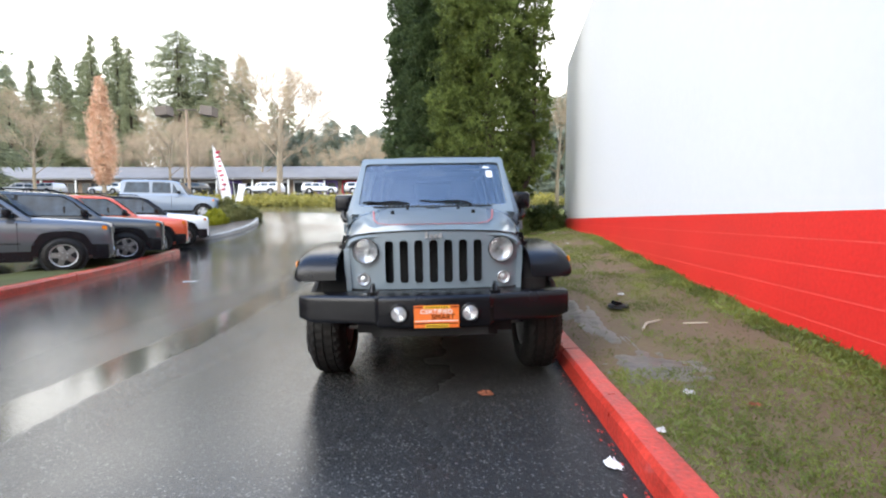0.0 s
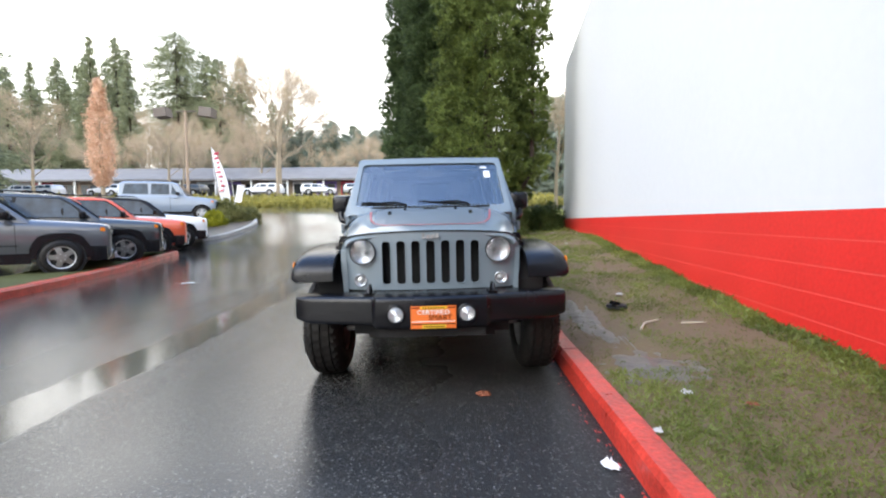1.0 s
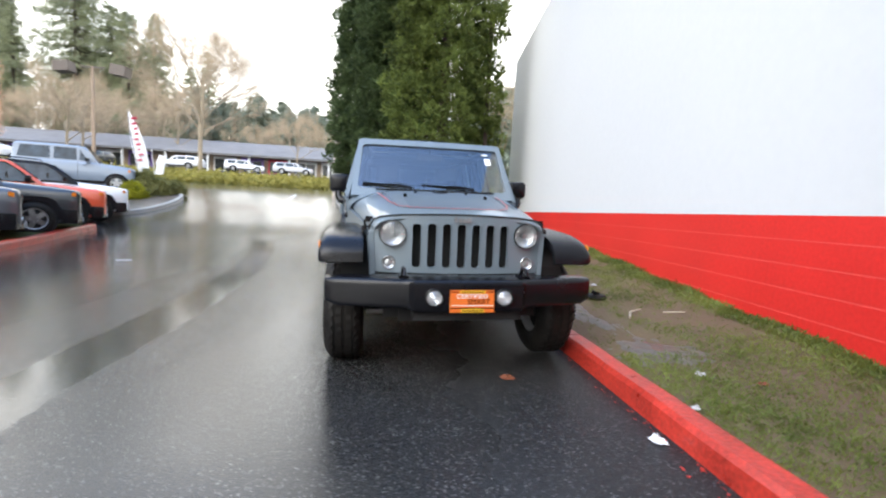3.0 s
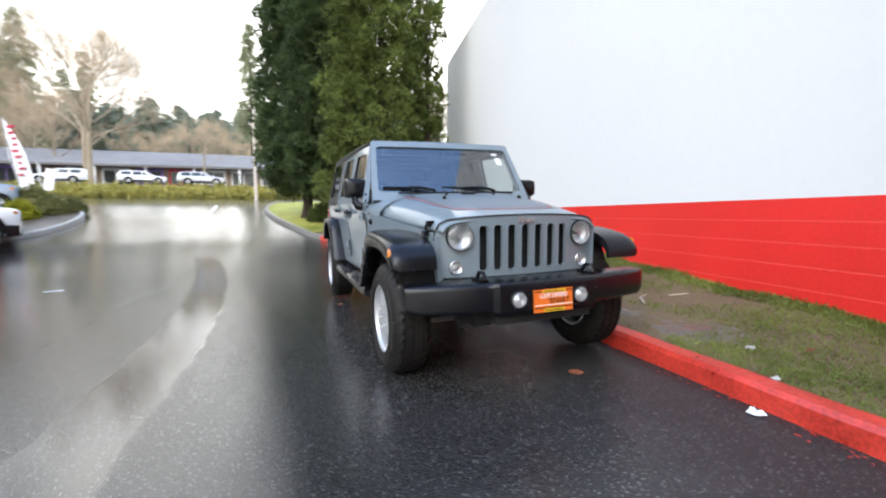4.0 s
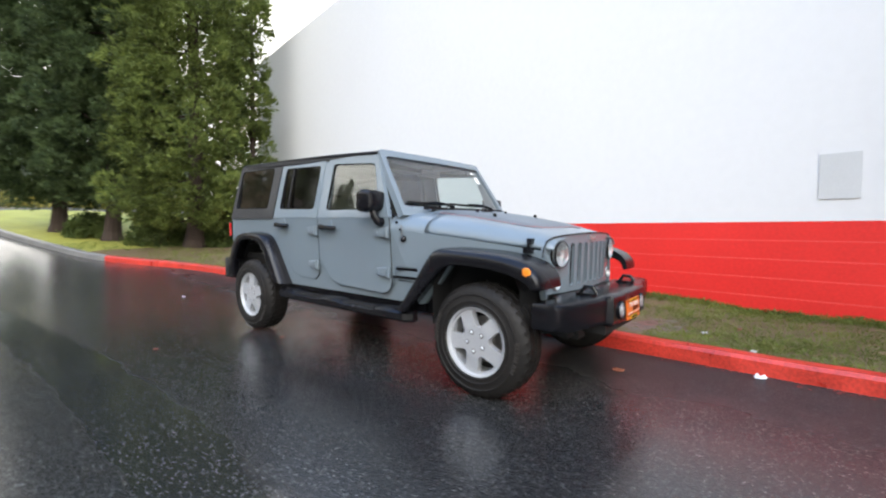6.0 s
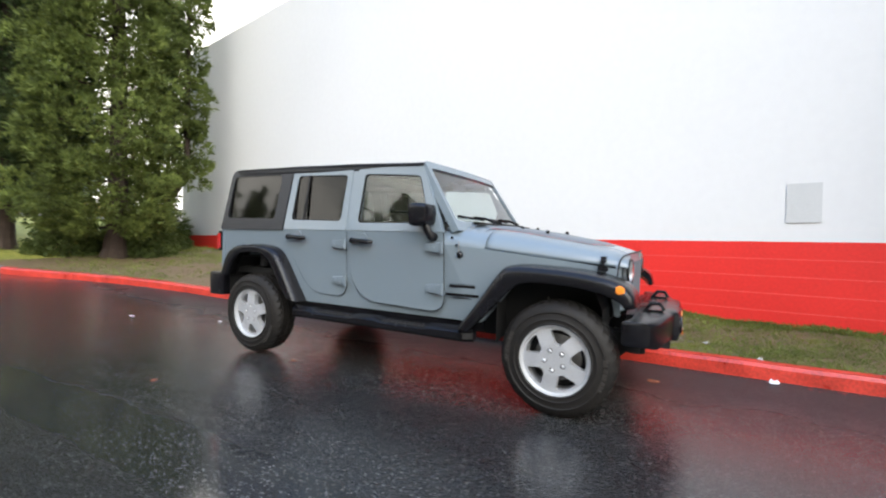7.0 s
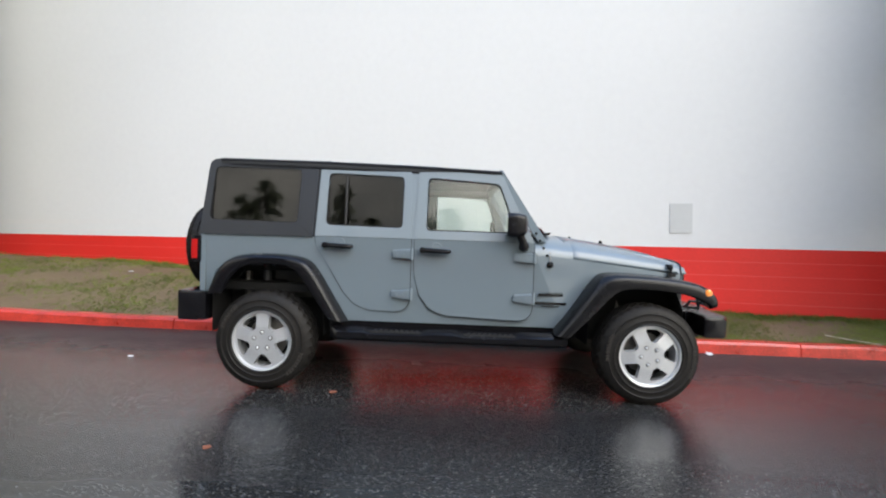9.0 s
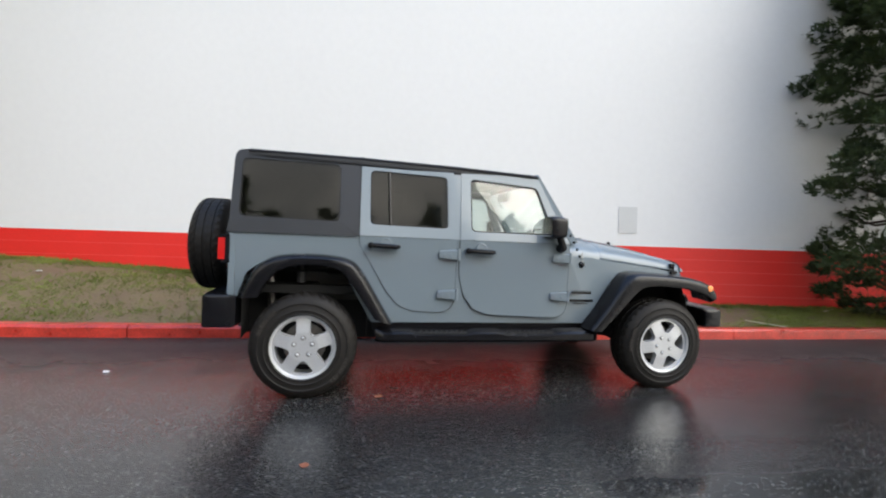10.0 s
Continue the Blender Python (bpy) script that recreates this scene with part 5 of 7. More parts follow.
            for yb in (0.05, 0.10):
                bm = bmesh.new()
                lathe(bm, [(0, 0.010), (0.005, 0.010), (0.006, 0.006)], 8, "x", Matrix.Translation(pa + Vector((s * (0.029 - 0.118 * yb), yb, -0.004))) @ (Matrix() if s > 0 else Matrix.Rotation(math.pi, 4, "Z")))
                part("hinge_bolt", bm, PAINT, door)
    bm = plate_bm([(1.735, 1.165), (1.87, 1.165), (1.87, 1.718), (1.735, 1.712)], [], on_side(s, 0.004), (-s * 0.04, 0, 0))
    part("door_pillar", bm, PAINT, car)
    bm = plate_bm([(2.50, 1.165), (2.63, 1.165), (2.60, 1.725), (2.47, 1.720)], [], on_side(s, 0.002), (-s * 0.04, 0, 0))
    part("rear_pillar", bm, HARDTOP, car)
    # quarter panel of the hardtop with its window
    QO = [(2.578, 1.162), (3.468, 1.160), (3.385, 1.742), (2.535, 1.728)]
    QI = [(2.700, 1.264), (3.395, 1.272), (3.345, 1.682), (2.668, 1.678)]
    bm = plate_bm(round_poly(QO, [0.01, 0.02, 0.07, 0.03], 4), [round_poly(QI, 0.045, 4)], on_side(s, 0.012), (-s * 0.06, 0, 0))
    part("hardtop_side", bm, HARDTOP, car, "charcoal textured hardtop side")
    q = round_poly(QI, 0.045, 4)
    cy, cz = sum(p[0] for p in q) / len(q), sum(p[1] for p in q) / len(q)
    bm = plate_bm(q, [[(cy + (a - cy) * 0.975, cz + (b - cz) * 0.965) for a, b in q]], on_side(s, 0.008), (-s * 0.02, 0, 0))
    part("window_seal", bm, BLACK, car)
    bm = plate_bm([(cy + (a - cy) * 0.978, cz + (b - cz) * 0.968) for a, b in q], [], on_pane(s, 0.004), (-s * 0.004, 0, 0))
    part("quarter_window", bm, GLASS_DARK, car, "dark tinted quarter window").visible_shadow = False

    # wheel-arch flares
    for nm, outer, inner, wi in (("front_flare", [(0.69, 0.462), (0.545, 0.645), (0.365, 0.915), (0.28, 0.957), (0.03, 0.950), (-0.22, 0.934), (-0.43, 0.893), (-0.525, 0.820), (-0.540, 0.730)],
                                  [(0.575, 0.455), (0.435, 0.60), (0.262, 0.79), (0.18, 0.838), (0.02, 0.842), (-0.18, 0.830), (-0.34, 0.800), (-0.45, 0.755), (-0.475, 0.712)], None),
                                 ("rear_flare", [(2.322, 0.502), (2.432, 0.685), (2.572, 0.925), (2.665, 0.997), (2.84, 1.020), (3.07, 1.018), (3.225, 0.994), (3.345, 0.905), (3.430, 0.69)],
                                  [(2.462, 0.545), (2.56, 0.69), (2.685, 0.87), (2.76, 0.925), (2.87, 0.942), (3.02, 0.940), (3.13, 0.915), (3.225, 0.84), (3.295, 0.70)], 0.78)):
        for _ in range(2):
            outer, inner = [[c[0]] + [((1 - f) * a[0] + f * b[0], (1 - f) * a[1] + f * b[1]) for a, b in zip(c, c[1:]) for f in (0.25, 0.75)] + [c[-1]] for c in (outer, inner)]
        secs = []
        for n_, ((oy, oz), (iy, iz)) in enumerate(zip(outer, inner)):
            tp = 1.0 if wi else float(np.interp(n_, [0, len(outer) - 4, len(outer) - 1], [1.0, 1.0, 0.97]))
            w_in = wi or max(half_width(oy, 0.9) - 0.03, 0.655)
            X = 0.935
            k = (XC - X) / (XC - 0.835)
            k2 = (XC - w_in) / (XC - 0.835) * 0.5 + 0.5 * k
            def at(x, y, z, kk=k):
                return (s * x * (tp if x > 0.8 else 1.0), YC + (y - YC) * kk, ZC + (z - ZC) * kk)
            nx, nz = iy - oy, iz - oz
            secs.append([at(w_in, oy, oz, k), at(0.84, oy + nx * 0.01, oz + nz * 0.01), at(0.880, oy + nx * 0.04, oz + nz * 0.04), at(0.908, oy + nx * 0.11, oz + nz * 0.11), at(0.926, oy + nx * 0.22, oz + nz * 0.22), at(0.936, oy + nx * 0.38, oz + nz * 0.38), at(0.937, oy + nx * 0.80, oz + nz * 0.80), at(0.933, oy + nx * 0.94, oz + nz * 0.94), at(0.922, iy, iz), at(0.90, iy, iz), at(0.88, iy - nx * 0.15, iz - nz * 0.15), at(w_in, oy + nx * 0.5, oz + nz * 0.5, k)])
        bm = loft_bm(secs)
        part(nm, bm, BLACK, car, "black plastic wheel-arch flare", smooth=True)

    # side step
    bar = new("side_step")
    bar.parent = car
    ys_ = [0.60, 0.66, 0.95, 1.00, 1.40, 1.46, 1.66, 1.72, 2.10, 2.16, 2.36, 2.42]
    zs_ = [0.0, 0.0, 0.0, -0.012, -0.012, 0.0, 0.0, -0.012, -0.012, 0.0, 0.0, 0.005]
    secs = []
    for y, dz in zip(ys_, zs_):
        t = 0.5 if y in (0.60, 2.42) else 1.0
        secs.append([(s * 0.79, y, 0.392), (s * (0.80 + 0.075 * t), y, 0.382), (s * (0.80 + 0.098 * t), y, 0.402), (s * (0.80 + 0.098 * t), y, 0.448 + dz), (s * (0.80 + 0.075 * t), y, 0.468 + dz * 1.6), (s * 0.79, y, 0.478 + dz)])
    part("bar", loft_bm(secs), BLACK, bar, smooth=True)
    for y0 in (1.00, 1.72):
        bm = bmesh.new()
        box(bm, min(s * 0.80, s * 0.880), max(s * 0.80, s * 0.880), y0, y0 + 0.39, 0.440, 0.456)
        for k in range(9):
            box(bm, min(s * 0.805, s * 0.875), max(s * 0.805, s * 0.875), y0 + 0.02 + k * 0.04, y0 + 0.038 + k * 0.04, 0.454, 0.461)
        part("step_pad", bm, DARK, bar)
    for y0 in (0.85, 1.56, 2.28):
        bm = bmesh.new()
        box(bm, min(s * 0.60, s * 0.82), max(s * 0.60, s * 0.82), y0, y0 + 0.06, 0.39, 0.44)
        part("bracket", bm, DARK, bar)
    bm = plate_bm([(0.60, 0.53), (2.43, 0.53), (2.43, 0.47), (0.60, 0.47)], [], on_side(s, -0.012), (-s * 0.03, 0, 0))
    part("rocker", bm, BLACK, car)

    # mirror
    mir = new("door_mirror")
    mir.parent = car
    secs = []
    for t, gw, gh in ((0.0, 0.055, 0.050), (0.12, 0.085, 0.075), (0.5, 0.10, 0.088), (0.85, 0.10, 0.088), (1.0, 0.095, 0.083)):
        y = 0.945 + 0.15 * t
        secs.append([(s * (0.872 + px * gw), y, 1.298 + pz * gh) for px, pz in round_poly([(-1, -1), (1, -1), (1, 1), (-1, 1)], 0.45, 4)])
    part("mirror_shell", loft_bm(secs), BLACK, mir, "black mirror housing", smooth=True)
    bm = plate_bm([(s * (0.872 + px * 0.085), 1.298 + pz * 0.074) for px, pz in round_poly([(-1, -1), (1, -1), (1, 1), (-1, 1)], 0.4, 4)], [], lambda a, b: (a, 1.096, b), (0, 0.003, 0))
    part("mirror_glass", bm, CHROME, mir)
    bm = bmesh.new()
    tube(bm, [(s * 0.83, 0.955, 1.135), (s * 0.865, 0.955, 1.140), (s * 0.885, 0.97, 1.17), (s * 0.885, 1.0, 1.24)], [0.040, 0.036, 0.030, 0.028], 10)
    part("mirror_arm", bm, BLACK, mir, smooth=True)

    # headlamp, turn lamp, marker, latch
    hl = new("headlamp")
    hl.parent = car
    hl.matrix_local = pose(s * 0.464, -0.362, 0.924, 0, 0, s * 5) @ Matrix.Scale(0.87, 4)
    bm = bmesh.new()
    lathe(bm, [(0.0, 0.098), (-0.006, 0.098), (-0.008, 0.094), (-0.002, 0.090), (0.03, 0.088), (0.06, 0.05), (0.07, 0.001)], 36, "y", caps=False)
    part("reflector", bm, SILVERED, hl, "silvered headlamp bowl", smooth=True)
    bm = bmesh.new()
    lathe(bm, [(0.004, 0.097), (-0.010, 0.098), (-0.012, 0.101), (0.004, 0.103)], 36, "y", closed=True)
    part("lamp_ring", bm, BLACK, hl, "thin black ring", smooth=True)
    bm = bmesh.new()
    lathe(bm, [(0.012, 0.016), (0.06, 0.020)], 16, "y")
    part("bulb_shield", bm, SILVERED, hl)
    bm = bmesh.new()
    lathe(bm, [(0.0, 0.090), (-0.008, 0.089), (-0.017, 0.073), (-0.023, 0.045), (-0.025, 0.001)], 36, "y", caps=False)
    part("lens", bm, GLASS_LENS, hl, "clear glass lens", smooth=True).visible_shadow = False
    bm = bmesh.new()
    lathe(bm, [(0.02, 0.046), (-0.004, 0.046), (-0.008, 0.042), (-0.003, 0.038), (0.008, 0.026), (0.004, 0.012), (0.0, 0.001)], 24, "y", Matrix.Translation((s * 0.485, -0.338, 0.727)))
    tl = part("turn_lamp", bm, SILVERED, car, "round frosted turn lamp", smooth=True)
    bm = bmesh.new()
    lathe(bm, [(0.0, 0.030), (0.006, 0.029), (0.009, 0.020), (0.010, 0.001)], 20, "x", Matrix.Translation((s * 0.928, -0.385, 0.840)) @ (Matrix() if s > 0 else Matrix.Rotation(math.pi, 4, "Z")))
    part("marker_lamp", bm, ORANGE_LENS, car, "amber side marker", smooth=True)
    lt = new("hood_latch")
    lt.parent = car
    bm = bmesh.new()
    hwx = half_width(-0.24, 0.95)
    box(bm, min(s * hwx, s * (hwx + 0.045)), max(s * hwx, s * (hwx + 0.045)), -0.275, -0.215, 0.935, 0.965)
    box(bm, min(s * (hwx - 0.03), s * (hwx + 0.02)), max(s * (hwx - 0.03), s * (hwx + 0.02)), -0.262, -0.228, 0.99, 1.03)
    part("catch", bm, BLACK, lt, bevel=0.008)
    bm = bmesh.new()
    tube(bm, [(s * (hwx + 0.02), -0.245, 0.95), (s * (hwx + 0.025), -0.245, 1.0), (s * (hwx - 0.0), -0.245, 1.02)], 0.009, 6)
    part("strap", bm, BLACK, lt)
    # tail lamp
    tlm = new("tail_lamp")
    tlm.parent = car
    bm = bmesh.new()
    box(bm, min(s * 0.70, s * 0.828), max(s * 0.70, s * 0.828), 3.455, 3.515, 0.94, 1.14)
    part("lamp_housing", bm, BLACK, tlm, bevel=0.01)
    bm = bmesh.new()
    box(bm, min(s * 0.71, s * 0.832), max(s * 0.71, s * 0.832), 3.485, 3.53, 0.965, 1.115)
    part("lens", bm, RED_LENS, tlm, "red tail lens", bevel=0.012)
    # side lettering as plain bars
    for y0, y1, z0, z1 in ((0.645, 0.83, 0.765, 0.782), (0.645, 0.83, 0.787, 0.791), (0.62, 0.86, 0.700, 0.720), (0.67, 0.81, 0.684, 0.690)):
        bm = plate_bm([(y0, z0), (y1, z0), (y1, z1), (y0, z1)], [], on_side(s, 0.004), (-s * 0.003, 0, 0))
        part("badge", bm, BLACK, car)

# hood
def hood_pt(u, y):
    """A point on the hood: u across from -1 to 1, y along."""
    w = float(np.interp(y, [-0.362, -0.32, -0.22, 0.0, 0.3, 0.62], [0.585, 0.60, 0.618, 0.66, 0.705, 0.748]))
    seam = float(np.interp(y, [-0.362, -0.27, 0.0, 0.3, 0.62], [0.955, 0.966, 0.994, 1.026, 1.060]))
    crown = float(np.interp(y, [-0.362, -0.34, -0.29, -0.21, 0.0, 0.3, 0.62], [1.040, 1.056, 1.074, 1.096, 1.140, 1.192, 1.236]))
    f = (1 - abs(u) ** float(np.interp(y, [-0.36, 0.62], [6.5, 4.6]))) ** 0.5
    bulge = 0.010 * max(0.0, min(1.0, (0.62 - abs(u)) / 0.1)) * min(1.0, max(0.0, (y + 0.34) / 0.25))
    return (u * w, y, seam + (crown - 0.010 - seam) * f + bulge)


us = [-1, -0.997, -0.985, -0.96, -0.92, -0.86, -0.78, -0.66, -0.62, -0.57, -0.52, -0.3, 0, 0.3, 0.52, 0.57, 0.62, 0.66, 0.78, 0.86, 0.92, 0.96, 0.985, 0.997, 1]
yh = [-0.362, -0.354, -0.34, -0.315, -0.28, -0.21, -0.1, 0.05, 0.2, 0.35, 0.5, 0.615]
hood = part("hood", loft_bm([[hood_pt(u, y) for u in us] for y in yh], closed=False, caps=False), PAINT, car, smooth=True)
mod = hood.modifiers.new("thick", "SOLIDIFY")
mod.thickness, mod.offset = 0.02, -1


def on_hood(name, path, w, mat, lift, parent):
    """A narrow strip laid on the hood along a path of (u, y)."""
    v, f = [], []
    pts = []
    for (u0, y0), (u1, y1) in zip(path, path[1:]):
        pts += [(u0 + (u1 - u0) * k / 8, y0 + (y1 - y0) * k / 8) for k in range(8)]
    pts.append(path[-1])
    for i, (u, y) in enumerate(pts):
        a, b = pts[max(0, i - 1)], pts[min(len(pts) - 1, i + 1)]
        d = Vector((b[0] - a[0], b[1] - a[1])).normalized()
        for q in (-1, 1):
            p = Vector(hood_pt(u - d.y * q * w * 0.7, y + d.x * q * w * 0.5))
            v.append(p + Vector((0, -0.001, lift)))
    f = [(2 * i, 2 * i + 1, 2 * i + 3, 2 * i + 2) for i in range(len(pts) - 1)]
    return put(name, v, f, mat, parent)


secs = [[Vector(hood_pt(u, y)) + Vector((0, 0, 0.003)) for u in (-0.64, -0.57, -0.52, -0.3, 0, 0.3, 0.52, 0.57, 0.64)] for y in np.linspace(-0.17, 0.60, 11)]
part("hood_decal", loft_bm(secs, closed=False, caps=False), DECAL, hood, "matte dark decal on the hood")
on_hood("decal_line", [(-0.72, 0.60), (-0.69, 0.05), (-0.64, -0.10), (-0.52, -0.19), (0.52, -0.19), (0.64, -0.10), (0.69, 0.05), (0.72, 0.60)], 0.014, DECAL_RED, 0.005, hood)
for x, y in ((-0.22, 0.46), (0.22, 0.46)):
    bm = bmesh.new()
    lathe(bm, [(0, 0.014), (0.016, 0.013), (0.022, 0.006)], 10, "z", Matrix.Translation((x, y, hood_pt(x / 0.72, y)[2] - 0.002)))
    part("washer_nozzle", bm, BLACK, hood)
for x in (-0.33, 0.33):
    bm = bmesh.new()
    lathe(bm, [(0, 0.016), (0.025, 0.015), (0.03, 0.008)], 10, "z", Matrix.Translation((x, 0.22, hood_pt(x / 0.69, 0.22)[2] - 0.002)))
    part("rubber_bumper", bm, BLACK, hood)
bm = bmesh.new()
box(bm, -0.06, 0.06, 0.49, 0.53, 1.222, 1.232)
part("hood_bump", bm, BLACK, hood, bevel=0.006)

# cowl and wipers
def cowl_pt(u, y):
    x, _, z = hood_pt(u, 0.62)
    return (x / 0.748 * (half_width(y, 1.1) - 0.006), y, z + 0.05 * (y - 0.62))


cowl = [[cowl_pt(u, y) for u in us] for y in (0.618, 0.70, 0.80, 0.90)]
cowl.insert(0, [(x * 0.992, 0.56, z - 0.012) for x, _, z in cowl[0]])
cowl[1] = [(x * 0.996, y, z - 0.006) for x, y, z in cowl[1]]
part("cowl", loft_bm(cowl, closed=False, caps=False), PAINT, car, smooth=True)
bm = bmesh.new()
box(bm, -0.55, 0.55, 0.70, 0.76, 1.236, 1.250)
for k in range(26):
    box(bm, -0.54 + k * 0.042, -0.52 + k * 0.042, 0.695, 0.765, 1.245, 1.256)
part("cowl_vent", bm, BLACK, car, "black cowl vent")
for x0, x1 in ((-0.22, -0.66), (0.36, -0.12)):
    wp = new("wiper")
    wp.parent = car
    bm = bmesh.new()
    tube(bm, [(x0, 0.70, 1.262), (x0 - 0.10, 0.745, 1.292), ((x0 + x1) / 2, 0.80, 1.300)], [0.014, 0.011, 0.008], 6)
    part("wiper_arm", bm, BLACK, wp)
    bm = bmesh.new()
    tube(bm, [(x0 - 0.02, 0.80, 1.283), (x1, 0.835, 1.298)], 0.010, 6)
    part("wiper_blade", bm, BLACK, wp)

# windscreen frame and glass
def on_ws(a, b):
    """Place on the leaning windscreen: a across, b from 0 (base) to 1 (top)."""
    return (a * (1 - 0.075 * b), 0.802 + 0.315 * b + 0.03 * (1 - (a / 0.75) ** 2) * -1.0, 1.235 + 0.49 * b)


WO = [(-0.762, -0.1), (0.762, -0.1), (0.762, 1.03), (-0.762, 1.03)]
WI = [(-0.712, 0.05), (0.712, 0.05), (0.712, 0.915), (-0.712, 0.915)]
wo = round_poly(WO, [0.01, 0.01, 0.05, 0.05], 5)
wi_ = round_poly(WI, 0.06, 5)
bm = plate_bm(dense(wo), [dense(wi_)], on_ws, (0, 0.055, -0.02))
part("windscreen_frame", bm, PAINT, car)
rows_ = []
for b in np.linspace(0.045, 0.92, 7):
    rows_.append([Vector(on_ws(a, b)) + Vector((0, 0.018, 0)) for a in np.linspace(-0.717, 0.717, 11)])
part("windscreen", loft_bm(rows_, closed=False, caps=False), GLASS_WS, car, "clear windscreen with a pale sticker", smooth=True).visible_shadow = False
bm = plate_bm([(0.56, 0.60), (0.625, 0.60), (0.625, 0.74), (0.56, 0.74)], [], lambda a, b: Vector(on_ws(a, b)) + Vector((0, 0.014, 0)), (0, 0.002, 0))
part("sticker", bm, STICKER, car, "pale sticker inside the glass")
bm = plate_bm([(0.535, 0.80), (0.605, 0.80), (0.605, 0.83), (0.535, 0.83)], [], lambda a, b: Vector(on_ws(a, b)) + Vector((0, 0.014, 0)), (0, 0.002, 0))
part("sticker", bm, STICKER, car)
rv = new("rear_view_mirror")
rv.parent = car
bm = bmesh.new()
box(bm, -0.13, 0.13, 1.16, 1.19, 1.56, 1.63)
part("mirror_case", bm, DASH, rv, bevel=0.015)
bm = bmesh.new()
tube(bm, [(0, 1.16, 1.62), (0, 1.12, 1.66)], 0.012, 6)
part("stalk", bm, DASH, rv)

for s in (-1, 1):
    for k in range(4):
        bm = bmesh.new()
        p = on_side(s, 0.004)(0.775 + 0.030 * k, 1.075 + 0.055 * k)
        lathe(bm, [(-0.004, 0.011), (0.006, 0.010), (0.009, 0.005)], 8, "x", Matrix.Translation(p) @ (Matrix() if s > 0 else Matrix.Rotation(math.pi, 4, "Z")))
        part("bracket_bolt", bm, BLACK, car)

# hardtop roof and tail
secs = []
for y, zc, ze, w in ((1.150, 1.722, 1.690, 0.696), (1.165, 1.742, 1.705, 0.702), (1.20, 1.762, 1.715, 0.706), (1.80, 1.785, 1.738, 0.708), (2.54, 1.808, 1.752, 0.710), (3.20, 1.812, 1.765, 0.708), (3.37, 1.804, 1.760, 0.704), (3.42, 1.780, 1.735, 0.696)):
    half = [(1.0, ze - 0.052), (1.0, ze - 0.034), (0.999, ze - 0.018), (0.995, ze - 0.006)] + [(u, ze + (zc - ze) * (1 - u ** 3.0)) for u in (0.98, 0.95, 0.9, 0.75, 0.4, 0.0)]
    secs.append([(-u * w, y, z) for u, z in half] + [(u * w, y, z) for u, z in half[-2::-1]])
roof = part("hardtop_roof", loft_bm(secs, closed=False, caps=False), HARDTOP, car, "charcoal textured hardtop roof", smooth=True)
mod = roof.modifiers.new("thick", "SOLIDIFY")
mod.thickness, mod.offset = 0.03, -1
for y in (1.80, 2.55):
    bm = bmesh.new()
    box(bm, -0.55, 0.55, y - 0.006, y + 0.006, 1.70, float(np.interp(y, [1.8, 2.55], [1.774, 1.796])))
    part("roof_joint", bm, BLACK, roof)
for s in (-1, 1):
    bm = bmesh.new()
    f = on_side(s, 0.016)
    tube(bm, [f(1.14, 1.69), f(1.80, 1.715), f(2.53, 1.73), f(3.30, 1.735)], 0.012, 6)
    part("drip_rail", bm, HARDTOP, roof)

def on_tail(a, b):
    return (a * (1 - 0.15 * b), 3.485 - 0.075 * b, 1.15 + 0.60 * b)
bm = plate_bm(round_poly([(-0.82, 0), (0.82, 0), (0.80, 1.0), (-0.80, 1.0)], [0.01, 0.01, 0.06, 0.06], 4), [round_poly([(-0.66, 0.12), (0.66, 0.12), (0.64, 0.88), (-0.64, 0.88)], 0.05, 4)], on_tail, (0, -0.04, 0))
part("hardtop_rear", bm, HARDTOP, car)
bm = plate_bm(round_poly([(-0.67, 0.11), (0.67, 0.11), (0.65, 0.89), (-0.65, 0.89)], 0.05, 4), [], lambda a, b: Vector(on_tail(a, b)) + Vector((0, -0.02, 0)), (0, -0.005, 0))
part("rear_window", bm, GLASS_DARK, car).visible_shadow = False
bm = bmesh.new()
box(bm, -0.825, 0.825, 3.42, 3.462, 0.66, 1.158)
part("rear_panel", bm, PAINT, car, bevel=0.012)
bm = bmesh.new()
box(bm, -0.60, 0.60, 3.462, 3.485, 0.70, 1.14)
part("tailgate", bm, PAINT, car, bevel=0.012)

# spare wheel
wheel(car, "spare_wheel", Matrix.Translation((0.035, 3.775, 1.045)) @ Matrix.Rotation(math.pi / 2, 4, "Z"), 0.395)
bm = bmesh.new()
box(bm, -0.10, 0.22, 3.48, 3.68, 0.95, 1.15)
part("spare_carrier", bm, BLACK, car)

# bumpers
def bumper(name, stations, label):
    secs = []
    for x, y0, y1, z0, z1 in stations:
        sec = round_poly([(y0, z0), (y1, z0), (y1, z1), (y0, z1)], [0.03, 0.02, 0.02, 0.035], 3)
        secs.append([(x, a, b) for a, b in sec])
    return part(name, loft_bm(secs), BLACK, car, label, smooth=True)


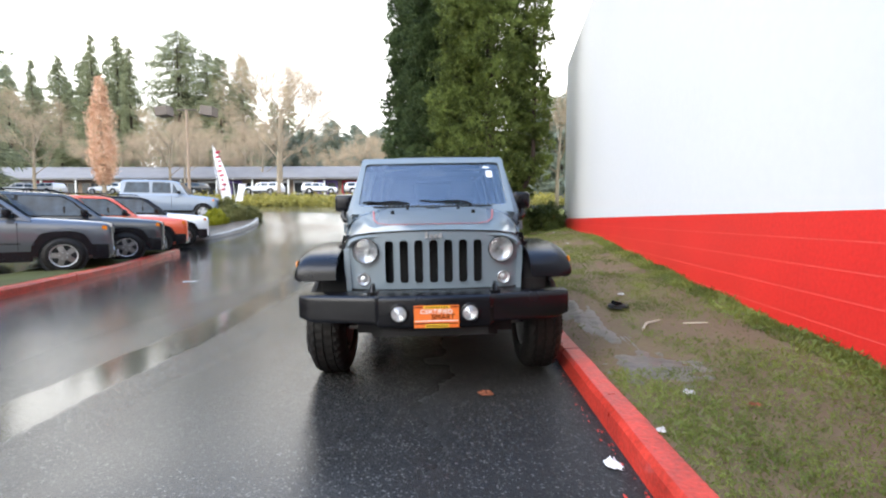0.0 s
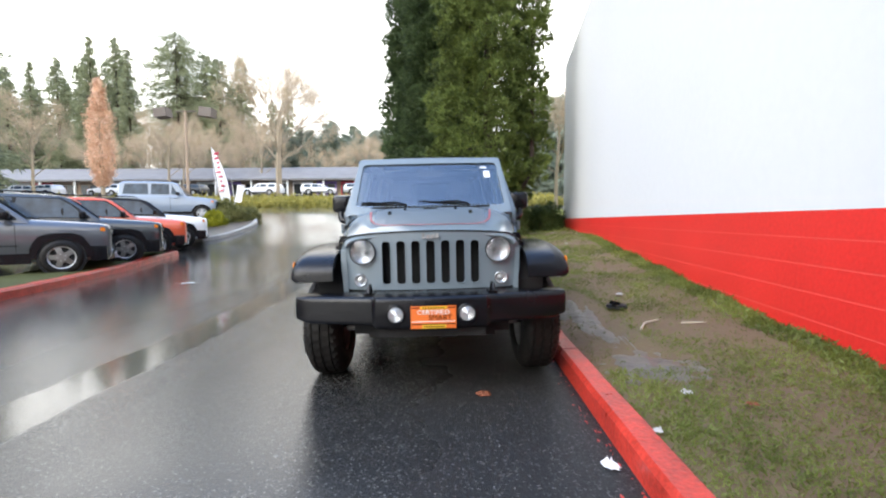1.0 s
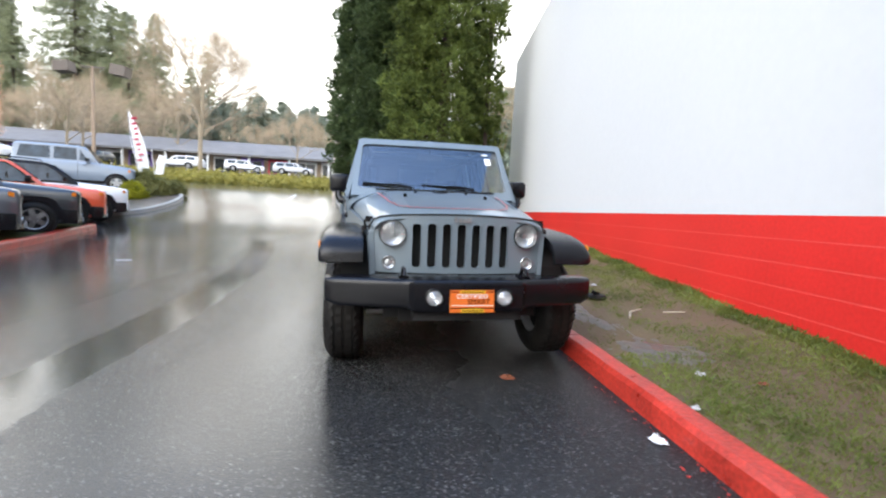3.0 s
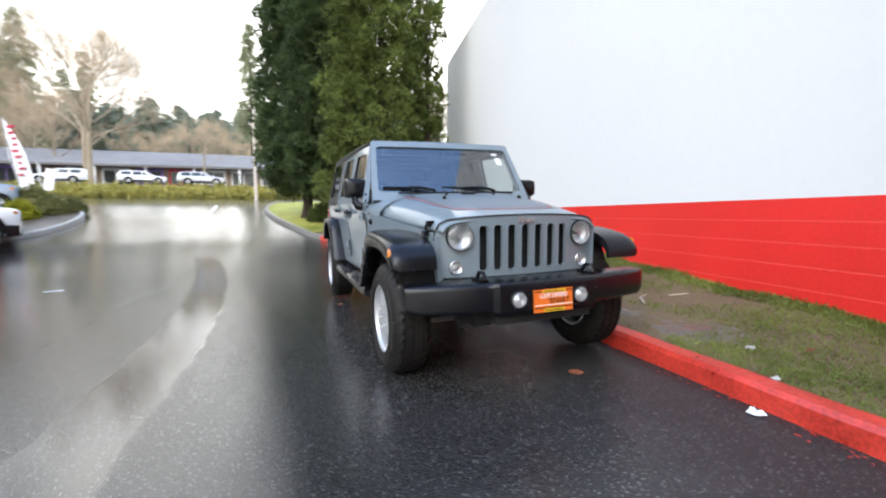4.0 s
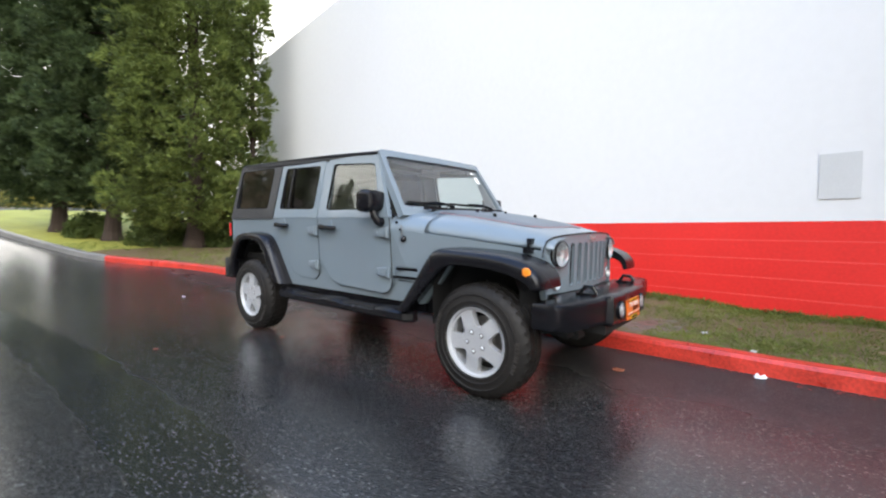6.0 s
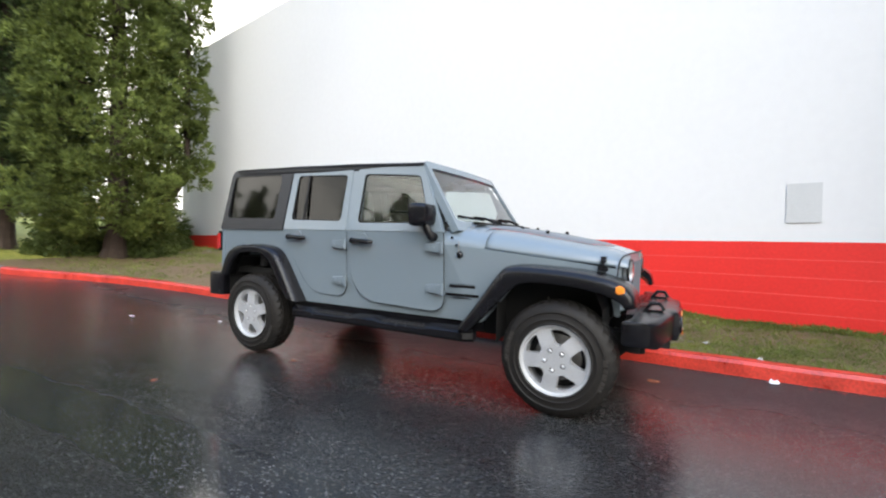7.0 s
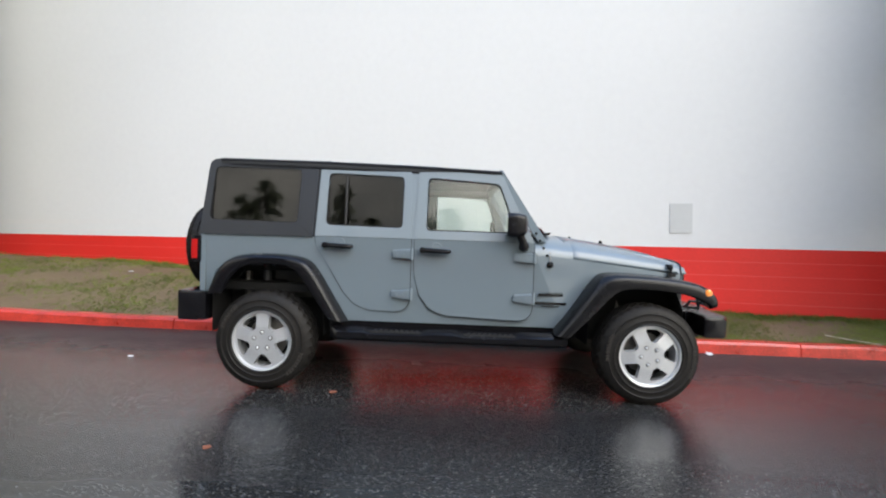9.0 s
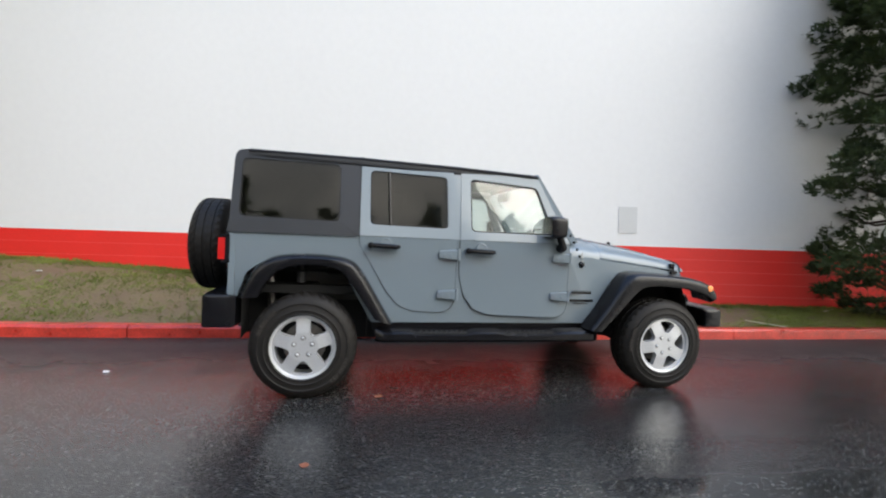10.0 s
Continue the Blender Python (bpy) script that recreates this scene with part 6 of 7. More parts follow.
half = [(0.892, -0.480, -0.375, 0.535, 0.640), (0.882, -0.520, -0.365, 0.505, 0.656), (0.80, -0.575, -0.40, 0.487, 0.662), (0.42, -0.632, -0.42, 0.478, 0.660), (0.375, -0.640, -0.42, 0.474, 0.662), (0.345, -0.672, -0.42, 0.462, 0.664), (0.18, -0.680, -0.42, 0.458, 0.664), (0.0, -0.682, -0.42, 0.456, 0.664)]
bumper("front_bumper", half + [(-a, b, c, d, e) for a, b, c, d, e in half[::-1][1:]], "wet black plastic front bumper")
halfr = [(0.862, 3.44, 3.585, 0.51, 0.70), (0.850, 3.40, 3.618, 0.485, 0.715), (0.70, 3.40, 3.640, 0.475, 0.715), (0.0, 3.40, 3.655, 0.475, 0.715)]
bumper("rear_bumper", halfr + [(-a, b, c, d, e) for a, b, c, d, e in halfr[::-1][1:]], "black plastic rear bumper")
bm = bmesh.new()
box(bm, -0.34, 0.34, -0.62, -0.44, 0.40, 0.462)
part("skid_tray", bm, DARK, car, bevel=0.02)
bm = bmesh.new()
box(bm, -0.60, 0.60, -0.46, -0.36, 0.58, 0.655)
part("bumper_filler", bm, BLACK, car)
for s in (-1, 1):
    fog = new("fog_lamp")
    fog.parent = car
    fog.matrix_local = pose(s * 0.222, -0.684, 0.556) @ Matrix.Scale(0.86, 4)
    bm = bmesh.new()
    lathe(bm, [(0.02, 0.074), (-0.004, 0.072), (-0.008, 0.066), (0.006, 0.058), (0.012, 0.056)], 30, "y", caps=False)
    part("bezel", bm, BLACK, fog, smooth=True)
    bm = bmesh.new()
    lathe(bm, [(0.004, 0.056), (-0.004, 0.052), (-0.002, 0.046), (-0.009, 0.038), (-0.005, 0.030), (-0.011, 0.022), (-0.007, 0.014), (-0.012, 0.006), (-0.012, 0.001)], 26, "y", caps=False)
    part("lens", bm, SILVERED, fog, "silvery fog lamp lens", smooth=True)
    hk = new("tow_hook")
    hk.parent = car
    bm = bmesh.new()
    tube(bm, [(s * 0.40, -0.46, 0.66), (s * 0.40, -0.50, 0.715), (s * 0.40, -0.555, 0.715), (s * 0.40, -0.58, 0.672)], 0.013, 8)
    part("loop", bm, BLACK, hk)
    bm = bmesh.new()
    box(bm, s * 0.40 - 0.03, s * 0.40 + 0.03, -0.57, -0.45, 0.655, 0.675)
    part("foot", bm, BLACK, hk, bevel=0.006)

# grille: arched plate with seven slots
GO = [(-0.600, 0.66), (0.600, 0.66), (0.628, 0.80), (0.620, 0.95), (0.575, 1.022), (0.42, 1.046), (0, 1.058), (-0.42, 1.046), (-0.575, 1.022), (-0.620, 0.95), (-0.628, 0.80)]
go = dense(round_poly(GO, [0.06, 0.06, 0.05, 0.05, 0.05, 0.1, 0.2, 0.1, 0.05, 0.05, 0.05], 4), 8)
slots = []
for k in range(7):
    cx = -0.303 + 0.101 * k
    top = 1.000 if 0 < k < 6 else 0.990
    slots.append(round_poly([(cx - 0.029, 0.700), (cx + 0.029, 0.700), (cx + 0.029, top), (cx - 0.029, top)], 0.028, 5))
for s in (-1, 1):
    slots.append([(s * 0.463 + 0.0865 * math.cos(2 * math.pi * k / 32), 0.924 + 0.0865 * math.sin(2 * math.pi * k / 32)) for k in range(32)])
    slots.append([(s * 0.485 + 0.048 * math.cos(2 * math.pi * k / 20), 0.727 + 0.048 * math.sin(2 * math.pi * k / 20)) for k in range(20)])
def on_grille(a, b):
    return (a, -0.385 + 0.075 * (abs(a) / 0.6) ** 2.2 + 0.02 * (1.05 - b), b)
bm = plate_bm(go, slots, on_grille, (0, 0.018, 0))
grille = part("grille", bm, PAINT, car, "grey-blue grille with seven tall slots")
for k in range(7):
    cx = -0.303 + 0.101 * k
    lo = round_poly([(cx - 0.029, 0.700), (cx + 0.029, 0.700), (cx + 0.029, 0.995), (cx - 0.029, 0.995)], 0.028, 5)
    big = [(cx + (a - cx) * 1.22, 0.8475 + (b - 0.8475) * 1.045) for a, b in lo]
    bm = plate_bm(big, [lo], lambda a, b: Vector(on_grille(a, b)) + Vector((0, -0.005, 0)), (0, 0.010, 0))
    part("slot_trim", bm, PAINT, grille)
top_edge = [(-0.622, 0.90), (-0.618, 0.955), (-0.590, 1.008), (-0.54, 1.030), (-0.42, 1.044), (-0.2, 1.054), (0, 1.057), (0.2, 1.054), (0.42, 1.044), (0.54, 1.030), (0.590, 1.008), (0.618, 0.955), (0.622, 0.90)]
bm = bmesh.new()
tube(bm, [Vector(on_grille(a, b)) + Vector((0, -0.002, 0.004)) for a, b in top_edge], 0.0055, 6)
part("hood_gap", bm, DARK, grille, "dark gap under the hood's edge")
bm = bmesh.new()
box(bm, -0.56, 0.56, -0.27, -0.24, 0.62, 1.0)
part("radiator", bm, DARK, car)
for k, (x0, w, h) in enumerate(((-0.056, 0.020, 0.040), (-0.026, 0.024, 0.026), (0.004, 0.024, 0.026), (0.034, 0.024, 0.032))):
    bm = bmesh.new()
    box(bm, x0, x0 + w, -0.400, -0.386, 1.010, 1.010 + h)
    part("badge", bm, SILVERED, grille, bevel=0.004)

# advertising plate on the bumper
pl = new("front_plate")
pl.parent = car
pl.matrix_local = pose(0.012, -0.686, 0.538, -3, 0, 0) @ Matrix.Scale(0.93, 4)
bm = bmesh.new()
box(bm, -0.150, 0.150, -0.006, 0.002, -0.074, 0.074)
part("backing", bm, PLATE_ORANGE, pl, "orange advertising card", bevel=0.003)
for x0, x1, z0, z1, mt in ((-0.075, 0.082, -0.073, -0.050, PLATE_YELLOW), (-0.085, 0.09, 0.054, 0.072, PLATE_YELLOW), (-0.145, 0.145, -0.049, -0.043, BLACK), (-0.145, -0.09, 0.060, 0.066, BLACK), (0.095, 0.145, 0.060, 0.066, BLACK), (-0.145, 0.145, -0.030, -0.026, STICKER)):
    bm = bmesh.new()
    box(bm, x0, x1, -0.009, -0.006, z0, z1)
    part("stripe", bm, mt, pl)
for k in range(9):
    bm = bmesh.new()
    box(bm, -0.066 + k * 0.016, -0.056 + k * 0.016, -0.011, -0.009, -0.068, -0.056)
    part("print_bar", bm, BLACK, pl)
    bm = bmesh.new()
    box(bm, -0.072 + k * 0.017, -0.062 + k * 0.017, -0.011, -0.009, 0.058, 0.068)
    part("print_bar", bm, BLACK, pl)
FRONT = Matrix.Rotation(math.pi / 2, 4, "X")
letters("lettering", "CERTIFIED", 0.046, Matrix.Translation((0.0, -0.0085, 0.032)) @ FRONT @ Matrix.Diagonal((1.02, 0.9, 1, 1)), STICKER, pl)
letters("lettering", "SMART", 0.050, Matrix.Translation((0.045, -0.0085, -0.004)) @ FRONT, BLACK, pl)

# road wheels
for s in (-1, 1):
    turn = Matrix() if s > 0 else Matrix.Rotation(math.pi, 4, "Z")
    for y in (0.0, REAR):
        wheel(car, "road_wheel", Matrix.Translation((s * 0.775, y, 0.354)) @ turn @ Matrix.Rotation(radians(25) if y == 0.0 else 0.02, 4, "X"), marks=True)

# antenna
an = new("antenna")
an.parent = car
bm = bmesh.new()
lathe(bm, [(0, 0.028), (0.02, 0.026), (0.034, 0.012), (0.036, 0.001)], 14, "x", Matrix.Translation((-0.785, 0.745, 1.005)) @ Matrix.Rotation(math.pi, 4, "Z"))
part("antenna_base", bm, BLACK, an, smooth=True)
bm = bmesh.new()
tube(bm, [(-0.812, 0.745, 1.005), (-0.812, 0.748, 1.06), (-0.811, 0.752, 1.11)], [0.004, 0.003, 0.003], 6)
part("mast", bm, STEEL, an)

# cabin
cab = new("cabin")
cab.parent = car
secs = [[(-0.70, 0.90, 0.80), (-0.70, 0.90, 1.17), (-0.70, 1.02, 1.19), (-0.70, 1.20, 1.14), (-0.70, 1.22, 0.85)]]
secs.append([(-p[0], p[1], p[2]) for p in secs[0]])
part("dashboard", loft_bm(secs), DASH, cab, "black dashboard", bevel=0.02)
bm = bmesh.new()
m = Matrix.Translation((0.37, 1.36, 1.10)) @ Matrix.Rotation(radians(62), 4, "X")
rim_pts = [m @ Vector((0.185 * math.cos(2 * math.pi * k / 24), 0.185 * math.sin(2 * math.pi * k / 24), 0)) for k in range(25)]
tube(bm, rim_pts, 0.016, 8, False)
tube(bm, [m @ Vector((-0.18, 0, 0)), m @ Vector((0.18, 0, 0))], 0.022, 6)
tube(bm, [m @ Vector((0, 0, 0.02)), Vector((0.37, 1.15, 0.98))], 0.035, 8)
part("steering_wheel", bm, DASH, cab)
for x in (-0.36, 0.36):
    for y in (1.55,):
        seat = new("front_seat")
        seat.parent = car
        bm = bmesh.new()
        box(bm, x - 0.25, x + 0.25, y, y + 0.50, 0.62, 0.80)
        part("cushion", bm, SEAT, seat, bevel=0.05, segs=3)
        bm = loft_bm([[(x + a * 0.25, y + 0.40 + b, 0.76) for a, b in ((-1, 0), (1, 0), (1, 0.15), (-1, 0.15))], [(x + a * 0.24, y + 0.46 + b, 1.15) for a, b in ((-1, 0), (1, 0), (1, 0.13), (-1, 0.13))], [(x + a * 0.17, y + 0.50 + b, 1.38) for a, b in ((-1, 0), (1, 0), (1, 0.10), (-1, 0.10))]])
        part("backrest", bm, SEAT, seat, bevel=0.03, segs=3)
        bm = bmesh.new()
        box(bm, x - 0.13, x + 0.13, y + 0.50, y + 0.60, 1.41, 1.57)
        part("headrest", bm, SEAT, seat, bevel=0.04, segs=3)
rs = new("rear_seat")
rs.parent = car
bm = bmesh.new()
box(bm, -0.62, 0.62, 2.40, 2.85, 0.66, 0.86)
part("cushion", bm, SEAT, rs, bevel=0.05, segs=3)
bm = bmesh.new()
box(bm, -0.62, 0.62, 2.80, 2.95, 0.80, 1.33, pose(0, 0, 0))
part("backrest", bm, SEAT, rs, bevel=0.05, segs=3)
for x in (-0.36, 0.36):
    bm = bmesh.new()
    box(bm, x - 0.12, x + 0.12, 2.84, 2.93, 1.35, 1.48)
    part("headrest", bm, SEAT, rs, bevel=0.035, segs=3)
bm = bmesh.new()
for y in (1.86, 2.98):
    tube(bm, [(-0.70, y, 0.80), (-0.70, y, 1.30), (-0.60, y, 1.64), (0.60, y, 1.64), (0.70, y, 1.30), (0.70, y, 0.80)], 0.035, 8)
for x in (-0.58, 0.58):
    tube(bm, [(x, 1.14, 1.66), (x, 1.86, 1.66), (x, 2.98, 1.66), (x * 1.05, 3.40, 0.85)], 0.035, 8)
part("roll_bar", bm, DASH, cab, "padded black roll bar")

# the nose reaches a little further forward
for ob in car.children:
    kind = ob.name.split(".")[0]
    if kind in ("front_bumper", "grille", "fog_lamp", "tow_hook", "skid_tray", "bumper_filler", "front_plate", "headlamp", "turn_lamp", "radiator", "valance"):
        ob.location.y -= 0.032
    if kind == "hood":
        for piece in [ob] + list(ob.children):
            for v in piece.data.vertices:
                if v.co.y < 0:
                    v.co.y *= 1.088

# ---- parked cars ----
def paint(name, col, metal=0.0):
    return material(name, col, 0.28, metal, var=0.04, scale=1.5, fine=150, coat=1.0)


GLASS_LOT = DARK_GLASS


def parked_car(name, m, body, label, L=4.2, W=0.90, H=1.66, hood_z=1.05, boxy=False, top=None, group="", trim=BLACK, wheels=True, belt=1.08):
    """A car built round its front axle at the origin, nose to -y: shell, panes, wheels, lamps, mouldings."""
    root = thing(name, m, label, "car", group)
    fo = 0.79 if not boxy else 0.62
    wb = L * 0.605
    back = L - fo
    ws0, ws1 = (0.62, 1.05) if boxy else (0.42, 1.18)
    tail = back - (0.06 if boxy else 0.22)
    st = [(-fo, 0.34, hood_z - 0.22, W * 0.80), (-fo + 0.03, 0.28, hood_z - 0.11, W * 0.89), (-fo + 0.15, 0.24, hood_z - 0.045, W * 0.965), (-0.1, 0.24, hood_z, W), (ws0, 0.24, hood_z + 0.06, W)]
    secs = []
    for y, z0, z1, w in st:
        secs.append([(-w * 0.93, y, z0), (-w, y, z0 + 0.10), (-w, y, (z0 + z1) / 2), (-w * 0.985, y, z1 - 0.10), (-w * 0.92, y, z1 - 0.025), (-w * 0.6, y, z1), (w * 0.6, y, z1), (w * 0.92, y, z1 - 0.025), (w * 0.985, y, z1 - 0.10), (w, y, (z0 + z1) / 2), (w, y, z0 + 0.10), (w * 0.93, y, z0)])
    for y, z1, wt in ((ws0 + 0.01, hood_z + 0.07, W * 0.93), (back - 0.02, belt + 0.02, W * 0.95), (back, belt - 0.12, W * 0.9)):
        z0 = 0.26 if y < back - 0.03 else 0.36
        w = W if y < back - 0.01 else W * 0.95
        secs.append([(-w * 0.93, y, z0), (-w, y, z0 + 0.10), (-w, y, (z0 + z1) / 2), (-w * 0.99, y, z1 - 0.10), (-wt, y, z1 - 0.02), (-w * 0.6, y, z1), (w * 0.6, y, z1), (wt, y, z1 - 0.02), (w * 0.99, y, z1 - 0.10), (w, y, (z0 + z1) / 2), (w, y, z0 + 0.10), (w * 0.93, y, z0)])
    part("body", loft_bm(secs), body, root, smooth=True)
    # greenhouse
    wb_, wt_ = W * 0.92, W * (0.80 if not boxy else 0.84)
    g = [(ws0 + 0.02, hood_z + 0.05, wb_, hood_z + 0.06), (ws1 * 0.6 + ws0 * 0.4, hood_z + 0.05, (wb_ + wt_) / 2 + 0.02, hood_z + 0.05 + (H - hood_z) * 0.56), (ws1, belt, wt_ + 0.02, H - 0.05), (ws1 + 0.18, belt, wt_, H - 0.01), (back * 0.55, belt, wt_, H), (tail - 0.12, belt, wt_, H - 0.03), (tail, belt, wt_ - 0.02, H - 0.10), (back - 0.02, belt, W * 0.9, belt + 0.04)]
    secs = []
    for y, z0, w, z1 in g:
        secs.append([(-wb_, y, z0 - 0.03), (-w, y, z1 - 0.05), (-w * 0.92, y, z1), (w * 0.92, y, z1), (w, y, z1 - 0.05), (wb_, y, z0 - 0.03)])
    part("cabin_shell", loft_bm(secs), top or body, root, smooth=True)
    for s in (-1, 1):
        def gf(y, t, proud=0.006):
            zt = float(np.interp(y, [q[0] for q in g], [q[3] for q in g])) - 0.05
            ww = float(np.interp(y, [q[0] for q in g], [q[2] for q in g]))
            zb = belt + 0.015
            return (s * (wb_ + (ww - wb_) * t + proud), y, zb + (zt - zb) * t)
        spans = [(ws1 * 0.75 + ws0 * 0.25, wb * 0.5 + 0.05), (wb * 0.5 + 0.12, wb * 0.86), (wb * 0.9, tail - 0.12)]
        for k, (y0, y1) in enumerate(spans):
            q = [(y0, 0.06), (y1, 0.06), (y1 - (0.03 if k < 2 else 0.1), 0.90), (y0 + (0.30 if k == 0 else 0.02), 0.90)]
            bm = plate_bm(round_poly(q, 0.05, 3), [], gf, (-s * 0.004, 0, 0))
            part("side_window", bm, GLASS_LOT, root)
        if wheels:
            for y in (0.0, wb):
                arch = [(y + 0.43 * math.cos(a), 0.34 + 0.43 * math.sin(a)) for a in np.linspace(math.pi, 0, 13)]
                inn = [(y + 0.365 * math.cos(a), 0.34 + 0.365 * math.sin(a)) for a in np.linspace(0, math.pi, 13)]
                bm = plate_bm(arch + inn, [], lambda a, b: (s * (W + 0.055), a, b), (-s * 0.09, 0, 0))
                part("arch_moulding", bm, trim, root)
                bm = bmesh.new()
                lathe(bm, [(0, 0.37), (0.012, 0.37)], 26, "x", Matrix.Translation((s * (W - 0.004) - (0.008 if s > 0 else 0.004), y, 0.34)))
                part("arch_well", bm, DARK, root)
                turn = Matrix() if s > 0 else Matrix.Rotation(math.pi, 4, "Z")
                wheel(root, "road_wheel", Matrix.Translation((s * (W - 0.032), y, 0.345)) @ turn, 0.345, 0.215, 0.225, 5, 48)
        bm = plate_bm([(0.44, 0.30), (wb - 0.44, 0.30), (wb - 0.44, 0.42), (0.44, 0.42)], [], lambda a, b: (s * (W + 0.012), a, b), (-s * 0.03, 0, 0))
        part("sill_moulding", bm, trim, root)
        for y in (wb * 0.5 + 0.09,):
            bm = plate_bm([(y - 0.006, 0.45), (y + 0.006, 0.45), (y + 0.006, belt - 0.03), (y - 0.006, belt - 0.03)], [], lambda a, b: (s * (W + 0.002), a, b), (-s * 0.01, 0, 0))
            part("door_gap", bm, DARK, root)
        bm = bmesh.new()
        tube(bm, [(s * (W + 0.03), wb * 0.5 - 0.05, belt - 0.12), (s * (W + 0.03), wb * 0.5 - 0.25, belt - 0.12)], 0.015, 6)
        part("door_handle", bm, body, root)
        bm = bmesh.new()
        box(bm, min(s * (W + 0.0), s * (W + 0.17)), max(s * (W + 0.0), s * (W + 0.17)), ws0 + 0.28, ws0 + 0.40, belt + 0.01, belt + 0.15)
        part("door_mirror", bm, trim, root, bevel=0.03)
        hx = W * 0.70
        bm = bmesh.new()
        lathe(bm, [(0.04, 0.095), (-0.02, 0.095), (-0.035, 0.07), (-0.045, 0.001)], 22, "y", Matrix.Translation((s * hx, -fo + 0.06, hood_z - 0.21)))
        part("headlamp", bm, CHROME, root, smooth=True)
        bm = bmesh.new()
        box(bm, min(s * W * 0.90, s * W * 0.985), max(s * W * 0.90, s * W * 0.985), -fo + 0.14, -fo + 0.22, hood_z - 0.24, hood_z - 0.15)
        part("marker_lamp", bm, ORANGE_LENS, root, bevel=0.015)
    rows_ = []
    for t in np.linspace(0.06, 0.92, 4):
        y = ws0 + 0.01 + (ws1 - ws0) * t
        z = hood_z + 0.075 + (H - 0.05 - hood_z - 0.07) * t + 0.02
        rows_.append([(u * (wb_ + (wt_ - wb_) * t) * 0.9, y - 0.02, z) for u in (-1, -0.5, 0, 0.5, 1)])
    part("windscreen", loft_bm(rows_, closed=False, caps=False), GLASS_LOT, root, smooth=True)
    bm = bmesh.new()
    box(bm, -W * 0.5, W * 0.5, -fo - 0.012, -fo + 0.06, hood_z - 0.30, hood_z - 0.16)
    for k in range(7):
        box(bm, -W * 0.46 + k * W * 0.14, -W * 0.40 + k * W * 0.14, -fo - 0.02, -fo, hood_z - 0.29, hood_z - 0.17)
    part("grille", bm, trim, root)
    bm = bmesh.new()
    box(bm, -W * 0.86, W * 0.86, -fo - 0.05, -fo + 0.22, 0.24, 0.50)
    part("bumper", bm, trim, root, bevel=0.05)
    bm = bmesh.new()
    box(bm, -W * 0.55, W * 0.55, -fo - 0.06, -fo - 0.03, 0.30, 0.36)
    part("skid_plate", bm, STEEL, root, bevel=0.01)
    if boxy:
        wheel(root, "spare_wheel", Matrix.Translation((0, back + 0.12, 0.95)) @ Matrix.Rotation(math.pi / 2, 4, "Z"), 0.37, 0.22, 0.227, 5, 48)
    return root


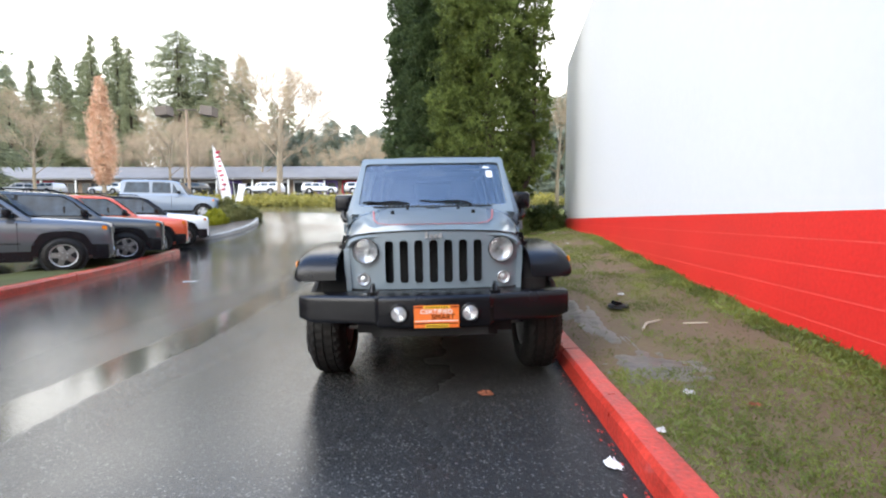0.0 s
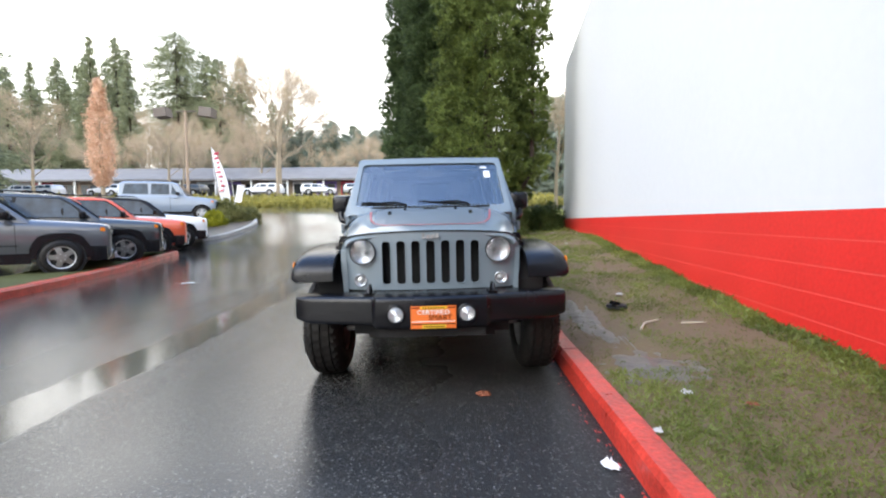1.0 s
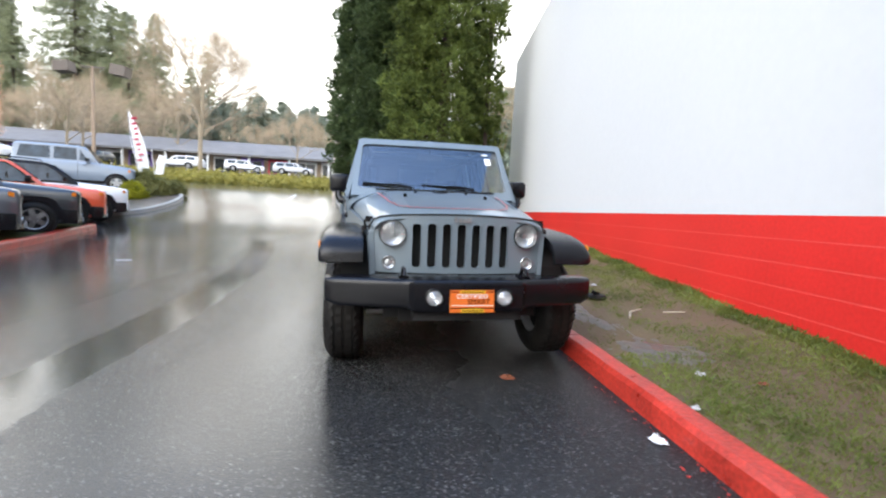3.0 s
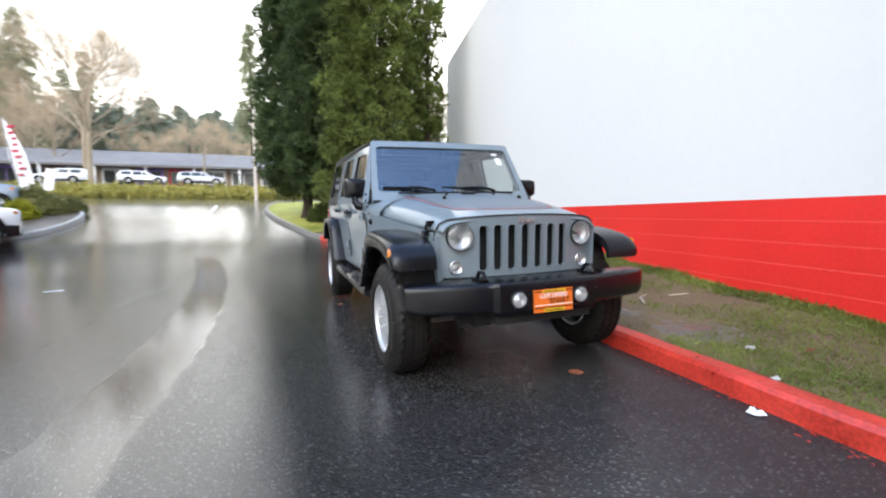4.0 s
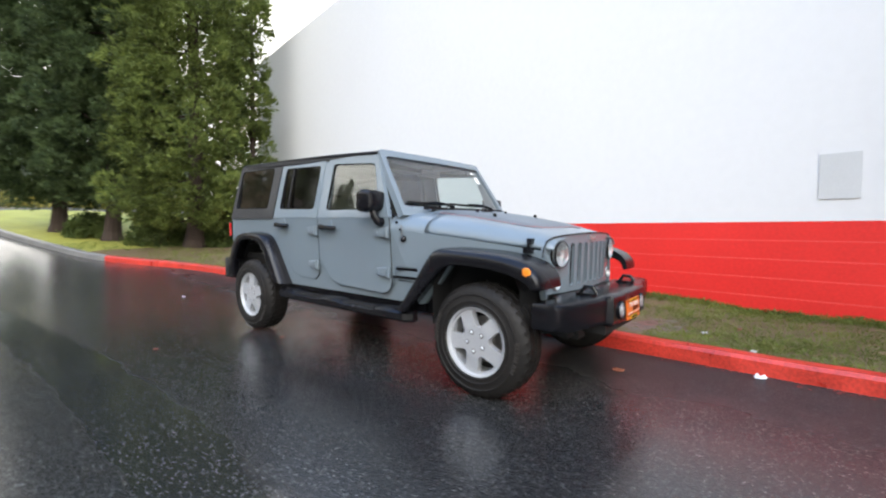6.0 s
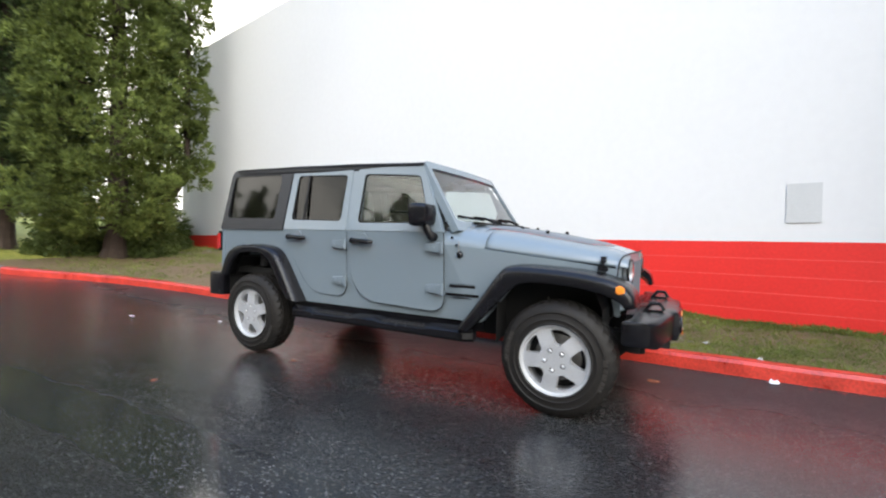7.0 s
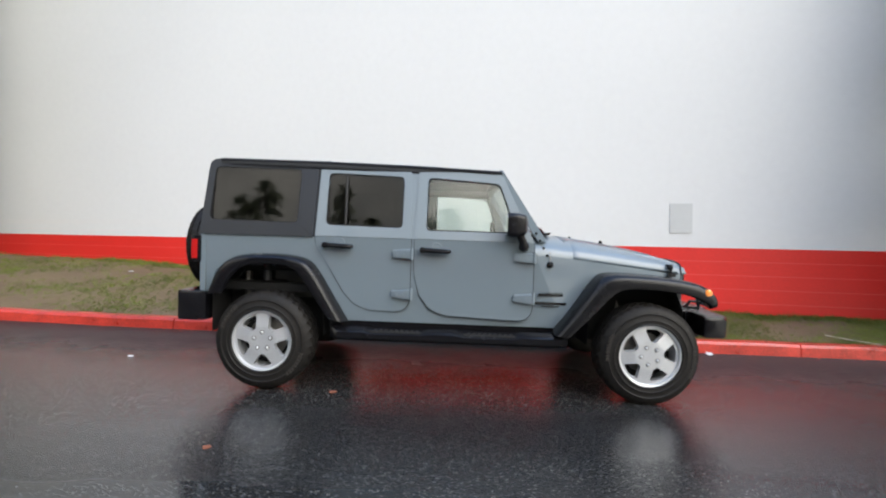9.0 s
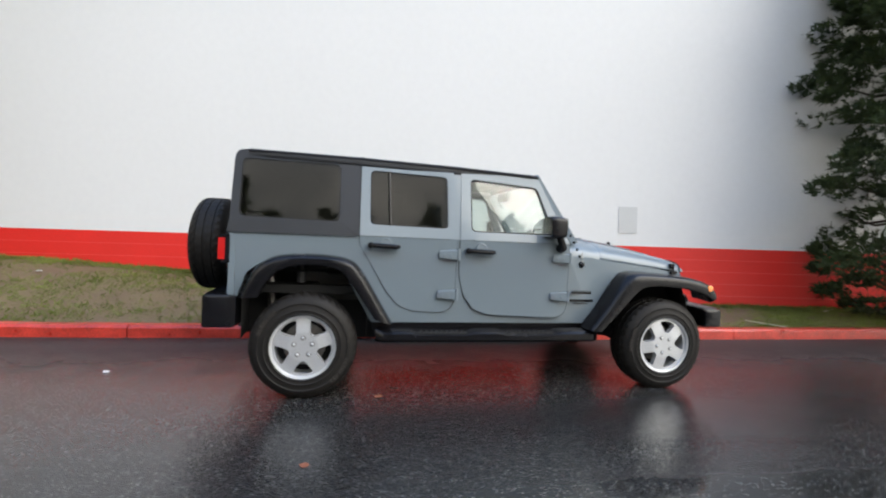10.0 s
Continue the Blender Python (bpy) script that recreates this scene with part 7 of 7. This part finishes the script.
def compact_suv(m, body, label, roof_mat=None, dark_wheels=False):
    """An upright small suv, nose to -y, front axle at the origin: shell with flat hood, cladding, glass band, round lamps, roof rails."""
    root = thing("compact_suv", m, label, "car", "parked row")
    W, H, WB, FO, BACK = 0.895, 1.66, 2.57, 0.80, 3.42
    CLAD = BLACK

    def ring(y, w, zb, zs, zt, crown):
        """Half section: foot, waist, shoulder, deck; mirrored."""
        half = [(w * 0.94, zb), (w, zb + 0.10), (w * 1.0, zs - 0.22), (w * 0.985, zs - 0.05), (w * 0.945, zs + 0.0), (w * 0.86, zt), (w * 0.45, zt + crown)]
        return [(-x, y, z) for x, z in half] + [(x, y, z) for x, z in half[::-1]]

    secs = [ring(-0.800, W * 0.78, 0.40, 0.86, 0.90, 0.005), ring(-0.785, W * 0.86, 0.32, 0.92, 0.955, 0.008), ring(-0.735, W * 0.925, 0.28, 0.955, 0.985, 0.010), ring(-0.60, W * 0.975, 0.27, 0.975, 1.005, 0.016), ring(-0.30, W, 0.27, 0.995, 1.030, 0.022), ring(0.10, W, 0.27, 1.015, 1.060, 0.024), ring(0.44, W, 0.27, 1.030, 1.085, 0.020),
            ring(0.60, W, 0.27, 1.045, 1.085, 0.006), ring(2.2, W, 0.27, 1.065, 1.10, 0.006), ring(3.20, W * 0.985, 0.30, 1.075, 1.11, 0.006), ring(3.37, W * 0.95, 0.34, 1.05, 1.09, 0.004), ring(BACK, W * 0.88, 0.42, 1.02, 1.06, 0.002)]
    part("body", loft_bm(secs), body, root, smooth=True)
    # cabin: one shell, with glass laid on it
    g = [(0.46, 1.075, 0.86, 1.090), (0.76, 1.08, 0.800, 1.36), (1.00, 1.08, 0.745, 1.565), (1.12, 1.08, 0.725, 1.615), (1.40, 1.08, 0.715, 1.648), (2.20, 1.09, 0.715, H), (2.95, 1.10, 0.705, 1.640), (3.18, 1.10, 0.690, 1.600), (3.30, 1.10, 0.70, 1.50), (3.40, 1.10, 0.80, 1.12)]
    wb_ = 0.855
    secs = []
    for y, z0, w, z1 in g:
        secs.append([(-wb_, y, z0 - 0.03), (-(w + 0.012), y, z1 - 0.075), (-(w - 0.02), y, z1 - 0.025), (-w * 0.78, y, z1), (w * 0.78, y, z1), (w - 0.02, y, z1 - 0.025), (w + 0.012, y, z1 - 0.075), (wb_, y, z0 - 0.03)])
    part("cabin_shell", loft_bm(secs), roof_mat or body, root, smooth=True)
    gy = [q[0] for q in g]
    for s in (-1, 1):
        def gf(y, t, proud=0.007):
            zt = float(np.interp(y, gy, [q[3] for q in g])) - 0.075
            ww = float(np.interp(y, gy, [q[2] for q in g])) + 0.012
            zb = float(np.interp(y, gy, [q[1] for q in g])) - 0.03
            return (s * (wb_ + (ww - wb_) * t + proud), y, zb + (zt - zb) * t)

        def fz(y, z, proud=0.007):
            """Place on the cabin's side at a height."""
            zt, zb = gf(y, 1.0)[2], gf(y, 0.0)[2]
            return gf(y, (z - zb) / max(0.05, zt - zb), proud)
        for q in ([(0.70, 1.105), (1.94, 1.115), (1.90, 1.555), (1.17, 1.530), (0.98, 1.40)], [(2.00, 1.115), (2.72, 1.120), (2.66, 1.545), (1.96, 1.555)], [(2.78, 1.19), (3.12, 1.25), (3.02, 1.50), (2.72, 1.535)]):
            part("side_window", plate_bm(dense(round_poly(q, 0.03, 3), 3), [], fz, (-s * 0.004, 0, 0)), GLASS_LOT, root)
        band = [(0.60, 1.085), (2.77, 1.095), (2.70, 1.575), (1.14, 1.560), (0.92, 1.40)]
        part("window_surround", plate_bm(dense(round_poly(band, 0.03, 3), 3), [], lambda a, b: fz(a, b, 0.003), (-s * 0.004, 0, 0)), CLAD, root)
        for y in (0.0, WB):
            outer = [(y - 0.47, 0.33), (y - 0.455, 0.56), (y - 0.33, 0.775), (y - 0.16, 0.825), (y + 0.16, 0.825), (y + 0.34, 0.775), (y + 0.47, 0.56), (y + 0.49, 0.33)]
            inner = [(y + 0.385 * math.cos(a), 0.335 + 0.385 * math.sin(a)) for a in np.linspace(0, math.pi, 15)]
            part("arch_moulding", plate_bm(round_poly(outer, [0.0, 0.05, 0.06, 0.06, 0.06, 0.06, 0.05, 0.0], 3) + inner, [], lambda a, b: (s * (W + 0.022), a, b), (-s * 0.07, 0, 0)), CLAD, root, "black plastic wheel-arch moulding")
            bm = bmesh.new()
            lathe(bm, [(0, 0.388), (0.012, 0.388)], 26, "x", Matrix.Translation((s * (W + 0.002) - (0.012 if s > 0 else 0.0), y, 0.335)))
            part("arch_well", bm, DARK, root)
            turn = Matrix() if s > 0 else Matrix.Rotation(math.pi, 4, "Z")
            wheel(root, "road_wheel", Matrix.Translation((s * (W - 0.045), y, 0.345)) @ turn @ Matrix.Rotation(0.3, 4, "X"), 0.348, 0.215, 0.222, 5, 60, DARK if dark_wheels else STEEL)
        part("sill_moulding", plate_bm([(0.46, 0.24), (WB - 0.44, 0.24), (WB - 0.44, 0.44), (0.46, 0.44)], [], lambda a, b: (s * (W + 0.014), a, b), (-s * 0.04, 0, 0)), CLAD, root)
        part("side_strip", plate_bm([(0.62, 0.585), (WB - 0.56, 0.585), (WB - 0.56, 0.60), (0.62, 0.60)], [], lambda a, b: (s * (W + 0.006), a, b), (-s * 0.02, 0, 0)), CLAD, root)
        for y in (0.66, 1.70, 2.52):
            part("door_gap", plate_bm([(y - 0.005, 0.46), (y + 0.005, 0.46), (y + 0.005, 1.0), (y - 0.005, 1.0)], [], lambda a, b: (s * (W + 0.0015), a, b), (-s * 0.01, 0, 0)), DARK, root)
        for y in (1.50, 2.36):
            bm = bmesh.new()
            tube(bm, [(s * (W + 0.0), y - 0.10, 0.925), (s * (W + 0.035), y - 0.07, 0.925), (s * (W + 0.035), y + 0.07, 0.925), (s * W, y + 0.10, 0.925)], 0.014, 6)
            part("door_handle", bm, body, root)
        mirror = new("door_mirror")
        mirror.parent = root
        ms = []
        for t, gw, gh in ((0.0, 0.06, 0.05), (0.25, 0.10, 0.08), (0.8, 0.11, 0.085), (1.0, 0.10, 0.08)):
            ms.append([(s * (1.00 + px * gw), 0.70 + 0.13 * t, 1.18 + pz * gh) for px, pz in round_poly([(-1, -1), (1, -1), (1, 1), (-1, 1)], 0.5, 3)])
        part("mirror_shell", loft_bm(ms), CLAD, mirror, smooth=True)
        bm = bmesh.new()
        tube(bm, [(s * 0.84, 0.78, 1.10), (s * 0.95, 0.77, 1.13)], 0.025, 6)
        part("mirror_foot", bm, CLAD, mirror)
        lamp = new("headlamp")
        lamp.parent = root
        bm = bmesh.new()
        lathe(bm, [(0.06, 0.125), (-0.015, 0.122), (-0.02, 0.112), (0.0, 0.105)], 24, "y", Matrix.Translation((s * 0.61, -0.785, 0.84)), caps=False)
        part("lamp_bezel", bm, CLAD, lamp, smooth=True)
        bm = bmesh.new()
        lathe(bm, [(0.02, 0.105), (-0.01, 0.10), (-0.03, 0.06), (-0.035, 0.001)], 22, "y", Matrix.Translation((s * 0.61, -0.785, 0.84)), caps=False)
        part("lens", bm, SILVERED, lamp, "silvery round headlamp", smooth=True)
        part("marker_lamp", plate_bm(round_poly([(-0.70, 0.845), (-0.62, 0.865), (-0.625, 0.945), (-0.705, 0.925)], 0.015, 2), [], lambda a, b: (s * (float(np.interp(a, [-0.735, -0.60, -0.30], [W * 0.925, W * 0.975, W])) + 0.004), a, b), (-s * 0.03, 0, 0)), ORANGE_LENS, root, "amber corner marker")
        bm = bmesh.new()
        tube(bm, [(s * 0.655, 1.22, 1.635), (s * 0.655, 1.30, 1.685), (s * 0.65, 2.2, 1.700), (s * 0.64, 2.95, 1.685), (s * 0.635, 3.02, 1.640)], 0.016, 6)
        part("roof_rail", bm, CLAD, root)
    rows_ = []
    for y, w, z in ((0.50, 0.78, 1.135), (0.76, 0.735, 1.375), (0.99, 0.685, 1.572)):
        rows_.append([(u * w, y - 0.012 - 0.02 * (1 - u * u), z) for u in (-1, -0.6, 0, 0.6, 1)])
    part("windscreen", loft_bm(rows_, closed=False, caps=False), GLASS_LOT, root, smooth=True)
    for x0, x1 in ((0.0, -0.5), (0.5, 0.0)):
        bm = bmesh.new()
        tube(bm, [(x0, 0.46, 1.12), (x1, 0.50, 1.15)], 0.012, 5)
        part("wiper", bm, CLAD, root)
    bm = bmesh.new()
    box(bm, -0.46, 0.46, -0.812, -0.74, 0.755, 0.905)
    part("grille", bm, CLAD, root, bevel=0.02)
    for k in range(7):
        bm = bmesh.new()
        box(bm, -0.39 + k * 0.115, -0.30 + k * 0.115, -0.822, -0.80, 0.775, 0.885)
        part("grille_slot", bm, DARK, root)
    secs = []
    for x, y0 in ((-0.90, -0.55), (-0.86, -0.72), (-0.60, -0.83), (0.0, -0.855), (0.60, -0.83), (0.86, -0.72), (0.90, -0.55)):
        secs.append([(x, a, b) for a, b in round_poly([(y0, 0.26), (-0.45, 0.24), (-0.45, 0.56), (y0, 0.55)], 0.03, 2)])
    part("bumper", loft_bm(secs), CLAD, root, "black plastic lower bumper", smooth=True)
    bm = bmesh.new()
    box(bm, -0.42, 0.42, -0.875, -0.80, 0.27, 0.37)
    part("skid_plate", bm, RIM, root, bevel=0.02)
    for s in (-1, 1):
        bm = bmesh.new()
        lathe(bm, [(0.02, 0.055), (-0.012, 0.052), (-0.016, 0.001)], 16, "y", Matrix.Translation((s * 0.68, -0.80, 0.43)))
        part("fog_lamp", bm, SILVERED, root, smooth=True)
    return root


def lot_pose(x, y, heading, dz=0.0):
    """Front axle at (x, y), nose towards the heading in degrees from +x."""
    z = float(road_z(x, y)) + dz
    return pose(x, y, z, 0, 0, heading + 90)


C_GREY = paint("graphite_paint", (0.088, 0.090, 0.100), 0.25)
C_BLACK = paint("black_green_paint", (0.032, 0.036, 0.040), 0.2)
C_ORANGE = paint("orange_paint", (0.66, 0.09, 0.03))
C_WHITE = paint("white_paint", (0.75, 0.75, 0.75))
C_SILVER = paint("silver_blue_paint", (0.22, 0.265, 0.33), 0.2)
C_SAND = paint("pale_silver_paint", (0.50, 0.50, 0.51), 0.2)


def wheel_row(x, y, heading, W):
    """The front axle's middle, when the near front wheel stands at (x, y)."""
    a = radians(heading)
    return x - math.sin(a) * W, y + math.cos(a) * W


for nm, wx_, wy_, hd, mt, lab, dz in (("compact_suv", -7.88, 8.52, 38, C_GREY, "graphite grey compact suv nosed up to the red kerb", 0.07),
                                      ("compact_suv", -8.12, 10.5, 38, C_BLACK, "black compact suv nosed up to the red kerb", 0.04),
                                      ("compact_suv", -8.83, 12.65, 38, C_ORANGE, "orange compact suv in the parked row", 0.02),
                                      ("compact_suv", -9.45, 14.85, 38, C_WHITE, "white compact suv with a black roof", 0.0)):
    cx, cy = wheel_row(wx_, wy_, hd, 0.86)
    compact_suv(lot_pose(cx, cy, hd, dz), mt, lab, BLACK if mt is C_WHITE else None, mt is C_ORANGE)
cx, cy = wheel_row(-10.75, 16.6, 38, 0.86)
parked_car("saloon_car", lot_pose(cx, cy, 38, -0.05), C_BLACK, "dark grey low car at the end of the parked row", 4.4, 0.86, 1.42, 0.92, group="parked row", belt=0.95)
cx, cy = wheel_row(-12.0, 20.4, 22, 0.86)
parked_car("off_road_car", lot_pose(cx, cy, 22, 0.0), C_SILVER, "pale silver-blue two-door off-road car above the island", 3.95, 0.86, 1.80, 1.10, True, None, belt=1.16)
for x, y, hd, mt, lab in ((-25.0, 53.0, 175, C_WHITE, "white saloon car in the upper lot"), (-45.0, 54.0, 175, C_WHITE, "white saloon car in the upper lot"), (-54.0, 55.0, 170, C_SAND, "pale saloon car in the upper lot"), (-17.0, 59.0, 10, C_WHITE, "white saloon car in the upper lot"), (-10.5, 56.0, 5, C_SAND, "pale saloon car before the shops"), (-60, 57, 190, C_WHITE, "white saloon car in the upper lot"), (-37, 58, 170, C_BLACK, "dark saloon car in the upper lot")):
    parked_car("saloon_car", lot_pose(x, y, hd), mt, lab, 4.6, 0.88, 1.45, 0.92, group="cars in the upper lot", belt=0.95)

# ---- litter, mud, grass ----
DULL = material("damp_dull_paper", (0.36, 0.35, 0.33), 0.7, var=0.2, scale=20, fine=80)
def scrap(x, y, r, mat, name, label, cat, z, seed, lump=0.02, sx=1.0):
    """A crumpled flat scrap."""
    rg = np.random.default_rng(seed)
    bm = bmesh.new()
    n = 18
    c = bm.verts.new((0, 0, lump))
    ring1 = [bm.verts.new((sx * r * 0.55 * math.cos(6.283 * k / n), r * 0.55 * math.sin(6.283 * k / n), lump * rg.uniform(0.2, 1.9))) for k in range(n)]
    ring2 = [bm.verts.new((sx * r * rg.uniform(0.75, 1.15) * math.cos(6.283 * k / n), r * rg.uniform(0.75, 1.15) * math.sin(6.283 * k / n), rg.uniform(0.0, 0.35) * lump + 0.001)) for k in range(n)]
    for k in range(n):
        q = (k + 1) % n
        bm.faces.new((c, ring1[k], ring1[q]))
        bm.faces.new((ring1[k], ring2[k], ring2[q], ring1[q]))
    ob = part(name, bm, mat)
    ob.matrix_world = pose(x, y, z, 0, 0, seed * 40)
    return tagged(ob, label, cat)


def rz(x, y):
    return float(road_z(x, y)) + 0.003


def lz(x, y):
    return float(lawn_height(x, y)) + 0.004


scrap(0.735, 2.04, 0.050, PAPER, "paper_scrap", "crumpled white paper lying by the red kerb", "litter", rz(0.73, 2.03), 1, 0.02, 0.8)
scrap(0.19, 2.90, 0.055, DEAD_LEAF, "dead_leaf", "wet brown leaf stuck to the asphalt", "leaf", rz(0.19, 2.9), 2, 0.006)
scrap(-1.17, 5.74, 0.03, DEAD_LEAF, "dead_leaf", "small brown leaf on the asphalt", "leaf", rz(-1.17, 5.74), 3, 0.005)
scrap(-2.17, 6.11, 0.025, DEAD_LEAF, "dead_leaf", "small brown leaf on the asphalt", "leaf", rz(-2.17, 6.11), 4, 0.005)
scrap(-0.50, 7.97, 0.028, PAPER, "paper_scrap", "small white scrap on the wet asphalt", "litter", rz(-0.50, 7.97), 5, 0.008)
scrap(-1.0, 9.2, 0.03, PAPER, "paper_scrap", "small white scrap on the wet asphalt", "litter", rz(-1.0, 9.2), 12, 0.006)
for x, y, r, s in ((1.34, 2.54, 0.05, 6), (1.91, 5.19, 0.07, 7), (0.99, 2.12, 0.035, 8), (2.6, 10.6, 0.06, 9), (3.1, 14.4, 0.07, 10)):
    scrap(x, y, r * 0.7, DULL, "paper_scrap", "small dull pale scrap in the grass", "litter", lz(x, y) + 0.015, s, 0.012)
scrap(1.55, 2.3, 0.04, DEAD_LEAF, "dead_leaf", "curled tan leaf in the grass", "leaf", lz(1.55, 2.3) + 0.02, 11, 0.01, 0.4)


def stick(pts, r, label):
    bm = bmesh.new()
    tube(bm, [(x, y, lz(x, y) + 0.02) for x, y in pts], [r, r * 0.9, r * 0.6][: len(pts)], 6)
    ob = part("stick", bm, STICK)
    tagged(ob, label, "stick")


stick([(1.60, 3.82), (1.70, 3.99), (1.86, 4.08)], 0.011, "bleached curved stick lying in the grass")
stick([(1.98, 3.90), (2.06, 3.86), (2.14, 3.80)], 0.007, "thin pale twig lying in the grass")
stick([(0.985, 0.02), (1.12, 0.22), (1.26, 0.44)], 0.010, "pale stick on the grass by the kerb")
stick([(1.75, -1.45), (1.82, -1.62), (1.9, -1.8)], 0.01, "pale stick under the conifer")
# broken drain cap in the grass
dc = thing("drain_cap", pose(1.70, 4.69, lz(1.70, 4.69) + 0.01, 0, 0, 20), "broken dark drain cap lying in the grass", "drain cap")
bm = bmesh.new()
lathe(bm, [(0.0, 0.11), (0.03, 0.10), (0.035, 0.06), (0.02, 0.001)], 14, "z")
part("lid", bm, DARK, dc)
bm = bmesh.new()
box(bm, -0.15, 0.02, -0.02, 0.03, 0.02, 0.06, pose(0, 0, 0, 8, 12, 30))
part("bracket", bm, BLACK, dc, bevel=0.006)

# wet mud by the kerb
def mud_patch(cx, cy, rx, ry, seed, turn=0.0):
    rg = np.random.default_rng(seed)
    ph = rg.uniform(0, 6.28, 4)
    v, f = [], []
    n, m = 64, 16
    for j in range(m + 1):
        for k in range(n):
            a = 2 * math.pi * k / n
            e = 1 + 0.22 * math.sin(2 * a + ph[0]) + 0.16 * math.sin(3 * a + ph[1]) + 0.10 * math.sin(5 * a + ph[2]) + 0.06 * math.sin(9 * a + ph[3])
            q = j / m * e
            dx, dy = rx * q * math.cos(a), ry * q * math.sin(a)
            x = max(1.0, cx + dx * math.cos(turn) - dy * math.sin(turn))
            y = cy + dx * math.sin(turn) + dy * math.cos(turn)
            v.append((x, y, float(lawn_height(x, y)) + 0.020 * (1 - (j / m) ** 1.5) - 0.010 + 0.006 * math.sin(31 * x + 17 * y) * math.sin(23 * y - 11 * x)))
    for j in range(m):
        for k in range(n):
            f.append((j * n + k, j * n + (k + 1) % n, (j + 1) * n + (k + 1) % n, (j + 1) * n + k))
    ob = put("mud_patch", v, f, MUD, smooth=True)
    tagged(ob, "wet bare mud in the lawn by the kerb", "mud", kind="structure")


mud_patch(1.25, 4.5, 0.26, 1.3, 1)
mud_patch(1.35, 3.0, 0.35, 0.5, 2, -0.5)

# grass blades, thinner over the bare soil
def bare_amount(x, y):
    return 0.5 + 0.5 * np.sin(1.9 * x + 0.7 * y + 1.0) * np.sin(1.1 * y - 1.3 * x) + 0.25 * np.sin(4.1 * x + 3.3 * y)


def grass(name, n, x0, x1, y0, y1, size, blades, label, dense_=False, mat=GRASS):
    gx, gy = rng.uniform(0, 1, n), rng.uniform(y0, y1, n)
    kx, wx = kerb_x(gy) + 0.17, wall_x(gy) - 0.01
    if dense_:
        X = wx - 0.22 * gx ** 2 - 0.01
        keep = np.ones(n, bool)
    else:
        X = kx + (wx - kx) * (x0 + (x1 - x0) * gx)
        b = bare_amount(X, gy)
        soil = ((X < 1.55) & (gy > 3.0) & (gy < 5.8))
        fr = x0 + (x1 - x0) * gx
        strip = np.clip(1.25 - np.abs(fr - 0.42 - 0.10 * np.sin(gy * 1.3)) / 0.22, 0, 1) * np.clip((gy - 2.2) / 1.0, 0, 1) * (0.65 + 0.35 * np.sin(2.1 * gy + 5 * fr))
        keep = (rng.random(n) > np.clip(np.maximum(b * 1.15 - 0.25, strip * 0.95), 0, 0.95)) & ~(soil & (rng.random(n) < 0.92))
    X, Y = X[keep], gy[keep]
    root = new(name)
    tagged(root, label, "grass", kind="stuff")
    leaves("blades", np.stack([X, Y, lawn_height(X, Y) + 0.002], 1), size, blades, 0.05, mat, root, 3.6, 0.8)


grass("grass_near", 30000, 0.0, 1.0, -2.5, 6.5, 0.0060, 8, "short patchy winter grass on the lawn")
grass("grass_mid", 15000, 0.0, 1.0, 6.5, 17, 0.0085, 8, "short patchy winter grass further along the lawn")
grass("grass_wall", 4000, 0, 1, -3, 12, 0.011, 8, "longer green grass along the foot of the wall", True)
